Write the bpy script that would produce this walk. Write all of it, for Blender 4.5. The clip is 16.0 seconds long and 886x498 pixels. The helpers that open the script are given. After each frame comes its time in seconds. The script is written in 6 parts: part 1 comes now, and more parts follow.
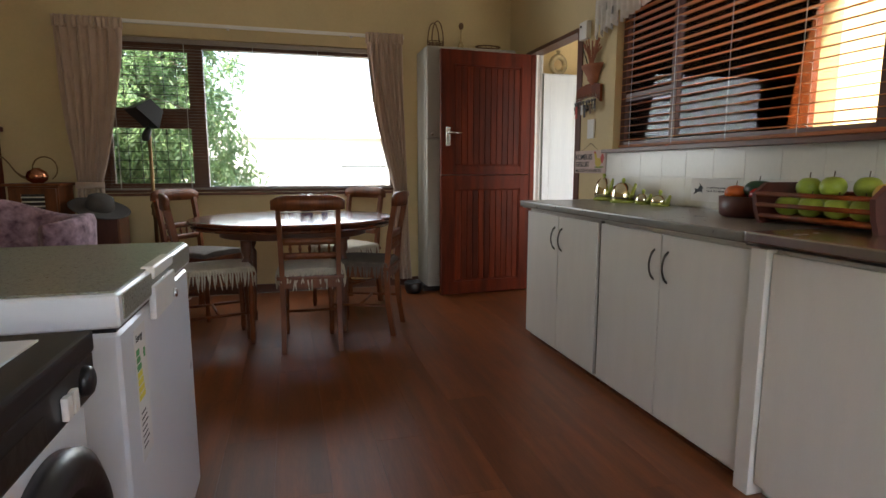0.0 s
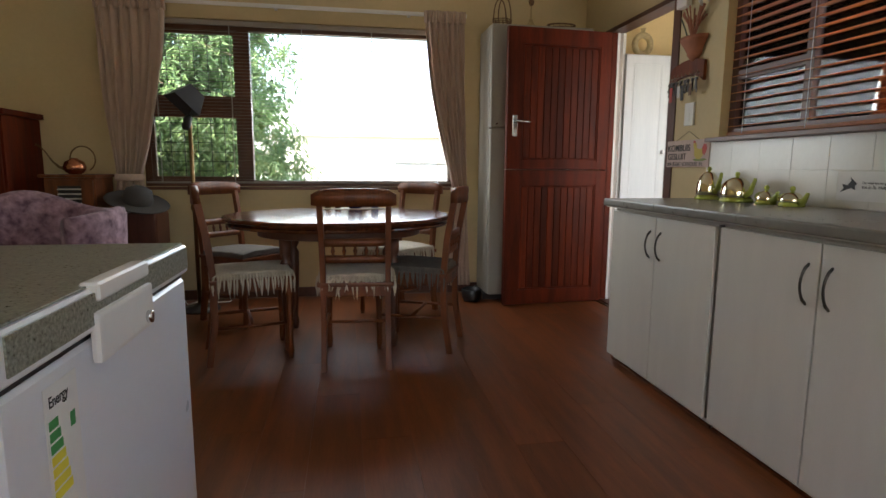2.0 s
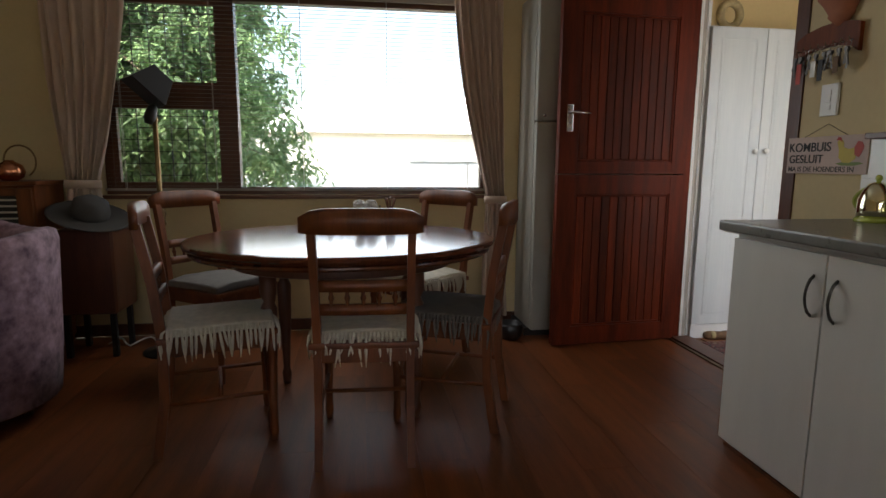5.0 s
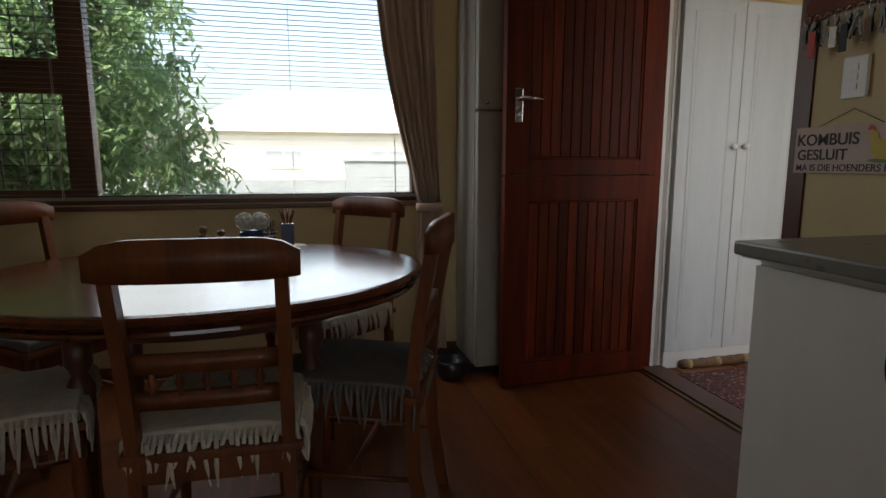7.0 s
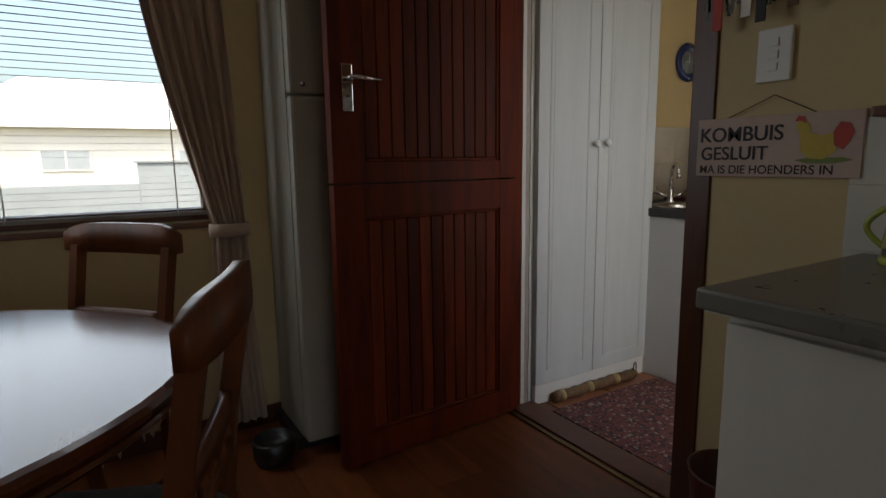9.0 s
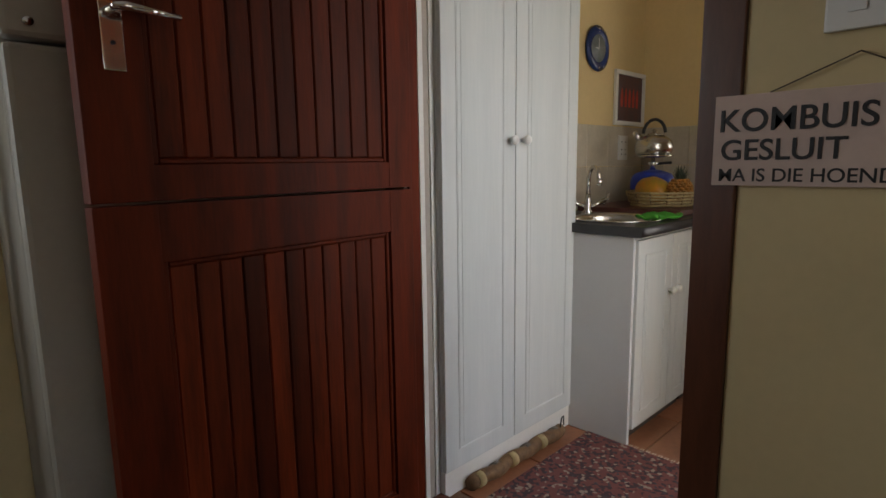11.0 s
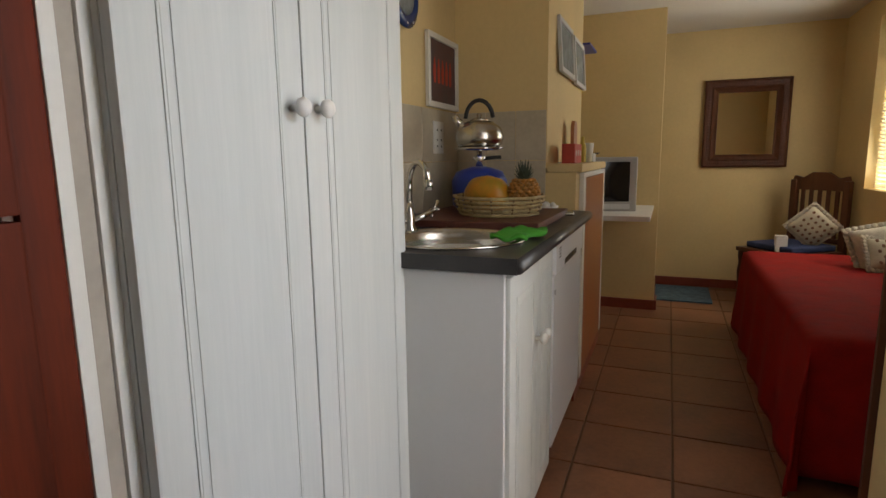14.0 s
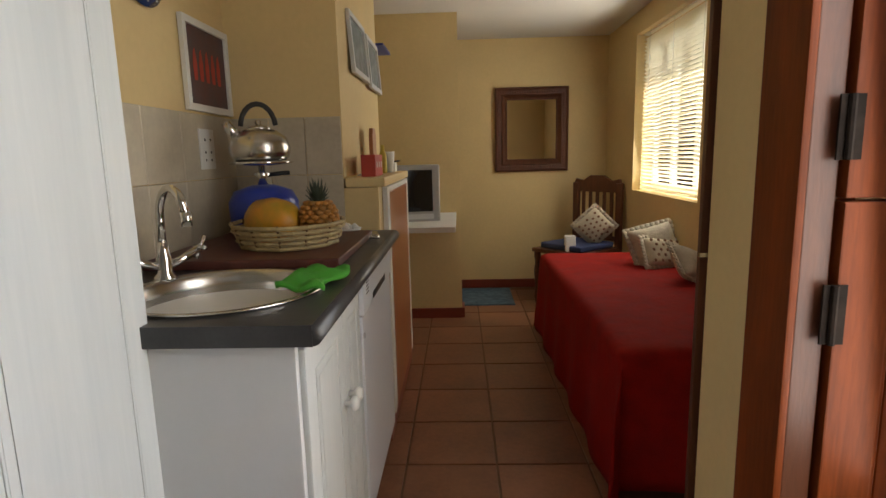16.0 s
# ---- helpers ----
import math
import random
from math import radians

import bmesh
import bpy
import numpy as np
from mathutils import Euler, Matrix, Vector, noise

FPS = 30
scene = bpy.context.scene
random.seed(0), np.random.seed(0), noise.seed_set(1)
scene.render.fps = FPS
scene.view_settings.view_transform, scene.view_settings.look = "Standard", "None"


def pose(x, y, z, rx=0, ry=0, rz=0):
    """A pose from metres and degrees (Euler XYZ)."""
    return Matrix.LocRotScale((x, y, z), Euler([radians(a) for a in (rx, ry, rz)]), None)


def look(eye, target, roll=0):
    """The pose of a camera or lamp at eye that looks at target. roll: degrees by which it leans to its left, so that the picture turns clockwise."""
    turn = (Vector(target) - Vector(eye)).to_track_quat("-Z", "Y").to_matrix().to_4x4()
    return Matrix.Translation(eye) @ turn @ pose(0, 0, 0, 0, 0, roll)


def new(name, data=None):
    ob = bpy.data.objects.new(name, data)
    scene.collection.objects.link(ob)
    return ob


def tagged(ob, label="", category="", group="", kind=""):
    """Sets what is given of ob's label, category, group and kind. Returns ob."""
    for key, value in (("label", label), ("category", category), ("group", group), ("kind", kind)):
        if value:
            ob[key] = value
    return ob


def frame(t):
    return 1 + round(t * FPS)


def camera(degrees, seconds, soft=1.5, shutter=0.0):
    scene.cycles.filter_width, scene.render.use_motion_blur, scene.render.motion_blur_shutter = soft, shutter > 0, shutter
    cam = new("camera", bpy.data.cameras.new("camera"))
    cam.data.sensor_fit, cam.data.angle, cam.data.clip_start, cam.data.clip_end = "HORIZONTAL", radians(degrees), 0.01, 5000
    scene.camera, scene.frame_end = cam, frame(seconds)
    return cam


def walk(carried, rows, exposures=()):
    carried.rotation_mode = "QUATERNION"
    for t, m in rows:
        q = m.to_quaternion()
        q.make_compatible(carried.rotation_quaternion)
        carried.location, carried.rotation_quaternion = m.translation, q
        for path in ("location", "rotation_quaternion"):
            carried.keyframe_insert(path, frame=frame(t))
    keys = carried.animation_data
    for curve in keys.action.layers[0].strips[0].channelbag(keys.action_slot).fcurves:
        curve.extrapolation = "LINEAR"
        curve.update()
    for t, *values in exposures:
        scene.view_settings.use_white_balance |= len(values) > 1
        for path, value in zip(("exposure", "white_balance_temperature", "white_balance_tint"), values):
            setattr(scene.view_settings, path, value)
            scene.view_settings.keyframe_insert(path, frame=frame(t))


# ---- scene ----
cam = camera(77.2, 16.0)
EXPOSURES = [(0.0, 3.3), (3.5, 3.1), (6.0, 2.3), (7.0, 1.98), (8.0, 1.68), (9.0, 1.65), (10.0, 2.05), (12.3, 2.9), (12.5, 3.0), (13.0, 3.05), (14.5, 2.62), (16.0, 2.9)]
PATH = [
    (0, (-0.036, -0.287, 1.087), (0.486, 1.622, 0.799), -0.0),
    (0.5, (-0.025, -0.183, 1.072), (0.443, 1.740, 0.783), 0.1),
    (1.5, (-0.026, 0.086, 1.037), (0.352, 2.028, 0.746), 0.3),
    (2, (0.026, 0.222, 1.035), (0.362, 2.173, 0.748), 0.4),
    (2.5, (0.048, 0.378, 1.045), (0.357, 2.332, 0.752), 0.4),
    (3, (0.018, 0.516, 1.055), (0.309, 2.472, 0.760), 0.6),
    (3.5, (0.016, 0.662, 1.066), (0.295, 2.620, 0.770), 0.4),
    (6, (0.160, 1.453, 1.079), (0.496, 3.402, 0.779), 0.3),
    (6.5, (0.235, 1.623, 1.078), (0.632, 3.561, 0.782), 0.0),
    (7, (0.274, 1.785, 1.081), (0.757, 3.703, 0.781), -0.0),
    (7.5, (0.304, 1.996, 1.087), (0.960, 3.861, 0.786), -0.1),
    (8, (0.372, 2.153, 1.079), (1.185, 3.955, 0.777), -0.4),
    (8.5, (0.447, 2.300, 1.100), (1.385, 4.039, 0.789), -0.6),
    (9, (0.516, 2.436, 1.105), (1.548, 4.120, 0.792), -0.8),
    (9.5, (0.585, 2.617, 1.113), (1.729, 4.227, 0.796), -0.8),
    (10, (0.688, 2.763, 1.110), (1.935, 4.293, 0.789), -1.0),
    (12.3, (1.265, 3.368, 1.090), (2.759, 4.663, 0.788), -0.7),
    (12.5, (1.320, 3.402, 1.093), (2.826, 4.680, 0.783), -0.8),
    (13, (1.414, 3.519, 1.098), (2.996, 4.700, 0.782), -0.6),
    (13.5, (1.502, 3.603, 1.102), (3.220, 4.574, 0.776), -0.5),
    (14, (1.633, 3.654, 1.085), (3.463, 4.396, 0.763), -0.8),
    (14.5, (1.727, 3.688, 1.104), (3.624, 4.230, 0.775), -0.9),
    (15, (1.815, 3.713, 1.125), (3.757, 4.054, 0.791), -1.0),
    (15.5, (1.888, 3.724, 1.130), (3.854, 3.880, 0.795), -1.2),
    (16, (1.953, 3.709, 1.132), (3.924, 3.776, 0.799), -1.4),
]
walk(cam, [(t, look(eye, target, roll)) for t, eye, target, roll in PATH], exposures=EXPOSURES)

# ---- world, sun and large lights ----
world = bpy.data.worlds.new("world")
scene.world = world
world.use_nodes = True
sky = world.node_tree.nodes.new("ShaderNodeTexSky")
sky.sky_type, sky.sun_disc = "NISHITA", False
sky.sun_elevation, sky.sun_rotation = radians(63), radians(228)
sky.dust_density, sky.air_density, sky.ozone_density = 6.0, 1.2, 0.6
world.node_tree.links.new(sky.outputs[0], world.node_tree.nodes["Background"].inputs[0])
world.node_tree.nodes["Background"].inputs[1].default_value = 0.15


def lamp(name, kind, m, energy, color=(1, 1, 1), size=(1, 1), angle=0.5):
    d = bpy.data.lights.new(name, kind)
    d.energy, d.color = energy, color
    if kind == "AREA":
        d.shape, d.size, d.size_y = "RECTANGLE", size[0], size[1]
    if kind == "SUN":
        d.angle = radians(angle)
    ob = new(name, d)
    ob.matrix_world = m
    return ob


SUN_FROM = Vector((math.sin(radians(228)) * math.cos(radians(63)), math.cos(radians(228)) * math.cos(radians(63)), math.sin(radians(63))))
lamp("sun", "SUN", look(tuple(SUN_FROM * 10), (0, 0, 0)), 2.0, (1.0, 0.95, 0.86))
lamp("sky_in_dining_window", "AREA", look((0.05, 4.735, 1.5), (0.05, 0, 1.25)), 3.0, (0.93, 0.97, 1.0), (1.5, 1.05))
lamp("sky_in_bed_window", "AREA", look((5.38, 2.515, 1.38), (5.38, 4, 1.1)), 1.4, (1.0, 0.96, 0.88), (1.0, 0.95))
lamp("sky_in_side_door", "AREA", look((2.51, 3.075, 1.3), (2.51, 5, 1.1)), 1.6, (1.0, 0.98, 0.94), (0.62, 1.5))

lamp("sky_in_south_window", "AREA", look((0.2, -2.15, 1.6), (0.2, 2, 0.9)), 0.45, (0.93, 0.97, 1.0), (2.2, 1.1))

# ---- materials ----


def mat(name, base, rough=0.6, metal=0.0, vary=0.12, scale=6.0, bump=0.15, fine=60.0, stretch=(1, 1, 1), base2=None, coat=0.0, spec=0.5, sheen=0.0, per=0.0):
    """A surface with variation at two scales, from noise in the object's own space."""
    m = bpy.data.materials.new(name)
    m.use_nodes = True
    n, l = m.node_tree.nodes, m.node_tree.links
    b = n["Principled BSDF"]
    tc, mp = n.new("ShaderNodeTexCoord"), n.new("ShaderNodeMapping")
    mp.inputs["Scale"].default_value = stretch
    l.new(tc.outputs["Object"], mp.inputs[0])
    if per:
        oi, sc = n.new("ShaderNodeObjectInfo"), n.new("ShaderNodeMath")
        sc.operation, sc.inputs[1].default_value = "MULTIPLY", 53.0
        l.new(oi.outputs["Random"], sc.inputs[0])
        l.new(sc.outputs[0], mp.inputs["Location"])
    big, small = n.new("ShaderNodeTexNoise"), n.new("ShaderNodeTexNoise")
    big.inputs["Scale"].default_value, big.inputs["Detail"].default_value = scale, 5
    small.inputs["Scale"].default_value, small.inputs["Detail"].default_value = fine, 3
    for t in (big, small):
        l.new(mp.outputs[0], t.inputs["Vector"])
    add = n.new("ShaderNodeMath")
    add.operation, add.inputs[1].default_value = "MULTIPLY_ADD", 0.4
    l.new(small.outputs["Fac"], add.inputs[0])
    l.new(big.outputs["Fac"], add.inputs[2])
    ramp = n.new("ShaderNodeValToRGB")
    ramp.color_ramp.elements[0].position, ramp.color_ramp.elements[1].position = 0.5, 0.92
    lo = base2 or tuple(c * (1 - vary * 2) for c in base)
    ramp.color_ramp.elements[0].color, ramp.color_ramp.elements[1].color = (*lo, 1), (*base, 1)
    l.new(add.outputs[0], ramp.inputs[0])
    out = ramp.outputs[0]
    if per:
        info, hsv, mr = n.new("ShaderNodeObjectInfo"), n.new("ShaderNodeHueSaturation"), n.new("ShaderNodeMapRange")
        mr.inputs["To Min"].default_value, mr.inputs["To Max"].default_value = 1 - per, 1 + per
        l.new(info.outputs["Random"], mr.inputs[0])
        l.new(mr.outputs[0], hsv.inputs["Value"])
        l.new(out, hsv.inputs["Color"])
        out = hsv.outputs[0]
    l.new(out, b.inputs["Base Color"])
    rr = n.new("ShaderNodeMapRange")
    rr.inputs["To Min"].default_value, rr.inputs["To Max"].default_value = max(0.02, rough * 0.8), min(1, rough * 1.15)
    l.new(big.outputs["Fac"], rr.inputs[0])
    l.new(rr.outputs[0], b.inputs["Roughness"])
    b.inputs["Metallic"].default_value = metal
    b.inputs["Coat Weight"].default_value = coat
    b.inputs["Coat Roughness"].default_value = 0.15
    b.inputs["Specular IOR Level"].default_value = spec
    b.inputs["Sheen Weight"].default_value = sheen
    if bump:
        bp = n.new("ShaderNodeBump")
        bp.inputs["Strength"].default_value, bp.inputs["Distance"].default_value = bump, 0.004
        l.new(add.outputs[0], bp.inputs["Height"])
        l.new(bp.outputs[0], b.inputs["Normal"])
    return m


CREAM = mat("cream_wall_paint", (0.62, 0.50, 0.28), 0.75, scale=2.5, vary=0.05, bump=0.25, fine=45)
CREAM2 = mat("warm_cream_wall_paint", (0.72, 0.55, 0.27), 0.7, scale=2.5, vary=0.05, bump=0.3, fine=45)
WHITEWALL = mat("white_plaster", (0.78, 0.76, 0.70), 0.8, scale=3, vary=0.04, bump=0.3)
CEIL = mat("ceiling_paint", (0.75, 0.72, 0.66), 0.85, scale=2, vary=0.03, bump=0.1)
FLOORWOOD = mat("laminate_board", (0.20, 0.060, 0.018), 0.42, stretch=(9, 0.7, 1), scale=2.2, vary=0.22, fine=22, bump=0.03, spec=0.34, per=0.14)
MAHOGANY = mat("red_stained_door", (0.14, 0.019, 0.004), 0.55, stretch=(8, 8, 0.8), scale=2.4, vary=0.28, fine=18, bump=0.2, spec=0.18)
MAHOGANY_BOARD = mat("red_stained_board", (0.14, 0.021, 0.005), 0.55, stretch=(8, 8, 0.8), scale=2.4, vary=0.30, fine=18, bump=0.2, spec=0.18, per=0.45)
TABLEWOOD = mat("polished_table_wood", (0.13, 0.036, 0.014), 0.17, stretch=(7, 1, 1), scale=2.5, vary=0.2, fine=20, bump=0.03, coat=0.12, spec=0.38)
HINGE = mat("old_dark_hinge", (0.025, 0.018, 0.014), 0.8, scale=20, vary=0.25, bump=0.2, spec=0.1)
CHAIRWOOD = mat("brown_chair_wood", (0.19, 0.055, 0.015), 0.45, stretch=(6, 6, 1), scale=3, vary=0.25, fine=22, bump=0.12, coat=0.05, spec=0.35)
ORANGEWOOD = mat("orange_varnished_wood", (0.21, 0.045, 0.008), 0.5, stretch=(7, 7, 0.8), scale=2.6, vary=0.25, fine=20, bump=0.15, spec=0.2)
DARKWOOD = mat("dark_frame_wood", (0.12, 0.04, 0.018), 0.4, stretch=(6, 6, 1), scale=4, vary=0.2, fine=30, bump=0.2)
WINWOOD = mat("window_frame_wood", (0.16, 0.06, 0.03), 0.4, scale=6, vary=0.2, bump=0.15)
LAMINATE = mat("white_laminate", (0.68, 0.66, 0.61), 0.42, stretch=(5, 5, 1), scale=3, vary=0.03, bump=0.06, fine=70)
GREYTOP = mat("grey_worktop", (0.19, 0.18, 0.155), 0.3, scale=30, vary=0.07, fine=180, bump=0.05)
STEEL = mat("stainless_steel", (0.62, 0.60, 0.56), 0.26, metal=1.0, scale=12, vary=0.06, bump=0.05, fine=120)
CHROME = mat("chrome", (0.75, 0.75, 0.75), 0.1, metal=1.0, scale=8, vary=0.03, bump=0.0)
LIMED = mat("limed_white_wood", (0.62, 0.64, 0.63), 0.5, stretch=(9, 9, 0.6), scale=1.5, vary=0.10, fine=14, bump=0.15, base2=(0.54, 0.57, 0.57))
WHITEPAINT = mat("white_paint", (0.76, 0.75, 0.71), 0.45, scale=5, vary=0.04, bump=0.1)
GREYPANEL = mat("pale_grey_panel", (0.62, 0.63, 0.64), 0.5, scale=5, vary=0.02, bump=0.05)
DARKTOP = mat("dark_grey_worktop", (0.045, 0.043, 0.043), 0.35, scale=14, vary=0.2, fine=140, bump=0.12)
APPLIANCE = mat("white_enamel", (0.70, 0.72, 0.76), 0.3, scale=2, vary=0.02, bump=0.02)
SPECKLE = mat("speckled_laminate", (0.34, 0.34, 0.28), 0.3, scale=160, vary=0.25, fine=500, bump=0.05, base2=(0.10, 0.10, 0.07))
BLACKPLASTIC = mat("black_plastic", (0.018, 0.017, 0.018), 0.35, scale=8, vary=0.1, bump=0.05)
DARKGLASSY = mat("dark_glass", (0.012, 0.012, 0.014), 0.08, scale=5, vary=0.1, bump=0.0)
TERRACOTTA = mat("terracotta_tile", (0.29, 0.12, 0.06), 0.42, scale=4, vary=0.2, fine=50, bump=0.25, per=0.12)
GROUT = mat("grout", (0.21, 0.115, 0.07), 0.85, scale=10, vary=0.1, bump=0.3)
REDSKIRT = mat("red_skirting_paint", (0.24, 0.045, 0.025), 0.4, scale=6, vary=0.1, bump=0.1)
CURTAIN = mat("beige_curtain_cloth", (0.52, 0.39, 0.30), 0.9, scale=10, vary=0.06, fine=300, bump=0.3, sheen=0.2)
REDCLOTH = mat("red_bedspread", (0.34, 0.009, 0.006), 0.95, scale=14, vary=0.15, fine=170, bump=0.8, spec=0.2)
WHITEPLASTIC = mat("white_plastic", (0.72, 0.71, 0.68), 0.4, scale=5, vary=0.03, bump=0.0)
SLAT = mat("brown_blind_slat", (0.58, 0.23, 0.08), 0.4, stretch=(1, 6, 6), scale=5, vary=0.15, bump=0.05)
_n, _l = SLAT.node_tree.nodes, SLAT.node_tree.links
_t, _m = _n.new("ShaderNodeBsdfTranslucent"), _n.new("ShaderNodeMixShader")
_t.inputs[0].default_value, _m.inputs[0].default_value = (0.80, 0.36, 0.13, 1), 0.6
_l.new(_n["Principled BSDF"].outputs[0], _m.inputs[1])
_l.new(_t.outputs[0], _m.inputs[2])
_l.new(_m.outputs[0], _n["Material Output"].inputs[0])
SLATWHITE = mat("cream_blind_slat", (0.85, 0.80, 0.68), 0.5, scale=5, vary=0.04, bump=0.0)
SLATWHITE.node_tree.nodes["Principled BSDF"].inputs["Transmission Weight"].default_value = 0.0
_n, _l = SLATWHITE.node_tree.nodes, SLATWHITE.node_tree.links
_t, _m = _n.new("ShaderNodeBsdfTranslucent"), _n.new("ShaderNodeMixShader")
_t.inputs[0].default_value, _m.inputs[0].default_value = (0.95, 0.90, 0.76, 1), 0.65
_l.new(_n["Principled BSDF"].outputs[0], _m.inputs[1])
_l.new(_t.outputs[0], _m.inputs[2])
_l.new(_m.outputs[0], _n["Material Output"].inputs[0])
SLATTHIN = mat("taupe_blind_slat", (0.34, 0.30, 0.26), 0.5, scale=5, vary=0.05, bump=0.0)
PURPLE = mat("mauve_upholstery", (0.40, 0.25, 0.29), 0.8, scale=14, vary=0.2, fine=40, bump=0.4, base2=(0.09, 0.035, 0.055), sheen=0.1)
COPPER = mat("copper", (0.60, 0.24, 0.12), 0.25, metal=1.0, scale=8, vary=0.15, bump=0.05)
BRASS = mat("antique_brass", (0.26, 0.17, 0.08), 0.35, metal=1.0, scale=8, vary=0.2, bump=0.1)
BLACKMETAL = mat("black_metal", (0.02, 0.02, 0.02), 0.5, metal=0.3, scale=8, vary=0.1, bump=0.1)
GRASSM = mat("dry_ground", (0.16, 0.13, 0.07), 0.9, scale=0.8, vary=0.2, fine=12, bump=0.5)
PAVE = mat("concrete_paving", (0.35, 0.33, 0.29), 0.85, scale=2, vary=0.12, fine=40, bump=0.4)
LEAF = mat("leaf_green", (0.12, 0.20, 0.10), 0.7, scale=1.2, vary=0.3, bump=0.0, per=0.1)
_n, _l = LEAF.node_tree.nodes, LEAF.node_tree.links
_t, _m = _n.new("ShaderNodeBsdfTranslucent"), _n.new("ShaderNodeMixShader")
_t.inputs[0].default_value, _m.inputs[0].default_value = (0.30, 0.44, 0.20, 1), 0.5
_l.new(_n["Principled BSDF"].outputs[0], _m.inputs[1])
_l.new(_t.outputs[0], _m.inputs[2])
_l.new(_m.outputs[0], _n["Material Output"].inputs[0])
BARK = mat("bark", (0.12, 0.09, 0.06), 0.9, scale=12, vary=0.2, bump=0.6)
GREYWALL = mat("grey_garden_wall", (0.42, 0.45, 0.47), 0.85, scale=3, vary=0.08, bump=0.3)
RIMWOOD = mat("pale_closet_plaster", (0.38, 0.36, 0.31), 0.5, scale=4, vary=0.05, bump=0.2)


def glass(name, tint=(1, 1, 1), rough=0.0):
    m = bpy.data.materials.new(name)
    m.use_nodes = True
    n, l = m.node_tree.nodes, m.node_tree.links
    n.remove(n["Principled BSDF"])
    tr, gl, fr, mx = n.new("ShaderNodeBsdfTransparent"), n.new("ShaderNodeBsdfGlossy"), n.new("ShaderNodeFresnel"), n.new("ShaderNodeMixShader")
    tr.inputs[0].default_value = (*tint, 1)
    gl.inputs["Roughness"].default_value = rough
    fr.inputs[0].default_value = 1.45
    l.new(fr.outputs[0], mx.inputs[0])
    l.new(tr.outputs[0], mx.inputs[1])
    l.new(gl.outputs[0], mx.inputs[2])
    l.new(mx.outputs[0], n["Material Output"].inputs[0])
    return m


GLASS = glass("window_glass", (0.96, 0.98, 0.97))
MIRROR = bpy.data.materials.new("mirror_silver")
MIRROR.use_nodes = True
MIRROR.node_tree.nodes["Principled BSDF"].inputs["Metallic"].default_value = 1
MIRROR.node_tree.nodes["Principled BSDF"].inputs["Roughness"].default_value = 0.02
MIRROR.node_tree.nodes["Principled BSDF"].inputs["Base Color"].default_value = (0.85, 0.87, 0.85, 1)

# ---- shapes ----


def box(x0, x1, y0, y1, z0, z1, bevel=0.0, seg=2, bm=None):
    b = bm or bmesh.new()
    r = bmesh.ops.create_cube(b, size=1)
    vs = r["verts"]
    for v in vs:
        v.co = Vector(((x0 + x1) / 2 + v.co.x * (x1 - x0), (y0 + y1) / 2 + v.co.y * (y1 - y0), (z0 + z1) / 2 + v.co.z * (z1 - z0)))
    if bevel:
        es = list({e for v in vs for e in v.link_edges})
        bmesh.ops.bevel(b, geom=es, offset=bevel, segments=seg, profile=0.7, affect="EDGES")
    return b


def lathe(profile, n=24, bm=None, at=(0, 0, 0), cap=True):
    """Turned about z from (radius, height) pairs."""
    b = bm or bmesh.new()
    rings = []
    for r, z in profile:
        rings.append([b.verts.new((at[0] + r * math.cos(2 * math.pi * i / n), at[1] + r * math.sin(2 * math.pi * i / n), at[2] + z)) for i in range(n)])
    for a, c in zip(rings, rings[1:]):
        for i in range(n):
            b.faces.new((a[i], a[(i + 1) % n], c[(i + 1) % n], c[i]))
    if cap:
        b.faces.new(list(reversed(rings[0])))
        b.faces.new(rings[-1])
    return b


def tube(points, radius, n=8, bm=None, closed=False):
    """A round bar along points; radius is one number or one a point."""
    b = bm or bmesh.new()
    pts = [Vector(p) for p in points]
    rad = radius if isinstance(radius, (list, tuple)) else [radius] * len(pts)
    rings, u = [], None
    for i, p in enumerate(pts):
        a = pts[i - 1] if i or closed else p
        c = pts[(i + 1) % len(pts)] if i + 1 < len(pts) or closed else p
        d = (c - a).normalized()
        u = d.cross(Vector((0, 0, 1))) if u is None else u - d * u.dot(d)
        if u.length < 0.05:
            u = d.cross(Vector((1, 0, 0)))
        u.normalize()
        w = d.cross(u)
        rings.append([b.verts.new(p + (u * math.cos(2 * math.pi * k / n) + w * math.sin(2 * math.pi * k / n)) * rad[i]) for k in range(n)])
    pairs = list(zip(rings, rings[1:])) + ([(rings[-1], rings[0])] if closed else [])
    for a, c in pairs:
        for k in range(n):
            b.faces.new((a[k], a[(k + 1) % n], c[(k + 1) % n], c[k]))
    if not closed:
        b.faces.new(list(reversed(rings[0])))
        b.faces.new(rings[-1])
    return b


def ball(center, radii, bm=None, u=16, v=10):
    b = bm or bmesh.new()
    r = bmesh.ops.create_uvsphere(b, u_segments=u, v_segments=v, radius=1)
    for w in r["verts"]:
        w.co = Vector((center[0] + w.co.x * radii[0], center[1] + w.co.y * radii[1], center[2] + w.co.z * radii[2]))
    return b


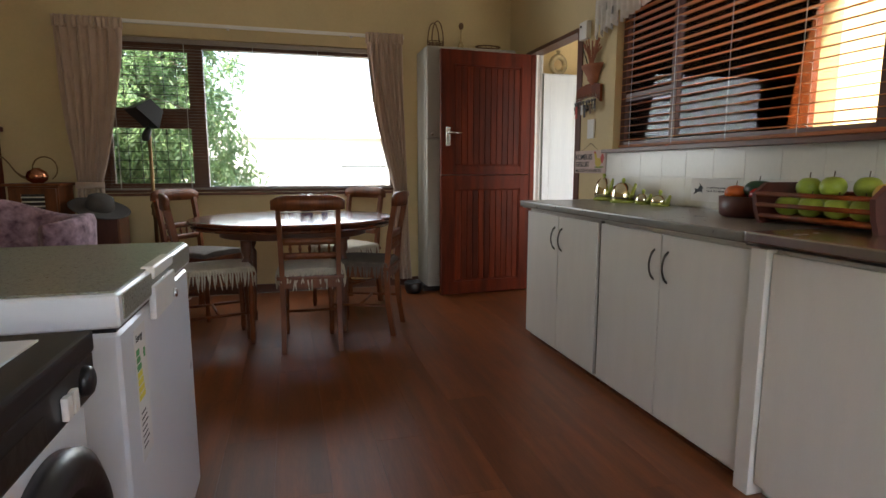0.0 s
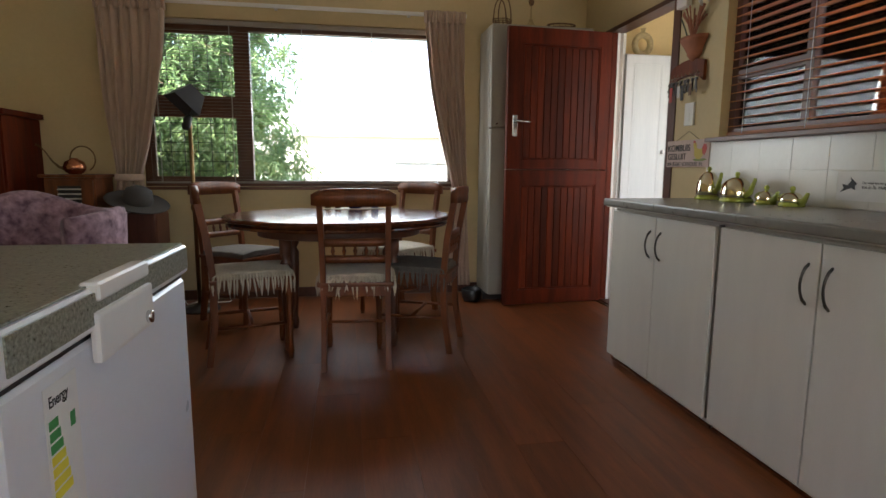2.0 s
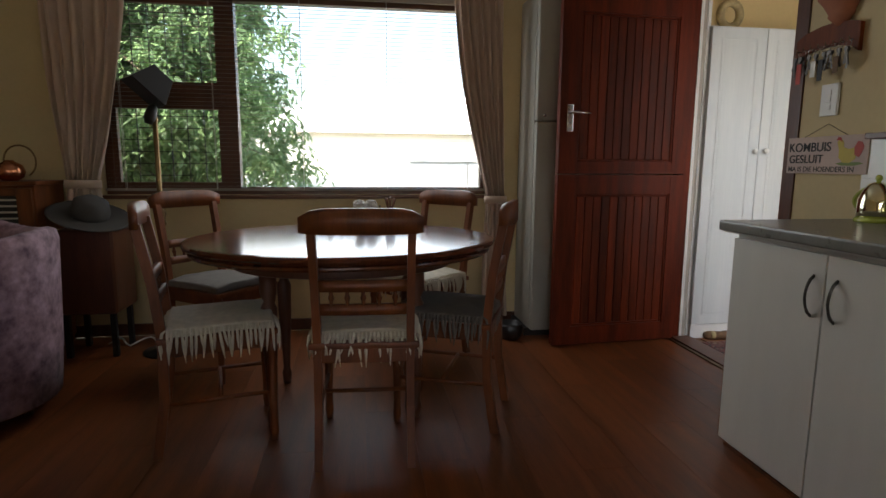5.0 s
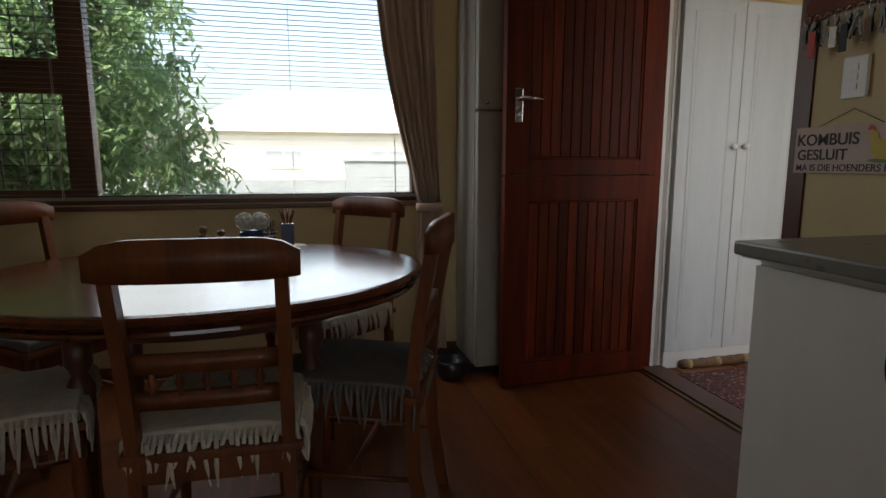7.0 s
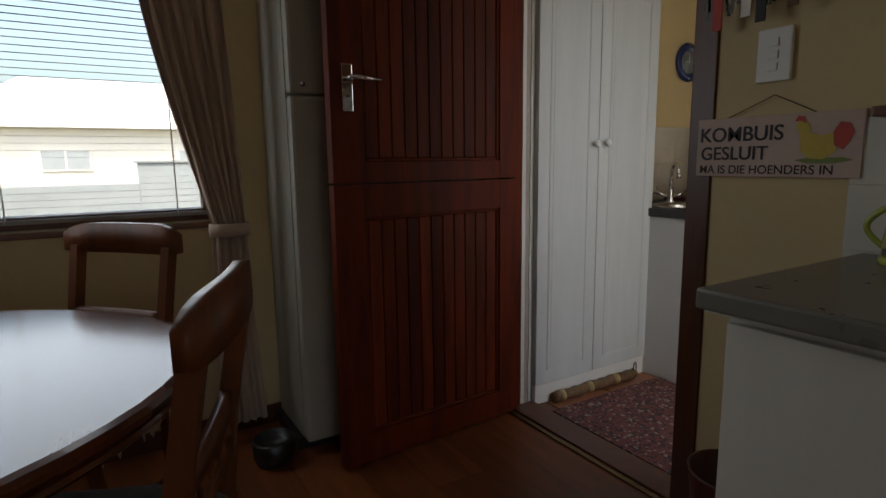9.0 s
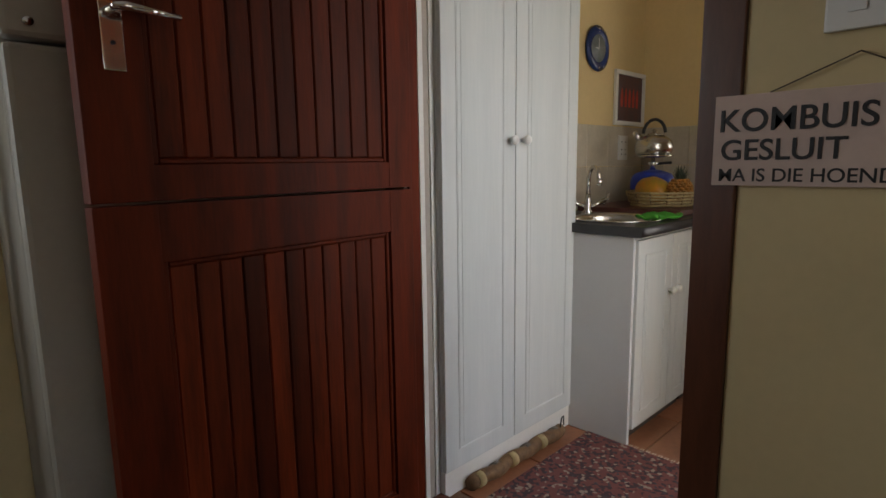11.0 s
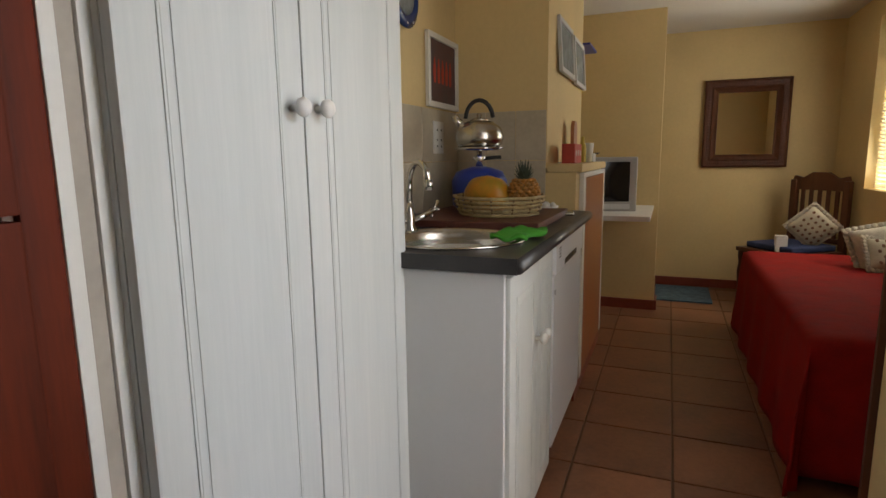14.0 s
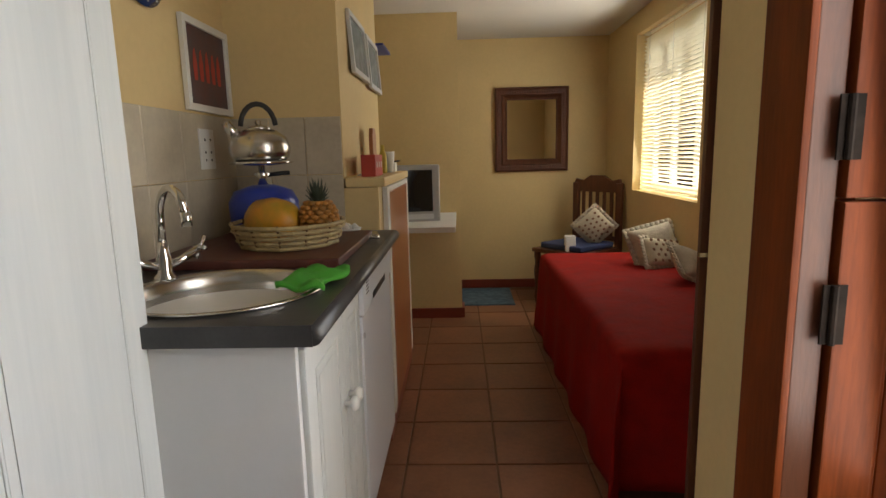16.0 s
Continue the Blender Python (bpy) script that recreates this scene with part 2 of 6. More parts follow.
def outline(pts, depth, axis="y", at=0.0, bm=None):
    """A plate cut to an outline of (a, z) pairs, depth thick, standing across the axis from at."""
    b = bm or bmesh.new()
    def place(a, z, d):
        return (a, at + d, z) if axis == "y" else ((at + d, a, z) if axis == "x" else (a, z, at + d))
    f = [b.verts.new(place(a, z, 0)) for a, z in pts]
    k = [b.verts.new(place(a, z, depth)) for a, z in pts]
    b.faces.new(f)
    b.faces.new(list(reversed(k)))
    for i in range(len(pts)):
        j = (i + 1) % len(pts)
        b.faces.new((f[j], f[i], k[i], k[j]))
    return b


def turned(bm, m):
    bmesh.ops.transform(bm, matrix=m, verts=bm.verts)
    return bm


def part(name, bm, material, parent=None, label="", smooth=False):
    bmesh.ops.recalc_face_normals(bm, faces=bm.faces)
    me = bpy.data.meshes.new(name)
    bm.to_mesh(me)
    bm.free()
    if smooth:
        me.polygons.foreach_set("use_smooth", [True] * len(me.polygons))
    me.materials.append(material)
    ob = new(name, me)
    if parent:
        ob.parent = parent
    if label:
        ob["label"] = label
    return ob


def soft(name, bm, material, parent=None, label=""):
    return part(name, bm, material, parent, label, True)


def thing(name, at, label, category, group="", rz=0.0):
    e = new(name)
    e.empty_display_size = 0.1
    e.matrix_world = pose(*at, 0, 0, rz)
    return tagged(e, label, category, group)


def fixed(name, bm, material, label="", kind="structure"):
    return tagged(part(name, bm, material), label, "", "", kind)


def shared(name, mesh, parent, loc=(0, 0, 0)):
    ob = new(name, mesh)
    ob.parent = parent
    ob.location = loc
    return ob


def wall_x(name, x0, x1, ys, z0, z1, holes, material, label=""):
    """A wall across x with holes (y0, y1, z0, z1), ordered by y."""
    b = bmesh.new()
    y = ys[0]
    for a, c, p, q in holes:
        if a > y:
            box(x0, x1, y, a, z0, z1, bm=b)
        if p > z0:
            box(x0, x1, a, c, z0, p, bm=b)
        if q < z1:
            box(x0, x1, a, c, q, z1, bm=b)
        y = c
    if ys[1] > y:
        box(x0, x1, y, ys[1], z0, z1, bm=b)
    bmesh.ops.remove_doubles(b, verts=b.verts, dist=1e-5)
    return fixed(name, b, material, label)


def wall_y(name, y0, y1, xs, z0, z1, holes, material, label=""):
    ob = wall_x(name, y0, y1, xs, z0, z1, holes, material, label)
    for v in ob.data.vertices:
        v.co = Vector((v.co.y, v.co.x, v.co.z))
    ob.data.flip_normals()
    return ob


# ---- structure ----
WY, RX, H1 = 4.77, 2.0, 2.75
WIN = (-1.50, 0.90, 0.885, 2.125)
SIDE = (0.2, 2.97, 1.21, 2.2)
wall_y("wall_north", WY, WY + 0.22, (-3.4, 2.1), 0, H1, [WIN], CREAM, "cream painted plaster wall with the wide window")
wall_x("wall_east", RX, RX + 0.11, (-2.2, WY), 0, H1, [SIDE, (3.39, 4.38, 0, 2.08)], CREAM, "cream painted wall with blinds window and doorway")
wall_x("wall_west", -3.4, -3.2, (-2.2, WY), 0, H1, [], CREAM, "cream painted plaster wall")
wall_y("wall_south", -2.4, -2.2, (-3.4, 2.11), 0, H1, [(-1.0, 1.4, 1.0, 2.2)], CREAM, "cream painted plaster wall")
fixed("ceiling", box(-3.4, 2.11, -2.4, WY + 0.22, H1, H1 + 0.1), CEIL, "plain white ceiling")
fixed("floor", box(-3.4, 2.05, -2.4, WY, -0.1, -0.006), DARKWOOD, "wood laminate floor of the kitchen")
fixed("floor_passage", box(2.05, 6.85, 2.2, 4.8, -0.1, -0.008), GROUT, "terracotta tiled floor")
# the narrow room beyond the doorway
CEIL2 = 2.08
wall_y("wall_passage_back", 4.55, 4.7, (2.11, 6.85), 0, 2.5, [], CREAM2, "warm cream wall behind the sink")
wall_x("wall_far", 6.64, 6.8, (2.2, 4.55), 0, 2.5, [], CREAM2, "warm cream end wall with the mirror")
BW = (4.83, 5.92, 0.86, 1.90)
wall_y("wall_bed", 2.32, 2.50, (3.05, 6.64), 0, 2.5, [BW], CREAM2, "warm cream wall with the bed window")
wall_y("wall_side_door", 3.055, 3.155, (2.11, 3.2), 0, 2.5, [(2.197, 2.977, 0, 2.02)], CREAM2, "warm cream wall with the side doorway")
wall_x("wall_bed_return", 3.05, 3.2, (2.50, 3.055), 0, 2.5, [], CREAM2, "warm cream wall at the foot of the bed")
fixed("ceiling_passage", box(2.11, 6.85, 2.2, 4.7, CEIL2 + 0.42, CEIL2 + 0.5), CEIL, "white ceiling")
fixed("ceiling_bedroom", box(5.0, 6.64, 2.50, 4.55, 2.045, 2.1), CEIL, "low white ceiling over the bed end")
fixed("wall_chimney_breast", box(4.02, 4.98, 4.14, 4.55, 1.06, 2.5), CREAM2, "cream wall breast with two small pictures")
fixed("wall_pier", box(5.75, 5.89, 3.712, 4.55, 0, 2.044), CREAM2, "cream pier beside the television shelf")
RUBBER = mat("black_rubber", (0.012, 0.012, 0.013), 0.7, scale=20, vary=0.1)
FRINGE = mat("cream_wool", (0.62, 0.56, 0.44), 0.95, scale=30, vary=0.12, fine=260, bump=0.8, sheen=0.2)
GREYPAD = mat("grey_wool_pad", (0.16, 0.14, 0.12), 0.95, scale=20, vary=0.15, fine=200, bump=0.6)
TILEWHITE = mat("white_glazed_tile", (0.70, 0.69, 0.63), 0.22, scale=4, vary=0.04, bump=0.05)
TILESTONE = mat("mottled_beige_tile", (0.56, 0.49, 0.37), 0.35, scale=9, vary=0.10, fine=60, bump=0.1)
SKY_BLUE = mat("enamel_blue", (0.02, 0.05, 0.40), 0.3, scale=5, vary=0.1, bump=0.0)
NAVY = mat("navy_glaze", (0.02, 0.045, 0.17), 0.25, scale=8, vary=0.2, bump=0.0)
GREENCLOTH = mat("green_microfibre", (0.05, 0.28, 0.02), 0.9, scale=20, vary=0.1, fine=300, bump=0.6)
BOARDRED = mat("dark_red_board_wood", (0.11, 0.030, 0.022), 0.45, stretch=(1, 8, 1), scale=4, vary=0.2, bump=0.1)
WICKER = mat("pale_wicker", (0.48, 0.37, 0.18), 0.6, scale=40, vary=0.2, fine=200, bump=0.5)
WICKERDARK = mat("brown_wicker", (0.20, 0.11, 0.05), 0.7, scale=40, vary=0.25, fine=200, bump=0.5)
PAPAYA = mat("papaya_skin", (0.60, 0.24, 0.015), 0.4, scale=9, vary=0.2, fine=30, bump=0.1, base2=(0.32, 0.22, 0.02))
PINE = mat("pineapple_skin", (0.48, 0.20, 0.03), 0.6, scale=50, vary=0.3, fine=100, bump=0.5, base2=(0.20, 0.10, 0.02))
PINELEAF = mat("pineapple_leaf", (0.05, 0.07, 0.04), 0.6, scale=10, vary=0.2)
TERRA = mat("terracotta_pot", (0.38, 0.14, 0.07), 0.75, scale=10, vary=0.12, bump=0.2)
APPLE = mat("green_apple_skin", (0.34, 0.45, 0.06), 0.3, scale=6, vary=0.15, bump=0.0)
REDFRUIT = mat("red_pepper_skin", (0.45, 0.02, 0.02), 0.25, scale=6, vary=0.15, bump=0.0)
GREENVEG = mat("dark_green_squash", (0.02, 0.07, 0.03), 0.4, scale=9, vary=0.2, bump=0.1)
ORANGEFRUIT = mat("orange_tomato_skin", (0.65, 0.14, 0.02), 0.3, scale=6, vary=0.15, bump=0.0)
GLAZE = mat("lime_green_glaze", (0.45, 0.52, 0.10), 0.2, scale=7, vary=0.1, bump=0.0, coat=0.4)
COSY = mat("polished_pale_brass", (0.86, 0.82, 0.58), 0.1, metal=1.0, scale=6, vary=0.05, bump=0.02)
DARKMETAL = mat("old_pewter", (0.10, 0.09, 0.08), 0.4, metal=0.8, scale=20, vary=0.3, bump=0.3)
INK = mat("black_ink", (0.012, 0.011, 0.012), 0.6, vary=0.05, bump=0.0)
PINKCARD = mat("pink_washed_board", (0.60, 0.46, 0.40), 0.7, scale=7, vary=0.08, bump=0.1)
YELLOW = mat("yellow_paint", (0.62, 0.47, 0.07), 0.6, scale=10, vary=0.1, bump=0.0)
REDPAINT = mat("red_paint", (0.50, 0.06, 0.04), 0.6, scale=10, vary=0.1, bump=0.0)
GREENPAINT = mat("green_paint", (0.20, 0.27, 0.06), 0.6, scale=10, vary=0.1, bump=0.0)
LACE = mat("white_lace", (0.72, 0.70, 0.66), 0.9, scale=40, vary=0.08, fine=260, bump=0.6)
SKIN_W = mat("plain_white_card", (0.75, 0.74, 0.72), 0.7, scale=10, vary=0.03, bump=0.0)
GREYCARD = mat("grey_print", (0.28, 0.31, 0.31), 0.6, scale=14, vary=0.3, fine=40, bump=0.0, base2=(0.10, 0.12, 0.11))
PHOTORED = mat("dark_red_print", (0.12, 0.05, 0.05), 0.5, scale=10, vary=0.3, bump=0.0, base2=(0.07, 0.05, 0.06))
TV = mat("silver_plastic", (0.42, 0.42, 0.42), 0.35, metal=0.3, scale=5, vary=0.04, bump=0.0)
STRAP = mat("orange_panel_wood", (0.42, 0.15, 0.05), 0.35, stretch=(8, 8, 0.9), scale=2.4, vary=0.12, fine=22, bump=0.1, coat=0.2)
BLUERUG = mat("blue_bath_rug", (0.12, 0.20, 0.26), 0.95, scale=25, vary=0.3, fine=200, bump=0.8, base2=(0.04, 0.08, 0.13))
BLUECUSH = mat("blue_seat_cloth", (0.05, 0.07, 0.17), 0.9, scale=12, vary=0.15, bump=0.4)
PATCH = mat("floral_cotton", (0.66, 0.60, 0.45), 0.9, scale=18, vary=0.1, fine=90, bump=0.3)
DOT = mat("floral_dots", (0.30, 0.16, 0.10), 0.9, scale=18, vary=0.2, bump=0.0)
GREYHAT = mat("grey_felt", (0.07, 0.062, 0.055), 0.9, scale=12, vary=0.1, fine=120, bump=0.3)
JAMBGREY = mat("grey_weather_strip", (0.44, 0.39, 0.33), 0.6, scale=8, vary=0.1, bump=0.1)
YELLOWST = mat("yellow_sticker", (0.75, 0.65, 0.05), 0.5, vary=0.02, bump=0.0)
GREENST = mat("green_sticker", (0.05, 0.30, 0.08), 0.5, vary=0.02, bump=0.0)


def persian():
    m = mat("persian_rug_wool", (0.20, 0.055, 0.045), 0.95, scale=20, vary=0.2, fine=200, bump=0.6)
    n, l = m.node_tree.nodes, m.node_tree.links
    tc, v, r = n.new("ShaderNodeTexCoord"), n.new("ShaderNodeTexVoronoi"), n.new("ShaderNodeValToRGB")
    v.inputs["Scale"].default_value = 85
    r.color_ramp.interpolation = "CONSTANT"
    r.color_ramp.elements[0].position, r.color_ramp.elements[1].position = 0, 0.2
    r.color_ramp.elements[0].color, r.color_ramp.elements[1].color = (0.26, 0.21, 0.16, 1), (0.045, 0.025, 0.03, 1)
    e = r.color_ramp.elements.new(0.42)
    e.color = (0.14, 0.045, 0.04, 1)
    e = r.color_ramp.elements.new(0.85)
    e.color = (0.05, 0.04, 0.05, 1)
    l.new(tc.outputs["Object"], v.inputs["Vector"])
    l.new(v.outputs["Color"], r.inputs[0])
    l.new(r.outputs[0], n["Principled BSDF"].inputs["Base Color"])
    return m


PERSIAN = persian()


def words(name, text, m, size, material, parent, depth=0.0012):
    c = bpy.data.curves.new(name, "FONT")
    c.body, c.size, c.extrude, c.offset = text, size, depth, size * 0.01
    ob = new(name, c)
    c.materials.append(material)
    ob.parent = parent
    ob.matrix_local = m
    return ob


# ---- windows and their blinds ----
def dining_window():
    w = tagged(thing("window_1", ((WIN[0] + WIN[1]) / 2, WY + 0.08, 0), "brown timber window with two small lights beside a wide fixed pane", "window"), kind="structure")
    cx = (WIN[0] + WIN[1]) / 2
    x0, x1, z0, z1 = WIN[0] - cx, WIN[1] - cx, WIN[2], WIN[3]
    mu = -0.745 - cx
    b = box(x0, x1, 0, 0.07, z0, z0 + 0.045)
    box(x0, x1, 0, 0.07, z1 - 0.06, z1, bm=b)
    box(x0, x0 + 0.05, 0.001, 0.069, z0 + 0.045, z1 - 0.06, bm=b)
    box(x1 - 0.035, x1, 0.001, 0.069, z0 + 0.045, z1 - 0.06, bm=b)
    part("window_frame", b, WINWOOD, w)
    part("mullion", box(mu - 0.045, mu + 0.045, -0.004, 0.075, z0 + 0.045, z1 - 0.06, 0.004), WINWOOD, w)
    part("transom", box(x0 + 0.05, mu - 0.045, -0.002, 0.072, 1.445, 1.545, 0.004), WINWOOD, w)
    for p, q in ((z0 + 0.045, 1.445), (1.545, z1 - 0.06)):
        f = box(x0 + 0.05, mu - 0.045, 0.012, 0.05, p, p + 0.03)
        box(x0 + 0.05, mu - 0.045, 0.012, 0.05, q - 0.03, q, bm=f)
        box(x0 + 0.05, x0 + 0.08, 0.013, 0.049, p + 0.03, q - 0.03, bm=f)
        box(mu - 0.075, mu - 0.045, 0.013, 0.049, p + 0.03, q - 0.03, bm=f)
        part("casement", f, WINWOOD, w)
        g = part("pane", box(x0 + 0.08, mu - 0.075, 0.03, 0.034, p + 0.03, q - 0.03), GLASS, w)
        g.visible_shadow = False
        bars = bmesh.new()
        for i in range(1, 6):
            x = x0 + 0.08 + i * (mu - 0.155 - x0) / 6
            box(x - 0.0025, x + 0.0025, 0.0575, 0.0625, p, q, bm=bars)
        for i in range(1, 7):
            z = p + (q - p) * i / 7
            a, c = (x0 + 0.08, mu - 0.075) if i % 3 == 0 else (x0 + 0.08 + 0.11 * (i % 2), x0 + 0.36 + 0.14 * (i % 3))
            box(a, c, 0.058, 0.062, z - 0.0025, z + 0.0025, bm=bars)
        part("burglar_bars", bars, BLACKMETAL, w)
    g = part("pane", box(mu + 0.045, x1 - 0.035, 0.03, 0.036, z0 + 0.045, z1 - 0.06), GLASS, w)
    g.visible_shadow = False
    part("window_sill", box(x0 - 0.02, x1 + 0.02, -0.095, 0, z0 - 0.024, z0 - 0.001, 0.006), WINWOOD, w, "brown timber sill")


dining_window()


def blind(name, at, length, z0, z1, pitch, width, thick, material, label, tilt=0.0, rz=0.0, cords=4, cordmat=None):
    """A venetian blind along its local x, slats across y."""
    bl = thing(name, at, label, "window blind", rz=rz)
    slat = box(-length / 2, length / 2, -width / 2, width / 2, -thick / 2, thick / 2)
    turned(slat, Matrix.Rotation(radians(tilt), 4, "X"))
    first = part("slat", slat, material, bl)
    first.location = (0, 0, z0 + pitch)
    k = int((z1 - z0) / pitch)
    for i in range(2, k):
        shared("slat", first.data, bl, (0, 0, z0 + i * pitch))
    part("bottom_rail", box(-length / 2, length / 2, -width / 2, width / 2, z0 - 0.006, z0 + 0.01, 0.003), material, bl)
    part("head_rail", box(-length / 2, length / 2, -width / 2 - 0.006, width / 2 + 0.006, z1, z1 + 0.035, 0.003), material, bl)
    c = bmesh.new()
    for y in (-width / 2 - 0.002, width / 2 + 0.002):
        box(-0.0012, 0.0012, y - 0.0008, y + 0.0008, z0, z1, bm=c)
    if width > 0.04:
        for i in range(1, k):
            z = z0 + i * pitch
            box(-0.0012, 0.0012, -width / 2, width / 2, z - 0.0036, z - 0.0022, bm=c)
    cord = part("ladder_cord", c, cordmat or LACE, bl)
    cord.location = (-length / 2 + 0.12, 0, 0)
    for j in range(1, cords):
        shared("ladder_cord", cord.data, bl, (-length / 2 + 0.12 + j * (length - 0.24) / (cords - 1), 0, 0))
    return bl


blind("venetian_blind", (-0.30, WY + 0.03, 0), 2.37, 0.915, 2.085, 0.0245, 0.016, 0.0006, SLATTHIN, "thin brown venetian blind lowered over the dining window", cords=5)
blind("venetian_blind", (2.055, 1.62, 0), 2.66, 1.225, 2.17, 0.043, 0.05, 0.0032, SLAT, "brown wooden venetian blind in the kitchen side window", tilt=-9, rz=90, cords=7)
blind("venetian_blind", (5.375, 2.44, 0), 1.07, 0.875, 1.89, 0.024, 0.025, 0.0009, SLATWHITE, "cream venetian blind lowered over the bed window", tilt=35, cords=3)


def plain_window(name, x0, x1, z0, z1, depth, m, material, label, bars=(), rails=()):
    w = tagged(thing(name, (0, 0, 0), label, "window"), kind="structure")
    w.matrix_world = m
    t = 0.045
    b = box(x0, x1, 0, depth, z0, z0 + t)
    box(x0, x1, 0, depth, z1 - t, z1, bm=b)
    box(x0, x0 + t, 0.001, depth - 0.001, z0 + t, z1 - t, bm=b)
    box(x1 - t, x1, 0.001, depth - 0.001, z0 + t, z1 - t, bm=b)
    part("window_frame", b, material, w)
    for x in bars:
        part("mullion", box(x - t / 2, x + t / 2, 0.002, depth - 0.002, z0 + t, z1 - t), material, w)
    for a, c, z in rails:
        part("transom", box(a, c, 0.003, depth - 0.003, z - t / 2, z + t / 2), material, w)
    g = part("pane", box(x0 + t, x1 - t, depth * 0.5, depth * 0.5 + 0.004, z0 + t, z1 - t), GLASS, w)
    g.visible_shadow = False
    return w


plain_window("window_2", -1.383, 1.383, SIDE[2] + 0.0, SIDE[3], 0.05, pose(2.1, 1.585, 0, 0, 0, 90), WINWOOD, "brown timber kitchen window behind the wooden blind", bars=(0.875, -0.3), rails=((0.875, 1.34, 1.53),))
plain_window("window_3", BW[0], BW[1], BW[2], BW[3], 0.04, pose(0, 2.33, 0), WHITEPAINT, "white timber bed window", bars=(5.2, 5.56))
fixed("window_sill", box(1.93, 2.0, 0.2, 2.99, 1.185, 1.208, 0.004), WINWOOD, "narrow brown timber sill under the wooden blind")


# ---- the doorway and its stable door ----
def doorway():
    f = tagged(thing("door_frame", (2.05, 3.9, 0), "dark stained timber door frame round the doorway", "door frame"), kind="structure")
    part("jamb", box(-0.058, 0.062, -0.509, -0.437, 0, 2.05, 0.003), DARKWOOD, f)
    part("jamb", box(-0.045, -0.004, 0.383, 0.478, 0, 2.05, 0.003), MAHOGANY, f, "red stained jamb")
    part("stop", box(-0.058, -0.0455, 0.392, 0.478, 0, 2.05, 0.002), DARKWOOD, f)
    part("jamb_edge", box(-0.0035, 0.016, 0.381, 0.478, 0, 2.05, 0.002), WHITEPAINT, f, "white painted jamb strip")
    part("weather_strip", box(0.0165, 0.040, 0.385, 0.478, 0, 2.05, 0.003), JAMBGREY, f, "worn grey weather strip")
    part("jamb_edge", box(0.0405, 0.062, 0.380, 0.478, 0, 2.05, 0.003), WHITEPAINT, f, "white painted outer jamb edge")
    part("head", box(-0.057, 0.061, -0.509, 0.48, 2.051, 2.08, 0.002), DARKWOOD, f)
    part("stop", box(0.0, 0.02, -0.4365, -0.427, 0, 2.05), DARKWOOD, f)
    part("threshold", box(-0.06, 0.065, -0.4365, 0.38, -0.004, 0.014, 0.004), DARKWOOD, f, "worn dark threshold board")
    part("metal_strip", box(-0.085, -0.062, -0.4365, 0.38, 0, 0.007, 0.002), BRASS, f, "pale metal floor strip")


doorway()


def stable_door(name, m, label, wood, board, w=0.86, side=-1, z0=0.012, z1=2.035, split=1.047):
    """Two boarded leaves, one above the other; the hinge is at the origin and the leaf runs along -x. side: the boarded face looks to side * y."""
    d = tagged(thing(name, (0, 0, 0), label, "door"), kind="structure")
    d.matrix_world = m
    for leafname, a, c in (("lower_leaf", z0, split - 0.003), ("upper_leaf", split + 0.003, z1)):
        u0, u1 = 0.09, w - 0.115
        p, q = a + (0.07 if leafname == "upper_leaf" else 0.11), c - 0.115
        fr = box(-u0, -0.003, -0.02, 0.02, a, c, 0.003)
        box(-w, -u1, -0.02, 0.02, a, c, 0.003, bm=fr)
        box(-u1 - 0.0005, -u0 + 0.0005, -0.019, 0.019, a, p, 0.002, bm=fr)
        box(-u1 - 0.0005, -u0 + 0.0005, -0.019, 0.019, q, c, 0.002, bm=fr)
        leaf = part(leafname, fr, wood, d)
        mo = bmesh.new()
        for x0, x1, y0, y1 in ((-u1, -u1 + 0.012, p, q), (-u0 - 0.012, -u0, p, q), (-u1 + 0.012, -u0 - 0.012, p, p + 0.012), (-u1 + 0.012, -u0 - 0.012, q - 0.012, q)):
            box(x0, x1, -0.0125, 0.0125, y0, y1, 0.003, seg=1, bm=mo)
        part("moulding", mo, wood, leaf)
        n = 11
        pitch = (u1 - u0 - 0.024) / n
        one = part("board", box(-pitch / 2 + 0.0012, pitch / 2 - 0.0012, -0.009, 0.009, p + 0.012, q - 0.012, 0.003, seg=1), board, leaf)
        one.location = (-u0 - 0.012 - pitch / 2, 0, 0)
        for i in range(1, n):
            shared("board", one.data, leaf, (-u0 - 0.012 - pitch * (i + 0.5), 0, 0))
        part("backing", box(-u1 + 0.002, -u0 - 0.002, -0.003, 0.003, p + 0.002, q - 0.002), wood, leaf)
    for z in (0.22, 0.86, 1.16, 1.82) if side > 0 else ():
        h = box(-0.018, 0.02, side * 0.021 - 0.002, side * 0.021 + 0.002, z - 0.05, z + 0.05)
        tube([(0.004, side * 0.026, z - 0.05), (0.004, side * 0.026, z + 0.05)], 0.006, 8, h)
        part("hinge", h, HINGE, d)
    return d


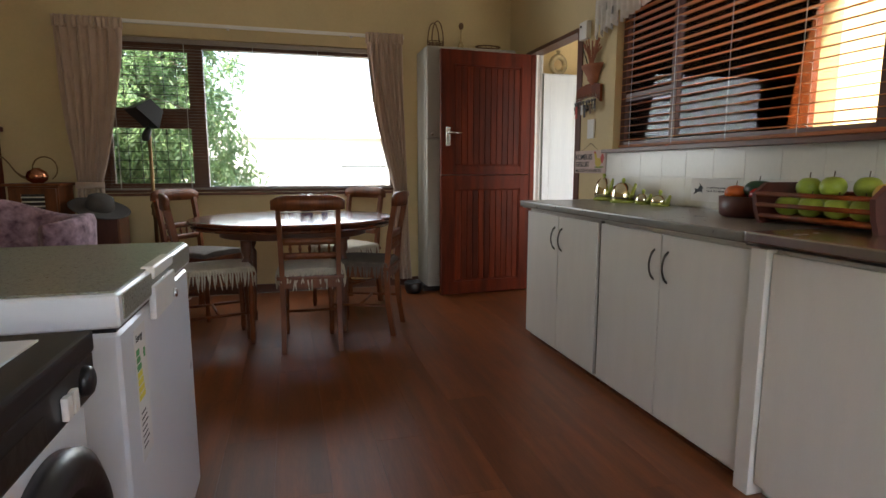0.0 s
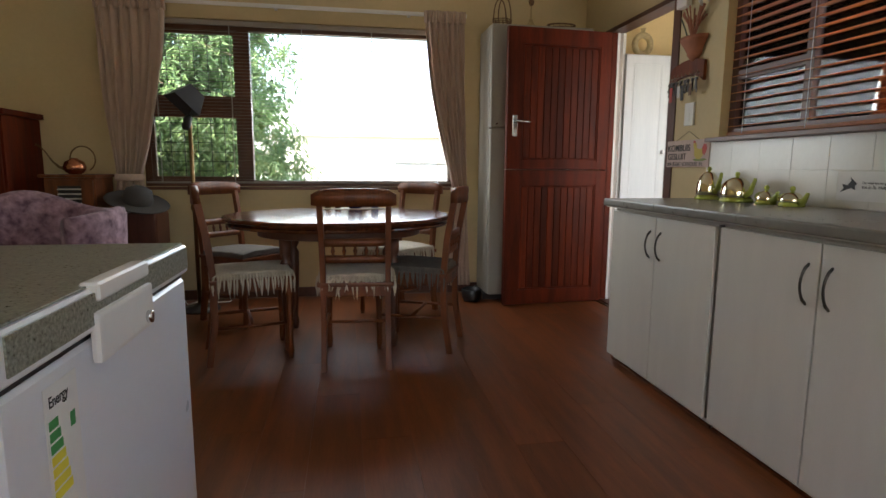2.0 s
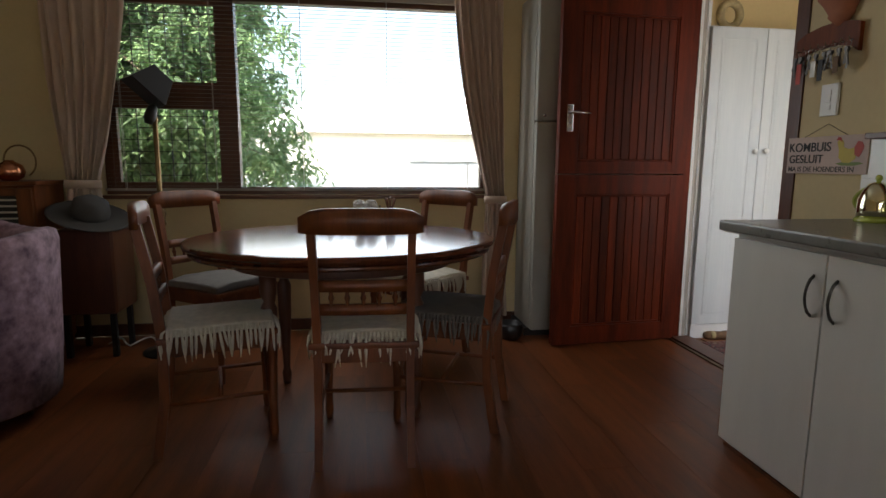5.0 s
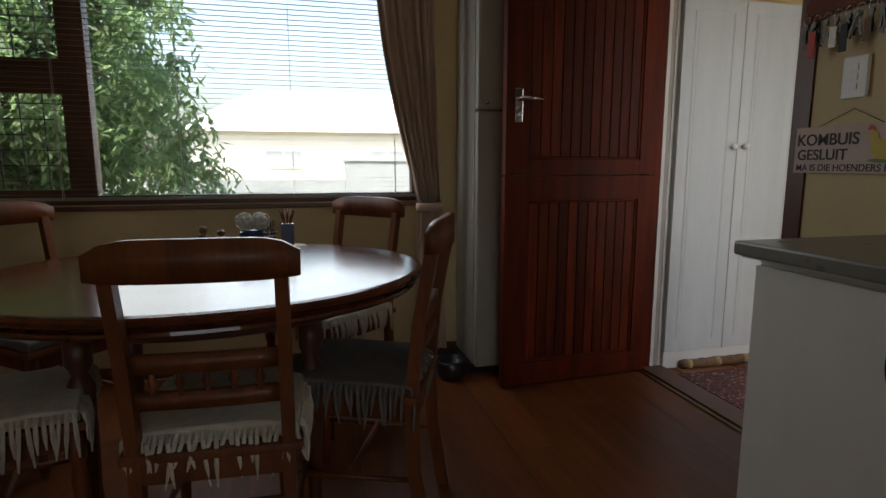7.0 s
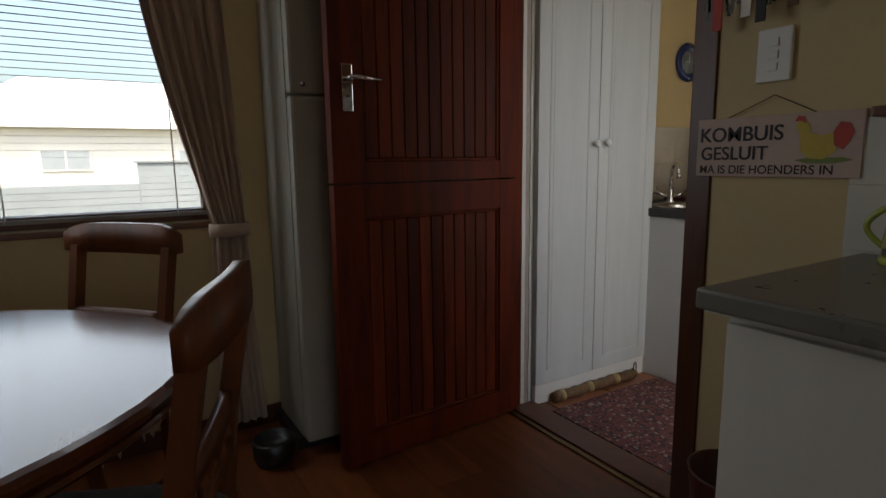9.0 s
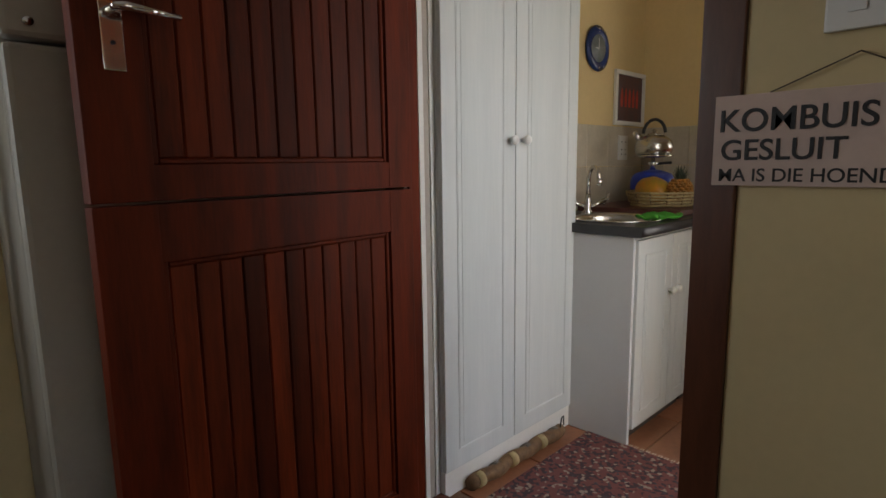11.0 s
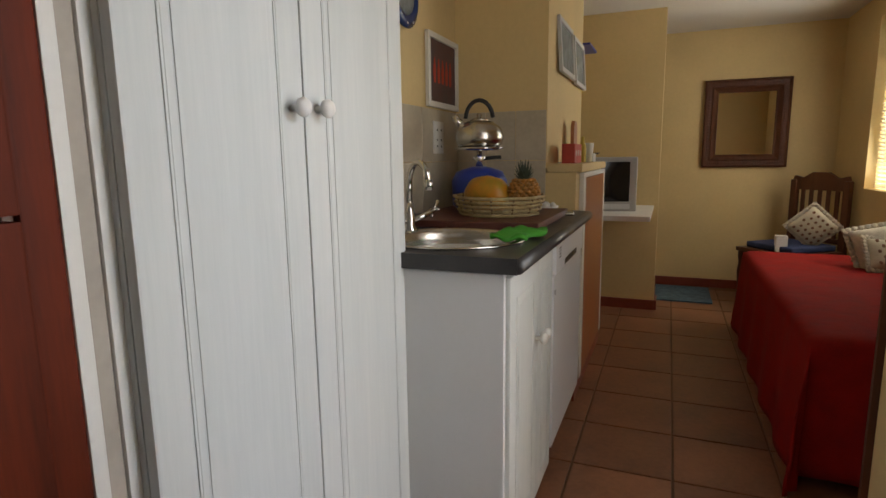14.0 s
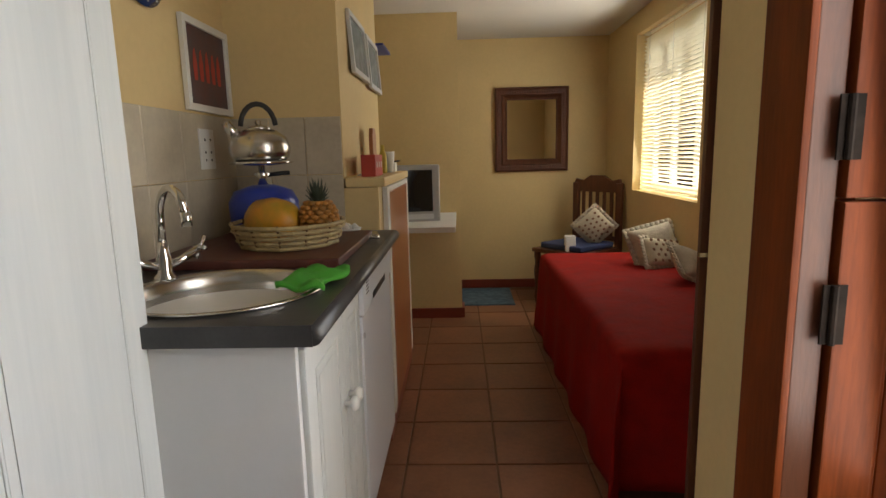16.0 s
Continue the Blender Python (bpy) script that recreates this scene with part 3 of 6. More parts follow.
leaf1 = stable_door("door_1", pose(1.987, 4.268, 0, 0, 0, 3.5), "open red-brown stained boarded stable door in two leaves", MAHOGANY, MAHOGANY_BOARD, w=0.815, z1=2.042, split=1.032)
hp = part("handle_plate", box(-0.773, -0.735, -0.026, -0.0205, 1.272, 1.422, 0.002), CHROME, leaf1, "bright chrome lever handle plate")
soft("lever", tube([(-0.754, -0.025, 1.377), (-0.754, -0.06, 1.377), (-0.742, -0.066, 1.377), (-0.648, -0.066, 1.373)], [0.008, 0.008, 0.009, 0.006], 10), CHROME, hp)
soft("keyhole_screw", lathe([(0.004, 0), (0.004, 0.003)], 10, at=(0, 0, 0)), BLACKMETAL, hp).matrix_local = pose(-0.754, -0.026, 1.32, 90)
# the outer door, folded back against the bedroom end
leaf2 = stable_door("door_2", pose(2.867, 3.105, 0, 0, 0, 90), "orange varnished boarded outer stable door standing open", ORANGEWOOD, ORANGEWOOD, w=0.80, side=1)
f2 = tagged(thing("door_frame", (2.557, 3.105, 0), "orange varnished timber frame of the outer doorway", "door frame"), kind="structure")
part("architrave", box(0.302, 0.435, 0.052, 0.066, 0, 2.02, 0.004), ORANGEWOOD, f2)
part("jamb", box(0.336, 0.42, -0.05, 0.051, 0, 2.02, 0.003), ORANGEWOOD, f2)
# dark filler strip: stands in for the shade in the hinge gap
part("gap_shade", box(0.304, 0.335, 0.004, 0.0515, 0, 2.02, 0.002), DARKWOOD, f2, "dark strip for the shaded gap between jamb and leaf")
part("jamb", box(-0.36, -0.30, -0.05, 0.06, 0, 2.02, 0.004), ORANGEWOOD, f2)
part("head", box(-0.30, 0.33, -0.049, 0.06, 1.96, 2.02, 0.004), ORANGEWOOD, f2)
part("edge_strip", box(0.655, 0.672, 0.02, 0.062, 0, 2.05, 0.002), DARKWOOD, f2, "dark corner strip with a small latch")
part("latch", box(0.648, 0.656, 0.045, 0.066, 0.89, 0.9), CHROME, f2)


# ---- tall closet behind the open door, and what stands on it ----
cl = thing("tall_closet", (1.48, 4.57, 0), "pale painted tall closet with rounded edges behind the red door", "cupboard")
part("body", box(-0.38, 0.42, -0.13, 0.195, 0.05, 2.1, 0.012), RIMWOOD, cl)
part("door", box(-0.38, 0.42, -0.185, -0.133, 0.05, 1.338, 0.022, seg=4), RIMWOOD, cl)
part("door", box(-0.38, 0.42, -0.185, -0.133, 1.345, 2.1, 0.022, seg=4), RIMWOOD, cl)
part("plinth", box(-0.40, 0.40, -0.12, 0.19, 0, 0.05), BLACKPLASTIC, cl, "black plinth")
soft("lock", lathe([(0.009, 0), (0.009, 0.012)], 12), CHROME, cl).matrix_local = pose(-0.335, -0.184, 1.375, 90)


def basket(name, at, rx, ry, h, label, material, weave, handles=0, rz=0.0):
    e = thing(name, at, label, "basket", rz=rz)
    b = bmesh.new()
    rows, cols = max(3, int(h / 0.014)), 26
    for r in range(rows):
        z = 0.006 + (h - 0.012) * r / (rows - 1)
        k = 0.86 + 0.14 * r / (rows - 1)
        pts = [(math.cos(a) * (rx * k + 0.003 * (-1) ** (i + r)), math.sin(a) * (ry * k + 0.003 * (-1) ** (i + r)), z) for i in range(cols) for a in (2 * math.pi * i / cols,)]
        tube(pts, 0.0062 if weave else 0.003, 6, b, closed=True)
    part("weave", b, material, e)
    s = bmesh.new()
    for i in range(cols // 2):
        a = 2 * math.pi * i / (cols // 2)
        tube([(math.cos(a) * rx * 0.85, math.sin(a) * ry * 0.85, 0.0), (math.cos(a) * rx, math.sin(a) * ry, h)], 0.0035, 5, s)
    tagged(part("stakes", s, WICKERDARK, e), kind="stuff")
    part("base", turned(lathe([(1, 0), (1, 0.005)], 28), Matrix.Diagonal((rx * 0.85, ry * 0.85, 1, 1))), material, e)
    for j in range(handles):
        y = (j - 0.5) * ry * 1.2
        pts = [(math.cos(a) * rx * 0.75, y, h + math.sin(a) * 0.16) for a in [math.pi * i / 12 for i in range(13)]]
        soft("handle", tube(pts, 0.005, 8), material, e)
    return e


basket("wicker_basket", (1.22, 4.55, 2.1), 0.075, 0.06, 0.07, "small brown wicker basket with two hoop handles on the closet", WICKERDARK, False, 2, rz=15)
basket("wicker_basket", (1.70, 4.55, 2.1), 0.11, 0.06, 0.055, "low oblong brown wicker basket on the closet", WICKERDARK, True)
e = thing("dried_flower_stand", (1.45, 4.55, 2.1), "straw figure with a dried flower head on the closet", "ornament")
soft("skirt", lathe([(0.05, 0), (0.03, 0.04), (0.008, 0.09), (0.006, 0.18)], 14), WICKER, e)
soft("flower_head", ball((0, 0, 0.21), (0.022, 0.018, 0.03)), WICKERDARK, e)
rv = thing("ring_vase", (2.31, 4.40, 1.905), "tan ceramic ring shaped vase on the limed cupboard", "vase")
soft("ring", turned(tube([(math.cos(2 * math.pi * i / 28) * 0.065, 0, 0.095 + math.sin(2 * math.pi * i / 28) * 0.07) for i in range(28)], 0.024, 12, closed=True), Matrix.Identity(4)), WICKER, rv)
soft("neck", lathe([(0.017, 0.175), (0.013, 0.19), (0.019, 0.215)], 16, cap=False), WICKER, rv)


# ---- curtains ----
def curtain(name, x_top, x_bot, y, z_top, z_tie, z_bot, label, flare):
    e = thing(name, ((x_top[0] + x_top[1]) / 2, y, 0), label, "curtain")
    ox = (x_top[0] + x_top[1]) / 2
    def sheet(rows, folds, amp):
        b = bmesh.new()
        grid = []
        n = folds * 10
        for x0, x1, z, dy in rows:
            grid.append([b.verts.new((x0 + (x1 - x0) * i / n - ox + 0.004 * math.sin(i * 0.9 + z * 7), dy + amp * math.sin(2 * math.pi * folds * i / n + 0.6 * math.sin(z * 3)) * (0.75 + 0.25 * math.sin(i * 0.37)), z)) for i in range(n + 1)])
        for a, c in zip(grid, grid[1:]):
            for i in range(n):
                b.faces.new((a[i], a[i + 1], c[i + 1], c[i]))
        return b
    rows = []
    for k in range(25):
        t = k / 24
        u = t ** 1.6
        rows.append((x_top[0] + (x_bot[0] - x_top[0]) * u, x_top[1] + (x_bot[1] - x_top[1]) * u, z_top + (z_tie - z_top) * t, -0.01 * t))
    o = soft("drape", sheet(rows, 7, 0.028), CURTAIN, e)
    md = o.modifiers.new("thick", "SOLIDIFY")
    md.thickness = 0.003
    w = x_bot[1] - x_bot[0]
    low = [(x_bot[0] - flare * k / 6, x_bot[1] + flare * k / 6, z_tie - 0.03 - (z_tie - 0.03 - z_bot) * k / 6, -0.01) for k in range(7)]
    o = soft("tail", sheet(low, 5, 0.016), CURTAIN, e)
    o.modifiers.new("thick", "SOLIDIFY").thickness = 0.003
    head = [(x_top[0] - 0.01, x_top[1] + 0.01, z_top + 0.075 - 0.022 * k, 0) for k in range(5)]
    o = soft("ruffle", sheet(head, 12, 0.020), CURTAIN, e)
    o.modifiers.new("thick", "SOLIDIFY").thickness = 0.003
    tb = bmesh.new()
    cxb = (x_bot[0] + x_bot[1]) / 2 - ox
    tube([(cxb + math.cos(a) * (w / 2 + 0.012), -0.01 + math.sin(a) * 0.036, z_tie - 0.015) for a in [2 * math.pi * i / 20 for i in range(20)]], 0.004, 6, tb, closed=True)
    o = soft("tie_back", turned(tb, Matrix.Translation((0, 0, z_tie - 0.015)) @ Matrix.Diagonal((1, 1, 7, 1)) @ Matrix.Translation((0, 0, -(z_tie - 0.015)))), CURTAIN, e)
    return e


curtain("curtain", (-1.70, -1.24), (-1.63, -1.455), 4.655, 2.15, 0.97, 0.80, "gathered beige curtain held back beside the lamp", 0.02)
curtain("curtain", (0.64, 0.945), (0.862, 0.982), 4.655, 2.16, 0.875, 0.08, "gathered beige curtain tied back beside the closet", 0.03)
rod = thing("curtain_rail", (-0.28, 4.69, 2.215), "white curtain rail above the dining window", "curtain rail")
part("rail", box(-1.4, 1.25, -0.012, 0.01, -0.014, 0.012, 0.003), WHITEPAINT, rod)
for x in (-1.2, -0.2, 0.8):
    part("bracket", box(x - 0.01, x + 0.01, 0.01, 0.08, -0.012, 0.012), WHITEPAINT, rod)


# ---- table and chairs ----
def oval(profile, n=56):
    """Rings (rx, ry, z) joined."""
    b = bmesh.new()
    rings = [[b.verts.new((rx * math.cos(2 * math.pi * i / n), ry * math.sin(2 * math.pi * i / n), z)) for i in range(n)] for rx, ry, z in profile]
    for a, c in zip(rings, rings[1:]):
        for i in range(n):
            b.faces.new((a[i], a[(i + 1) % n], c[(i + 1) % n], c[i]))
    b.faces.new(list(reversed(rings[0])))
    b.faces.new(rings[-1])
    return b


tb = thing("dining_table", (-0.02, 3.62, 0), "oval polished dark wood dining table with a moulded edge", "table")
o = part("tabletop", oval([(0.60, 0.50, 0.700), (0.645, 0.545, 0.702), (0.652, 0.552, 0.710), (0.650, 0.550, 0.718), (0.638, 0.538, 0.722), (0.644, 0.544, 0.729), (0.662, 0.562, 0.732), (0.672, 0.572, 0.740), (0.674, 0.574, 0.750), (0.668, 0.568, 0.758), (0.655, 0.555, 0.7605)]), TABLEWOOD, tb)
part("apron", oval([(0.47, 0.37, 0.64), (0.48, 0.38, 0.644), (0.48, 0.38, 0.6995)]), DARKWOOD, tb)
for sx in (-1, 1):
    for sy in (-1, 1):
        soft("leg", lathe([(0.018, 0), (0.024, 0.05), (0.016, 0.08), (0.03, 0.35), (0.034, 0.5), (0.02, 0.53), (0.034, 0.56), (0.034, 0.64)], 14, at=(sx * 0.30, sy * 0.23, 0)), DARKWOOD, tb)


def chair(pose_m, label):
    c = thing("dining_chair", (0, 0, 0), label, "chair", "chairs round the oval table")
    c.matrix_world = pose_m
    for s in (-1, 1):
        b = bmesh.new()
        pts = [(s * 0.165, -0.225, 0), (s * 0.163, -0.19, 0.22), (s * 0.163, -0.185, 0.45), (s * 0.165, -0.205, 0.65), (s * 0.168, -0.245, 0.87)]
        for (x0, y0, z0), (x1, y1, z1) in zip(pts, pts[1:]):
            vs = []
            for x, y, z in ((x0, y0, z0), (x1, y1, z1)):
                vs.append([b.verts.new((x + dx, y + dy, z)) for dx, dy in ((-0.014, -0.017), (0.014, -0.017), (0.014, 0.017), (-0.014, 0.017))])
            for i in range(4):
                b.faces.new((vs[0][i], vs[0][(i + 1) % 4], vs[1][(i + 1) % 4], vs[1][i]))
            b.faces.new(vs[0])
            b.faces.new(vs[1])
        bmesh.ops.remove_doubles(b, verts=b.verts, dist=1e-4)
        part("back_post", b, CHAIRWOOD, c)
        soft("front_leg", lathe([(0.013, 0), (0.018, 0.04), (0.015, 0.1), (0.02, 0.3), (0.015, 0.34), (0.021, 0.36), (0.021, 0.435)], 12, at=(s * 0.17, 0.19, 0)), CHAIRWOOD, c)
    def bowed(x, z0, z1, y, bow, t, ends=0.0, n=12):
        b = bmesh.new()
        cols = []
        for i in range(n + 1):
            a = -1 + 2 * i / n
            yy = y - bow * (1 - a * a)
            e0 = ends * abs(a) ** 6
            cols.append([b.verts.new((a * x, yy - t / 2, z0 + e0 * 0.2)), b.verts.new((a * x, yy + t / 2, z0 + e0 * 0.2)), b.verts.new((a * x, yy + t / 2, z1 - e0)), b.verts.new((a * x, yy - t / 2, z1 - e0))])
        for p, q in zip(cols, cols[1:]):
            for i in range(4):
                b.faces.new((p[i], p[(i + 1) % 4], q[(i + 1) % 4], q[i]))
        b.faces.new(cols[0])
        b.faces.new(cols[-1])
        bmesh.ops.bevel(b, geom=[e for e in b.edges if e.calc_face_angle(0) > 0.7], offset=0.005, segments=2, affect="EDGES")
        return b
    soft("top_rail", bowed(0.207, 0.848, 0.936, -0.243, 0.018, 0.027, 0.03), CHAIRWOOD, c)
    soft("back_rail", bowed(0.152, 0.645, 0.685, -0.205, 0.008, 0.02), CHAIRWOOD, c)
    soft("back_rail", bowed(0.150, 0.560, 0.598, -0.195, 0.006, 0.02), CHAIRWOOD, c)
    for i in range(5):
        x = -0.11 + i * 0.055
        soft("spindle", tube([(x, -0.205, 0.592), (x, -0.206, 0.61), (x, -0.208, 0.622), (x, -0.21, 0.634), (x, -0.211, 0.65)], [0.006, 0.007, 0.011, 0.007, 0.006], 8), CHAIRWOOD, c)
    part("seat", box(-0.195, 0.195, -0.205, 0.215, 0.435, 0.458, 0.008), CHAIRWOOD, c)
    part("seat_rail", box(-0.15, 0.15, -0.2, -0.18, 0.385, 0.4345, 0.003), CHAIRWOOD, c)
    part("seat_rail", box(-0.15, 0.15, 0.18, 0.2, 0.385, 0.4345, 0.003), CHAIRWOOD, c)
    for s in (-1, 1):
        part("seat_rail", box(s * 0.17 - 0.01, s * 0.17 + 0.01, -0.165, 0.172, 0.385, 0.4345, 0.003), CHAIRWOOD, c)
        soft("stretcher", tube([(s * 0.165, -0.195, 0.2), (s * 0.17, 0.19, 0.2)], 0.009, 8), CHAIRWOOD, c)
    soft("stretcher", tube([(-0.17, 0.0, 0.2), (0.17, 0.0, 0.2)], 0.009, 8), CHAIRWOOD, c)
    return c


def pad(m, label, material, fringe=True):
    p = thing("chair_pad", (0, 0, 0), label, "cushion", "pads on the dining chairs")
    p.matrix_world = m
    b = box(-0.185, 0.185, -0.17, 0.205, 0.459, 0.50, 0.014, seg=3)
    bmesh.ops.subdivide_edges(b, edges=b.edges, cuts=3, use_grid_fill=True)
    for v in b.verts:
        v.co.z += 0.008 * noise.noise(v.co * 16) - 0.02 * max(0, (v.co.x / 0.185) ** 4) * (v.co.z > 0.47) * 0.5
    soft("pad", b, material, p)
    if fringe:
        f = bmesh.new()
        rnd = random.Random(int(m.translation.x * 1000))
        def tassel(x, y, nx, ny):
            ln = rnd.uniform(0.06, 0.115)
            w = rnd.uniform(-0.008, 0.008)
            o = rnd.uniform(0.006, 0.014)
            tube([(x, y, 0.485), (x + nx * o, y + ny * o, 0.475), (x + nx * (o + 0.006) + ny * w, y + ny * (o + 0.006) + nx * w, 0.475 - ln * 0.5), (x + nx * (o + 0.004) + ny * w * 2, y + ny * (o + 0.004) + nx * w * 2, 0.475 - ln)], [0.004, 0.0055, 0.006, 0.002], 5, f)
        for i in range(26):
            x = -0.18 + 0.36 * i / 25
            tassel(x, -0.17, 0, -1.6)
            tassel(x, 0.205, 0, 1)
        for i in range(24):
            y = -0.165 + 0.36 * i / 23
            tassel(-0.186, y, -1, 0)
            tassel(0.186, y, 1, 0)
        tagged(part("fringe", f, material, p), kind="stuff")
    return p


for x, y, rz, lab, mt, fr in ((0.07, 3.225, -3, "brown wooden dining chair pushed in at the near table side", FRINGE, True),
                      (-0.52, 3.38, -76, "brown wooden dining chair at the table end beside the lamp", FRINGE, True),
                      (0.435, 3.435, 68, "brown wooden dining chair at the table end beside the red door", GREYPAD, True),
                      (-0.68, 4.12, -128, "brown wooden dining chair between the table and window", GREYPAD, False),
                      (0.375, 4.16, 132, "brown wooden dining chair under the window beside the curtain", FRINGE, True)):
    m = pose(x, y, 0, 0, 0, rz)
    chair(m, lab)
    pad(m, "knotted cream wool seat pad with a long fringe" if fr and mt is FRINGE else ("grey wool seat pad with a fringe" if fr else "plain dark grey seat pad"), mt, fr)

dl = thing("doily", (0.06, 4.06, 0.761), "cream lace doily lying on the polished table", "table mat")
part("cloth", oval([(0.21, 0.085, 0), (0.21, 0.085, 0.002)], 40), FRINGE, dl)
dr = bmesh.new()
for i in range(40):
    a = 2 * math.pi * i / 40
    ball((0.213 * math.cos(a), 0.088 * math.sin(a), 0.0015), (0.011, 0.009, 0.0015), dr, 8, 4)
part("scalloped_edge", dr, FRINGE, dl)
fv = thing("flower_vase", (0.075, 4.07, 0.764), "small blue vase with two white blossoms", "vase")
fv.scale = (1.15, 1.15, 1.15)
soft("vase", lathe([(0.035, 0), (0.042, 0.012), (0.042, 0.045), (0.036, 0.055)], 22), NAVY, fv)
rnd = random.Random(4)
for bx, by in ((-0.022, 0), (0.03, 0.006)):
    b = bmesh.new()
    for i in range(70):
        d = Vector((rnd.gauss(0, 1), rnd.gauss(0, 1), rnd.gauss(0, 1))).normalized()
        q = d.to_track_quat("Z", "Y").to_matrix().to_4x4()
        pet = ball((0, 0, 0), (0.010, 0.008, 0.003), None, 6, 4)
        turned(pet, Matrix.Translation(Vector((bx, by, 0.085)) + d * 0.028) @ q @ Matrix.Rotation(0.5, 4, "X"))
        me = bpy.data.meshes.new("petal_tmp")
        pet.to_mesh(me)
        pet.free()
        b.from_mesh(me)
        bpy.data.meshes.remove(me)
    ball((bx, by, 0.085), (0.024, 0.024, 0.024), b, 10, 8)
    soft("blossom", b, LACE, fv)
basket("wire_basket", (0.13, 4.09, 0.764), 0.034, 0.03, 0.06, "small pale wire basket with green sprigs", WHITEPAINT, False)
sp = thing("green_sprigs", (0.13, 4.09, 0.77), "green pencils and sprigs in the wire basket", "pencils")
for i in range(6):
    soft("sprig", tube([(-0.02 + i * 0.008, 0.006 * (-1) ** i, 0), (-0.028 + i * 0.011, 0.008 * (-1) ** i, 0.085 + 0.006 * (i % 3))], 0.0035, 6), PINELEAF, sp)
ph = thing("pencil_holder", (0.21, 4.08, 0.764), "dark square pencil holder", "pencil holder")
b = box(-0.024, 0.024, -0.024, 0.024, 0, 0.085, 0.003)
part("holder", b, NAVY, ph)
pcs = thing("pencils", (0.21, 4.08, 0.85), "bunch of brown pencils in the dark holder", "pencils")
for i in range(8):
    a = i * 0.8
    soft("pencil", tube([(0.012 * math.cos(a), 0.012 * math.sin(a), -0.0), (0.028 * math.cos(a), 0.02 * math.sin(a), 0.048 + 0.006 * (i % 3))], 0.0035, 6), CHAIRWOOD, pcs)
for x, h, mt in ((-0.105, 0.082, WICKERDARK), (-0.04, 0.066, DARKWOOD)):
    b = lathe([(0.02, 0), (0.024, h * 0.2), (0.018, h * 0.55), (0.008, h * 0.66)], 14)
    ball((0, 0, h * 0.8), (0.015, 0.014, h * 0.18), b, 12, 8)
    lathe([(0.019, h * 0.9), (0.012, h * 0.93), (0.01, h)], 14, b)
    tagged(soft("figurine", b, mt), "small dark painted clay figurine on the doily", "figurine").location = (x, 4.08, 0.7635)

# ---- left side of the room ----
bc = thing("tall_cabinet", (-2.66, 4.5, 0), "large reddish brown wooden cabinet beside the window wall", "cabinet")
part("body", box(-0.5, 0.5, -0.2, 0.26, 0.06, 1.36, 0.004), MAHOGANY, bc)
part("cornice", box(-0.53, 0.53, -0.235, 0.262, 1.361, 1.40, 0.01), MAHOGANY, bc)
part("plinth", box(-0.49, 0.49, -0.19, 0.25, 0, 0.06), MAHOGANY, bc)
for s in (-1, 1):
    d = part("door", box(s * 0.245 - 0.24, s * 0.245 + 0.24, -0.222, -0.202, 0.1, 1.33, 0.004), MAHOGANY, bc)
    part("panel", box(s * 0.245 - 0.17, s * 0.245 + 0.17, -0.229, -0.2225, 0.2, 1.23, 0.003), MAHOGANY, d)
for x in (-2.41, -2.36, -2.30):
    b = lathe([(0.016, 0), (0.02, 0.03), (0.012, 0.075), (0.006, 0.085)], 12)
    ball((0, 0, 0.1), (0.012, 0.012, 0.016), b, 10, 8)
    tagged(soft("figurine", b, DARKWOOD), "little dark wooden carved statuette on the tall cabinet", "figurine").location = (x, 4.36, 1.40)
sc = thing("louvred_side_cabinet", (-1.85, 4.57, 0), "small orange-brown side cabinet with a louvred door panel", "cabinet")
part("body", box(-0.16, 0.16, -0.14, 0.16, 0.04, 0.955, 0.004), CHAIRWOOD, sc)
part("top", box(-0.185, 0.185, -0.17, 0.18, 0.956, 0.978, 0.006), CHAIRWOOD, sc)
part("foot", box(-0.15, 0.15, -0.13, 0.15, 0, 0.04), CHAIRWOOD, sc)
d = box(-0.15, -0.075, -0.16, -0.141, 0.5, 0.94, 0.003)
box(0.075, 0.15, -0.16, -0.141, 0.5, 0.94, 0.003, bm=d)
box(-0.075, 0.075, -0.16, -0.141, 0.90, 0.94, 0.003, bm=d)
box(-0.075, 0.075, -0.16, -0.141, 0.5, 0.56, 0.003, bm=d)
d = part("door", d, CHAIRWOOD, sc)
# black sheet on the solid front gives the shade between the louvres
part("recess_shade", box(-0.075, 0.075, -0.144, -0.1415, 0.56, 0.90), BLACKPLASTIC, d)
for i in range(10):
    part("louvre", turned(box(-0.075, 0.075, -0.007, 0.007, -0.002, 0.002), pose(0, -0.151, 0.58 + i * 0.033, 25)), LAMINATE, d)
wc = thing("copper_watering_can", (-1.84, 4.50, 0.978), "round polished copper watering can with a looped handle", "watering can")
soft("body", lathe([(0.035, 0), (0.062, 0.02), (0.072, 0.05), (0.06, 0.085), (0.025, 0.105), (0.02, 0.112)], 26), COPPER, wc)
soft("handle", tube([(0.055 + 0.085 * math.cos(a) * 0.95, 0, 0.105 + 0.088 * math.sin(a)) for a in [radians(d) for d in range(-60, 215, 18)]], 0.005, 8), BRASS, wc)
soft("spout", tube([(-0.06, 0, 0.035), (-0.10, 0, 0.05), (-0.14, 0, 0.09), (-0.175, 0, 0.15), (-0.205, 0, 0.185), (-0.235, 0, 0.20)], [0.012, 0.009, 0.006, 0.005, 0.005, 0.006], 10), BRASS, wc)
fl = thing("floor_lamp", (-1.05, 4.42, 0), "tall brass floor lamp with a tilted square black shade", "floor lamp")
soft("base", lathe([(0.14, 0), (0.14, 0.012), (0.05, 0.03), (0.02, 0.05)], 30), DARKMETAL, fl)
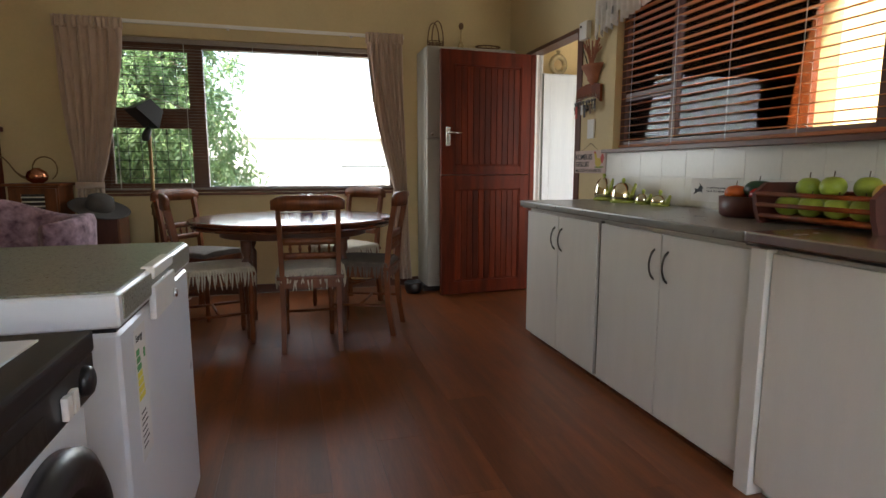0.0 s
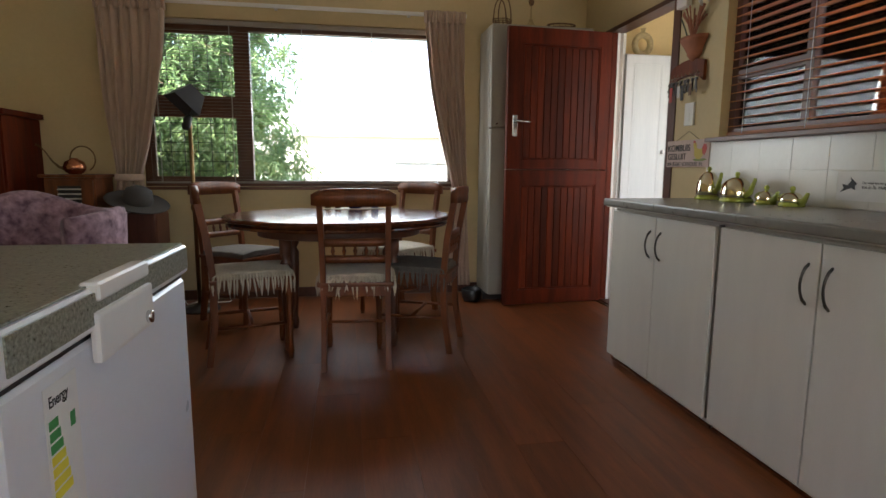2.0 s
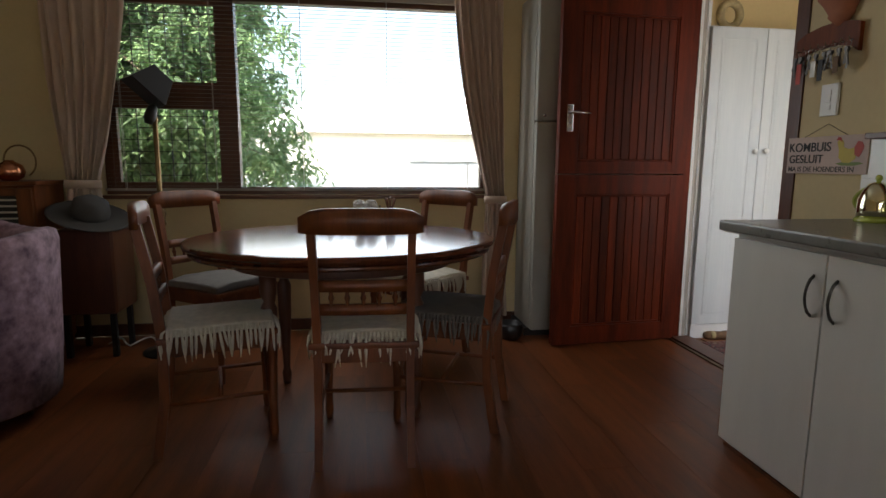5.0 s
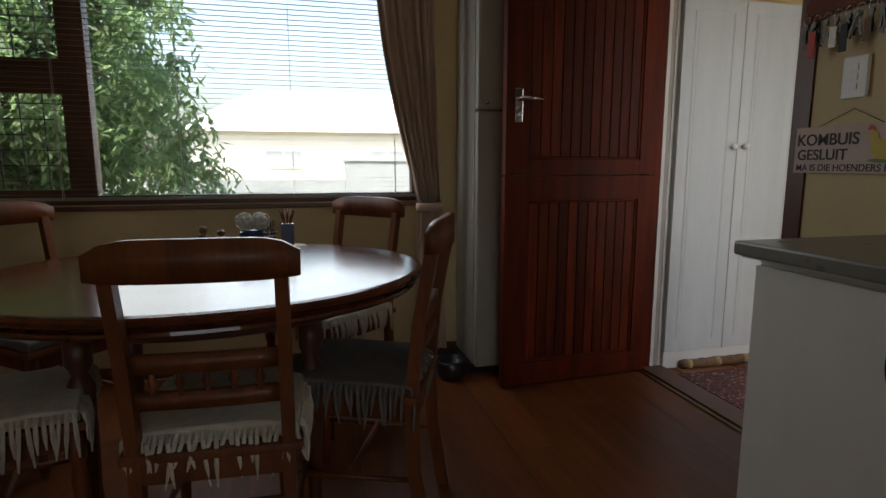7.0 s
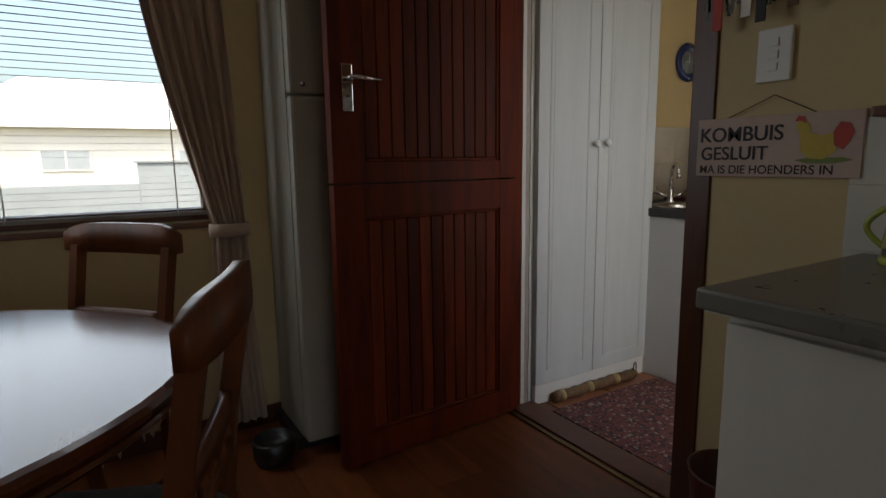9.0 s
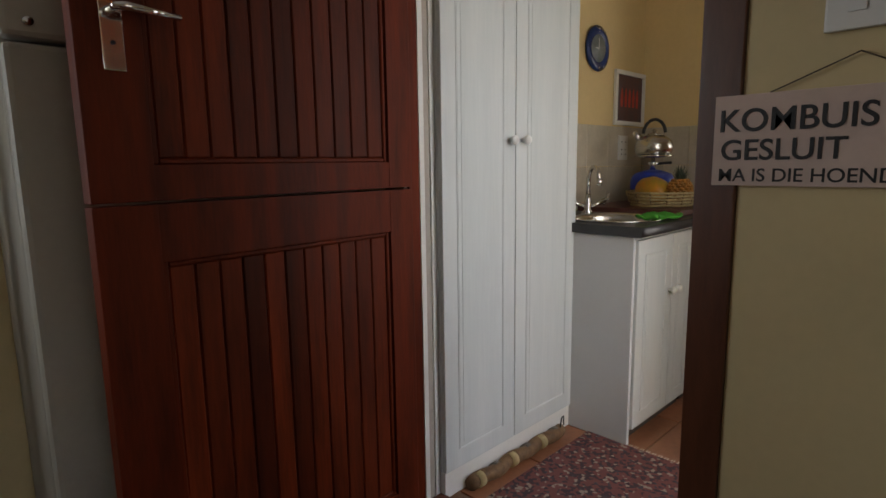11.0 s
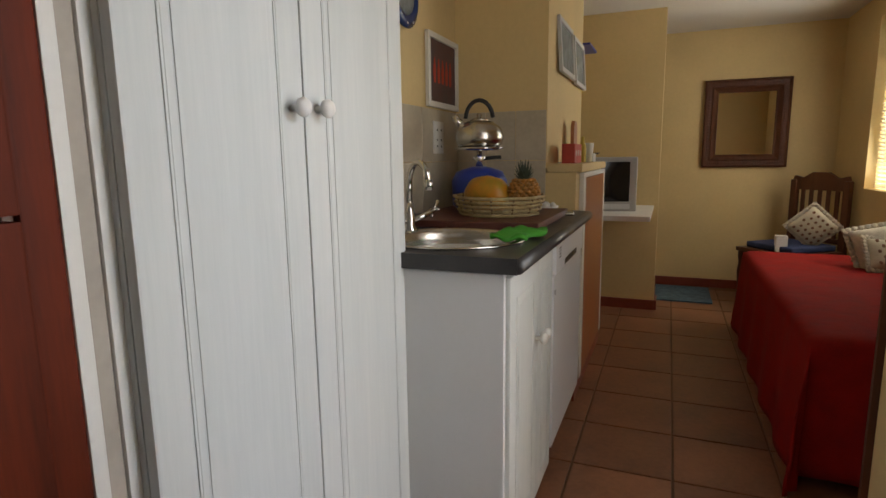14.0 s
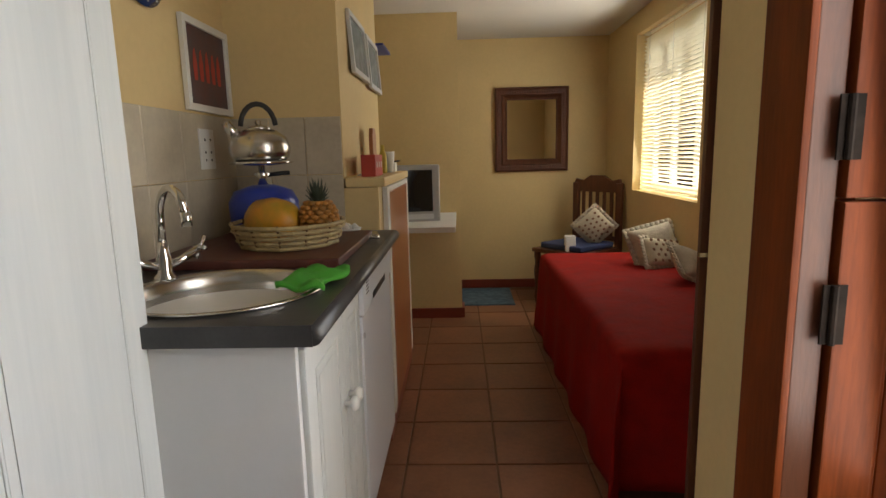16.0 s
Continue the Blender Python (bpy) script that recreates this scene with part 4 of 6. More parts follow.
soft("pole", lathe([(0.014, 0.05), (0.014, 0.72), (0.026, 0.74), (0.02, 0.77), (0.028, 0.80), (0.014, 0.83), (0.013, 1.30), (0.018, 1.31), (0.01, 1.34)], 16), BRASS, fl)
b = bmesh.new()
q = [b.verts.new((0.085 * math.cos(math.pi / 2 * i + math.pi / 4), 0.085 * math.sin(math.pi / 2 * i + math.pi / 4), 0.075)) for i in range(4)]
q2 = [b.verts.new((0.15 * math.cos(math.pi / 2 * i + math.pi / 4), 0.15 * math.sin(math.pi / 2 * i + math.pi / 4), -0.065)) for i in range(4)]
b.faces.new(q)
for i in range(4):
    b.faces.new((q[i], q[(i + 1) % 4], q2[(i + 1) % 4], q2[i]))
o = part("shade", b, BLACKPLASTIC, fl)
o.modifiers.new("thick", "SOLIDIFY").thickness = 0.004
o.matrix_local = pose(0.0, -0.02, 1.50, 0, 42, 35)
soft("socket", turned(lathe([(0.02, 0), (0.032, 0.03), (0.026, 0.09), (0.012, 0.11)], 14), pose(-0.03, -0.01, 1.29, 0, 18, 0)), BLACKMETAL, fl)
ac = thing("armchair", (-1.66, 3.62, 0), "mauve patterned velvet tub armchair with its back to the freezer", "armchair", rz=150)
b = bmesh.new()
outer, inner = [], []
for i in range(25):
    a = radians(-20 + 220 * i / 24)
    h = 0.76 + 0.13 * math.exp(-((i - 5) / 4.5) ** 2) + 0.05 * math.exp(-((i - 18) / 5) ** 2)
    ca, sa = math.cos(a), math.sin(a)
    col = [(0.40, 0.08), (0.42, 0.3), (0.44, h - 0.05), (0.43, h - 0.01), (0.40, h), (0.35, h - 0.02), (0.33, h - 0.08), (0.32, 0.4), (0.31, 0.1)]
    outer.append([b.verts.new((r * ca, -r * sa * 0.95, z)) for r, z in col])
for p, q in zip(outer, outer[1:]):
    for i in range(len(p) - 1):
        b.faces.new((p[i], p[i + 1], q[i + 1], q[i]))
    b.faces.new((p[-1], p[0], q[0], q[-1]))
b.faces.new(outer[0])
b.faces.new(outer[-1])
soft("shell", b, PURPLE, ac)
soft("seat_cushion", box(-0.29, 0.29, -0.24, 0.33, 0.30, 0.44, 0.05, seg=4), PURPLE, ac)
part("seat_base", box(-0.30, 0.30, -0.2, 0.30, 0.09, 0.30, 0.02), PURPLE, ac)
for x in (-0.24, 0.24):
    for y in (-0.15, 0.25):
        soft("foot", lathe([(0.015, 0), (0.022, 0.05), (0.024, 0.09)], 12, at=(x, y, 0)), DARKWOOD, ac)
st = thing("black_stool", (-1.44, 4.48, 0), "low black stool against the window wall", "stool")
part("seat", box(-0.16, 0.16, -0.15, 0.14, 0.25, 0.72, 0.03, seg=3), DARKWOOD, st)
for x in (-0.12, 0.12):
    for y in (-0.11, 0.11):
        part("leg", box(x - 0.014, x + 0.014, y - 0.014, y + 0.014, 0, 0.25), BLACKMETAL, st)
ht = thing("grey_hat", (-1.44, 4.46, 0.72), "wide grey felt hat lying tilted on the black stool", "hat")
soft("brim", turned(lathe([(0.05, 0), (0.2, 0.012), (0.21, 0.02), (0.19, 0.018), (0.09, 0.02)], 30), pose(0, 0, 0.05, 14, 16, 0)), GREYHAT, ht)
soft("crown", turned(lathe([(0.095, 0), (0.10, 0.04), (0.085, 0.10), (0.04, 0.125), (0.0005, 0.115)], 26), pose(0, 0, 0.055, 14, 16, 0)), GREYHAT, ht)
cb = thing("cable_coil", (-1.2, 4.60, 0.0), "loose pale electrical cable lying along the wall", "cable")
soft("cable", tube([(-0.25 + 0.02 * i, 0.05 * math.sin(i * 0.7) - 0.02, 0.006 + 0.02 * abs(math.sin(i * 0.45))) for i in range(30)], 0.005, 6), WHITEPLASTIC, cb)
pt = thing("black_floor_pot", (0.98, 4.42, 0.0), "small round black pot on the floor beside the closet", "pot")
soft("bowl", lathe([(0.06, 0), (0.075, 0.03), (0.08, 0.09), (0.07, 0.10), (0.065, 0.06)], 22), BLACKPLASTIC, pt)


# ---- kitchen units ----
TOPZ = 0.885


def arc_handle(parent, y, z, x=-0.013):
    pts = [(x + 0.003, y, z - 0.064)] + [(x - 0.024 * math.sin(math.pi * k / 10) ** 0.7, y, z - 0.064 + 0.128 * k / 10) for k in range(1, 10)] + [(x + 0.003, y, z + 0.064)]
    return soft("handle", tube(pts, [0.005] * 2 + [0.0042] * 7 + [0.005] * 2, 8), DARKMETAL, parent, "dark curved pull handle")


def base_cabinet(y0, y1, label, post=False):
    c = thing("kitchen_cabinet", (1.43, y0, 0), label, "cabinet", "white kitchen base cabinets")
    w = y1 - y0
    part("carcass", box(0.012, 0.565, 0.004, w - 0.004, 0.055, 0.832, 0.002), LAMINATE, c)
    part("plinth", box(0.03, 0.55, 0.004, w - 0.004, 0, 0.055), WHITEPAINT, c)
    part("plinth_strip", box(0.022, 0.03, 0.004, w - 0.004, 0, 0.012), CHAIRWOOD, c, "thin brown floor edging strip")
    for i in range(2):
        a = 0.012 + i * (w - 0.02) / 2
        d = part("door", box(-0.012, 0.008, a, a + (w - 0.032) / 2, 0.045, 0.822, 0.0025), LAMINATE, c)
        arc_handle(d, (a + (w - 0.032) / 2 - 0.04) if i == 0 else a + 0.04, 0.69)
    return c


base_cabinet(2.125, 2.985, "white laminate double-door base cabinet at the doorway end of the worktop")
base_cabinet(1.172, 2.118, "white laminate double-door base cabinet between the other two")
g = thing("grey_filler_strip", (1.428, 2.1215, 0), "grey edging strip between two white cabinets", "trim")
part("strip", box(-0.002, 0.02, -0.0045, 0.0045, 0.05, 0.83), GREYTOP, g)
ep = thing("cabinet_end_panel", (1.40, 1.138, 0), "cream end panel standing proud between the cabinets", "panel")
part("panel", box(0.0, 0.59, -0.031, 0.031, 0, 0.833, 0.003), LAMINATE, ep)
sk = thing("sink_cabinet", (1.43, -0.3, 0), "white laminate cabinet under the steel sink top", "cabinet", "white kitchen base cabinets")
part("carcass", box(0.012, 0.56, 0.0, 1.405, 0.055, 0.832), LAMINATE, sk)
part("plinth", box(0.03, 0.55, 0, 1.405, 0, 0.055), WHITEPAINT, sk)
for i in range(2):
    d = part("door", box(-0.012, 0.008, 0.005 + i * 0.701, 0.005 + i * 0.701 + 0.694, 0.045, 0.822, 0.0025), LAMINATE, sk)
    if i == 0:
        arc_handle(d, 0.65, 0.69)
wt = thing("worktop", (1.36, 2.09, 0), "grey speckled postformed worktop with a rounded front edge", "worktop")
part("top", box(0.012, 0.628, -0.915, 0.915, TOPZ - 0.038, TOPZ, 0.012, seg=4), GREYTOP, wt)
part("edge_band", box(0.03, 0.62, -0.905, 0.905, TOPZ - 0.044, TOPZ - 0.0385), WHITEPAINT, wt)
sd = thing("steel_sink_top", (1.37, 0.42, 0), "stainless steel sink top set level with the worktop", "worktop")
part("drainer", box(0, 0.625, -0.75, 0.752, TOPZ - 0.034, TOPZ + 0.002, 0.006), STEEL, sd)
part("upstand", box(0.61, 0.626, -0.75, 0.752, TOPZ + 0.0025, TOPZ + 0.03, 0.004), STEEL, sd)

# tiles of the splashback
fixed("splash_backing", box(1.9975, 1.9995, -0.35, 3.045, 0.86, 1.184), TILEWHITE, "white tile bedding", "structure")
one = None
sb = tagged(thing("splashback", (1.9955, 0, 0), "plain white glazed wall tiles under the blind", "tiles"), kind="structure")
for i in range(17):
    for j in range(2):
        y, z = 3.045 - i * 0.2, TOPZ + 0.003 + j * 0.151
        if one is None:
            one = part("tile", box(-0.0035, 0.0035, -0.1994, 0, 0, 0.1504, 0.0012, seg=1), TILEWHITE, sb)
            one.location = (0, y, z)
        else:
            shared("tile", one.data, sb, (0, y, z))


def teapot(y, x, r, h, dome, label):
    t = thing("teapot", (x, y, TOPZ), label, "teapot", "green pots with bright metal cosies", rz=-90)
    soft("base", lathe([(r * 1.08, 0), (r * 1.12, 0.008), (r * 1.02, 0.016)], 26), GLAZE, t)
    if dome:
        prof = [(r * 1.0, 0.017), (r * 1.02, h * 0.3), (r * 0.97, h * 0.55), (r * 0.80, h * 0.78), (r * 0.5, h * 0.93), (r * 0.2, h)]
    else:
        prof = [(r * 1.0, 0.017), (r * 1.06, h * 0.35), (r * 0.95, h * 0.65), (r * 0.6, h * 0.9), (r * 0.2, h)]
    soft("metal_cosy", lathe(prof, 28), COSY, t, "bright metal cosy")
    soft("knob", ball((0, 0, h + 0.012), (0.011, 0.011, 0.013)), GLAZE, t)
    soft("spout", tube([(r * 0.9, 0, h * 0.3), (r * 1.35, 0, h * 0.42), (r * 1.6, 0, h * 0.75), (r * 1.75, 0, h * 0.95)], [0.017, 0.013, 0.009, 0.007], 10), GLAZE, t)
    soft("handle", tube([(-r * (0.95 + 0.65 * math.sin(math.pi * k / 8)), 0, h * (0.2 + 0.6 * k / 8)) for k in range(9)], 0.0065, 8), GLAZE, t)
    return t


teapot(2.87, 1.89, 0.057, 0.145, True, "tall lime-green coffee pot under a bright metal cosy")
teapot(2.64, 1.88, 0.070, 0.12, True, "round lime-green teapot under a bright metal cosy")
teapot(2.455, 1.89, 0.040, 0.062, False, "small lime-green sugar bowl under a metal cosy")
teapot(2.305, 1.89, 0.047, 0.062, False, "small lime-green milk jug under a metal cosy")

stk = thing("wall_sticker", (1.9915, 2.03, 0.975), "pale sticker with a black swallow and a line of lettering", "sticker")
part("film", box(-0.0012, 0, -0.16, 0.16, -0.055, 0.06), SKIN_W, stk)
bird = [(0.045, -0.03), (0.028, -0.012), (0.036, 0.004), (0.012, 0.0), (-0.004, 0.018), (0.002, 0.032), (-0.022, 0.012), (-0.03, 0.006), (-0.02, -0.002), (-0.024, -0.018), (-0.006, -0.012), (0.01, -0.016)]
part("swallow", outline([(y + 0.10, z + 0.006) for y, z in bird], 0.0008, "x", -0.0022), INK, stk)
lm = pose(-0.0014, 0.048, 0.012, 90, 0, -90)
words("lettering", "Die wind het my gewaai", lm, 0.013, INK, stk, 0.0004)
words("lettering", "tot in St. Helena", pose(-0.0014, 0.048, -0.006, 90, 0, -90), 0.018, INK, stk, 0.0004)


def fruit(name, at, r, material, label, cat, sq=(1, 1, 1), stem=True):
    e = thing(name, at, label, cat)
    b = lathe([(r * math.sin(math.pi * k / 10) * (1 + 0.05 * math.cos(math.pi * k / 10)) + 0.0004, -r * math.cos(math.pi * k / 10) * (0.92 if k not in (9, 10) else 0.84)) for k in range(11)], 18)
    turned(b, Matrix.Diagonal((*sq, 1)))
    soft("flesh", b, material, e)
    if stem:
        soft("stem", tube([(0, 0, r * sq[2] * 0.8), (0.003, 0, r * sq[2] * 0.8 + 0.02)], 0.002, 5), BARK, e)
    return e


wb = thing("wooden_bowl", (1.83, 1.625, TOPZ), "straight-sided reddish wooden bowl filled with vegetables", "bowl")
soft("bowl", lathe([(0.105, 0), (0.12, 0.01), (0.125, 0.085), (0.117, 0.087), (0.11, 0.02), (0.001, 0.018)], 34), BOARDRED, wb)
for at, r, m, lab, c, sq in (((1.80, 1.68, 0.985), 0.045, ORANGEFRUIT, "orange tomato in the wooden bowl", "tomato", (1, 1, 0.8)),
                        ((1.84, 1.60, 1.0), 0.055, GREENVEG, "dark green gem squash in the wooden bowl", "squash", (1, 1.1, 0.8)),
                        ((1.89, 1.68, 0.985), 0.045, GREENVEG, "dark green gem squash in the wooden bowl", "squash", (1, 1, 0.8)),
                        ((1.80, 1.555, 0.98), 0.04, REDFRUIT, "shiny red tomato in the wooden bowl", "tomato", (1, 1, 0.85))):
    fruit(c, at, r, m, lab, c, sq)
rk = thing("fruit_rack", (1.78, 1.19, TOPZ), "wooden slatted fruit rack with rounded solid ends", "fruit rack")
for s in (-1, 1):
    pts = [(-0.12, 0.0), (-0.14, 0.05), (-0.15, 0.11), (-0.10, 0.15), (0.10, 0.15), (0.15, 0.11), (0.14, 0.05), (0.12, 0.0)]
    part("end", outline([(x, z) for x, z in pts], 0.018, "y", s * 0.22 - 0.009), BOARDRED, rk)
for i, (x, z) in enumerate(((-0.125, 0.03), (-0.14, 0.07), (-0.145, 0.11), (0.125, 0.03), (0.14, 0.07), (0.145, 0.11), (-0.08, 0.02), (-0.03, 0.015), (0.03, 0.015), (0.08, 0.02))):
    soft("slat", tube([(x, -0.212, z), (x, 0.212, z)], 0.008, 8), ORANGEWOOD, rk)
rnd = random.Random(9)
spots = [(-0.075, 0.14, 0.07), (0.01, 0.15, 0.065), (-0.07, 0.05, 0.07), (0.02, 0.06, 0.065), (-0.06, -0.04, 0.07), (0.03, -0.04, 0.07), (-0.06, -0.13, 0.07), (0.03, -0.14, 0.07), (-0.03, 0.10, 0.135), (-0.04, 0.0, 0.14), (0.0, -0.09, 0.14), (-0.02, -0.17, 0.12)]
for i, (x, y, z) in enumerate(spots):
    fruit("apple", (1.78 + x, 1.19 + y, TOPZ + z), 0.041, APPLE if i not in (7, 11) else YELLOW, "glossy green apple in the wooden rack" if i not in (7, 11) else "yellow-skinned apple in the wooden rack", "apple")
for y in (1.425, 1.47):
    fruit("red_pepper", (1.90, y, TOPZ + 0.065), 0.042, REDFRUIT, "shiny red pepper between the bowl and rack", "pepper", (1, 1, 1.3))

# ---- the wall beside the doorway ----
sg = thing("wall_sign", (1.995, 3.226, 1.131), "pink hand-painted wooden sign with black lettering and a yellow hen", "sign")
part("board", box(-0.009, 0.003, -0.205, 0.205, -0.078, 0.078, 0.002), PINKCARD, sg)
F = lambda y, z: pose(-0.0095, y, z, 90, 0, -90)
words("lettering", "KOMBUIS", F(0.197, 0.016), 0.054, INK, sg)
words("lettering", "GESLUIT", F(0.192, -0.033), 0.050, INK, sg)
words("lettering", "MA IS DIE HOENDERS IN", F(0.194, -0.070), 0.0315, INK, sg, 0.0004)
hen = [(0.045, 0.05), (0.038, 0.062), (0.022, 0.06), (0.012, 0.045), (0.012, 0.03), (-0.012, 0.022), (-0.04, 0.028), (-0.052, 0.01), (-0.045, -0.018), (-0.02, -0.034), (0.012, -0.032), (0.032, -0.012), (0.034, 0.02)]
part("hen_body", outline([(y - 0.105, z) for y, z in hen], 0.001, "x", -0.0105), YELLOW, sg, "yellow painted hen")
part("hen_tail", outline([(y - 0.165, z + 0.018) for y, z in ((0.018, -0.02), (0.022, 0.012), (0.008, 0.034), (-0.012, 0.03), (-0.022, 0.01), (-0.014, -0.01), (-0.002, -0.03))], 0.001, "x", -0.0108), REDPAINT, sg, "red painted tail")
part("hen_comb", outline([(y - 0.07, z + 0.062) for y, z in ((0.014, -0.004), (0.006, 0.01), (-0.008, 0.006), (-0.014, -0.012), (-0.004, -0.004))], 0.001, "x", -0.0112), REDPAINT, sg, "red painted comb")
part("grass", outline([(y - 0.12, z - 0.036) for y, z in ((0.06, 0), (0.03, 0.006), (-0.05, 0.006), (-0.07, 0), (-0.03, -0.008), (0.03, -0.008))], 0.0008, "x", -0.0102), GREENPAINT, sg, "green painted grass")
soft("string", tube([(-0.004, 0.12, 0.078), (-0.004, 0.0, 0.128), (-0.004, -0.10, 0.078)], 0.0014, 5), BARK, sg)
sw = thing("light_switch", (1.995, 3.235, 1.357), "white upright light switch plate", "switch")
part("plate", box(-0.009, 0.004, -0.042, 0.042, -0.065, 0.065, 0.004), WHITEPLASTIC, sw)
for z in (0.03, 0.0, -0.03):
    part("rocker", box(-0.0125, -0.0095, -0.012, 0.012, z - 0.010, z + 0.010, 0.001), WHITEPLASTIC, sw)
kr = thing("key_rack", (1.995, 3.265, 1.59), "arched reddish wooden key rack on the wall", "key rack")
pts = [(0.165, -0.035), (0.165, 0.035), (0.12, 0.058), (0.04, 0.072), (-0.04, 0.075), (-0.12, 0.062), (-0.155, 0.05), (-0.155, -0.06), (-0.12, -0.035), (-0.06, -0.02), (0.0, -0.016), (0.08, -0.02)]
part("board", outline(pts, 0.018, "x", -0.018), ORANGEWOOD, kr)
rnd = random.Random(21)
for i in range(8):
    soft("hook", tube([(-0.018, 0.14 - i * 0.038, -0.012), (-0.034, 0.14 - i * 0.038, -0.014), (-0.036, 0.14 - i * 0.038, 0.0)], 0.0022, 6), BRASS, kr)
for i in range(8):
    y = 0.14 - i * 0.038
    kb = thing("key_bunch", (1.961, 3.265 + y, 1.575), "bunch of dull metal keys and a tag on a ring", "keys", "bunches of keys on the rack")
    soft("ring", turned(tube([(0, 0.013 * math.cos(a), -0.013 + 0.013 * math.sin(a)) for a in [2 * math.pi * k / 14 for k in range(14)]], 0.0013, 5, closed=True), Matrix.Identity(4)), STEEL, kb)
    for k in range(rnd.randint(3, 5)):
        ln, a = rnd.uniform(0.045, 0.085), rnd.uniform(-0.35, 0.35)
        b = lathe([(0.010, -0.0012), (0.010, 0.0012)], 12, at=(0, 0, 0))
        turned(b, pose(0, 0, -0.012, 0, 90, 0))
        box(-0.0011, 0.0011, -0.0032, 0.0032, -ln, -0.018, bm=b)
        box(-0.001, 0.001, -0.001, 0.0065, -ln, -ln + 0.012, bm=b)
        part("key", turned(b, pose(-0.003 * k, 0, -0.022, math.degrees(a))), DARKMETAL, kb)
    if i in (1, 3, 4, 6):
        part("tag", box(-0.016, -0.013, -0.013, 0.013, -0.12 - 0.02 * (i % 3), -0.055, 0.002), (REDPAINT, LAMINATE, INK, WICKERDARK)[i // 2], kb)
wp = thing("wall_pocket", (1.993, 3.215, 1.73), "terracotta half-round wall pocket", "wall vase")
b = lathe([(0.02, -0.085), (0.045, -0.06), (0.06, -0.045), (0.058, -0.035), (0.08, 0.0), (0.105, 0.03), (0.11, 0.05), (0.095, 0.05)], 26)
for v in b.verts:
    v.co.x = min(v.co.x, 0.0) * 0.75
bmesh.ops.remove_doubles(b, verts=b.verts, dist=1e-5)
soft("pot", b, TERRA, wp)
df = thing("dried_flowers", (1.965, 3.215, 1.775), "spray of dried reddish flower spikes in the wall pocket", "dried flowers")
b, rnd = bmesh.new(), random.Random(5)
for i in range(26):
    a = rnd.uniform(-0.75, 0.6)
    ln = rnd.uniform(0.10, 0.19)
    y, x = math.sin(a) * ln, rnd.uniform(-0.02, 0.02)
    tube([(0, 0.02 * a, 0), (x * 0.5, y * 0.5, ln * 0.5), (x, y, math.cos(a) * ln)], [0.002, 0.003, 0.005], 5, b)
part("spikes", b, TERRA, df)
soft("dark_stem", tube([(0, 0.04, 0), (0, 0.08, 0.07), (0, 0.12, 0.13)], 0.004, 6), PINELEAF, df)
bl = thing("door_chime", (1.995, 3.34, 2.03), "small white plastic door chime high on the wall", "door chime")
part("case", box(-0.035, 0.003, -0.05, 0.05, -0.06, 0.06, 0.008), WHITEPLASTIC, bl)
soft("button", turned(lathe([(0.009, 0), (0.009, 0.004)], 14), pose(-0.035, 0.025, 0.03, 0, -90)), BLACKPLASTIC, bl)
lv = thing("lace_valance", (1.97, 1.6, 2.3), "gathered white lace valance above the wooden blind", "valance")
b = bmesh.new()
rows = []
for k in range(9):
    rows.append([b.verts.new((0.018 * math.sin(i * 0.75) - 0.02, 1.56 - 2.9 * i / 420, 0.06 - 0.43 * k / 8 * (1 - 0.28 * abs(math.sin(i * 0.011 + 0.2))) * (1 if k < 8 else 1 + 0.09 * abs(math.sin(i * 0.4))))) for i in range(421)])
for p, q in zip(rows, rows[1:]):
    for i in range(420):
        if not ((i * 7 + rows.index(p) * 3) % 11 == 0 and rows.index(p) > 4):
            b.faces.new((p[i], p[i + 1], q[i + 1], q[i]))
o = soft("lace", b, LACE, lv)
part("rail", box(-0.02, 0.0, -1.4, 1.46, 0.045, 0.06), WHITEPAINT, lv)
wbk = thing("waste_bin", (1.85, 3.18, 0.0), "round brown waste bin beside the cabinet end", "waste bin")
soft("bin", lathe([(0.085, 0), (0.11, 0.29), (0.114, 0.30), (0.108, 0.30), (0.083, 0.01)], 28, cap=False), BOARDRED, wbk)

# ---- freezer and washing machine ----
fz = thing("chest_freezer", (-0.836, 1.268, 0), "white chest freezer with a speckled grey lid top", "freezer")
part("body", box(-0.46, 0.466, -0.375, 0.375, 0.03, 0.768, 0.018, seg=3), APPLIANCE, fz)
part("seal", box(-0.455, 0.46, -0.37, 0.37, 0.7685, 0.778), BLACKPLASTIC, fz, "dark lid seal")
lid = part("lid", box(-0.47, 0.472, -0.385, 0.385, 0.779, 0.848, 0.012, seg=3), APPLIANCE, fz)
part("lid_top", box(-0.462, 0.464, -0.377, 0.377, 0.8485, 0.8525, 0.002), SPECKLE, lid, "speckled laminate lid surface")
part("lid_side_strip", box(0.4725, 0.4755, -0.362, 0.372, 0.792, 0.842, 0.001), SPECKLE, lid, "speckled side strip")
lat = part("latch", box(0.45, 0.482, -0.13, 0.09, 0.826, 0.857, 0.010, seg=3), WHITEPLASTIC, fz, "moulded white handle")
part("latch_plate", box(0.467, 0.483, -0.14, 0.10, 0.730, 0.812, 0.008), WHITEPLASTIC, fz)
soft("lock", turned(lathe([(0.012, 0), (0.012, 0.008), (0.004, 0.009)], 16), pose(0.483, 0.065, 0.752, 0, 90)), CHROME, fz)
soft("foot", lathe([(0.02, 0), (0.02, 0.03)], 12, at=(0.4, -0.3, 0)), BLACKPLASTIC, fz)
soft("foot", lathe([(0.02, 0), (0.02, 0.03)], 12, at=(0.4, 0.3, 0)), BLACKPLASTIC, fz)
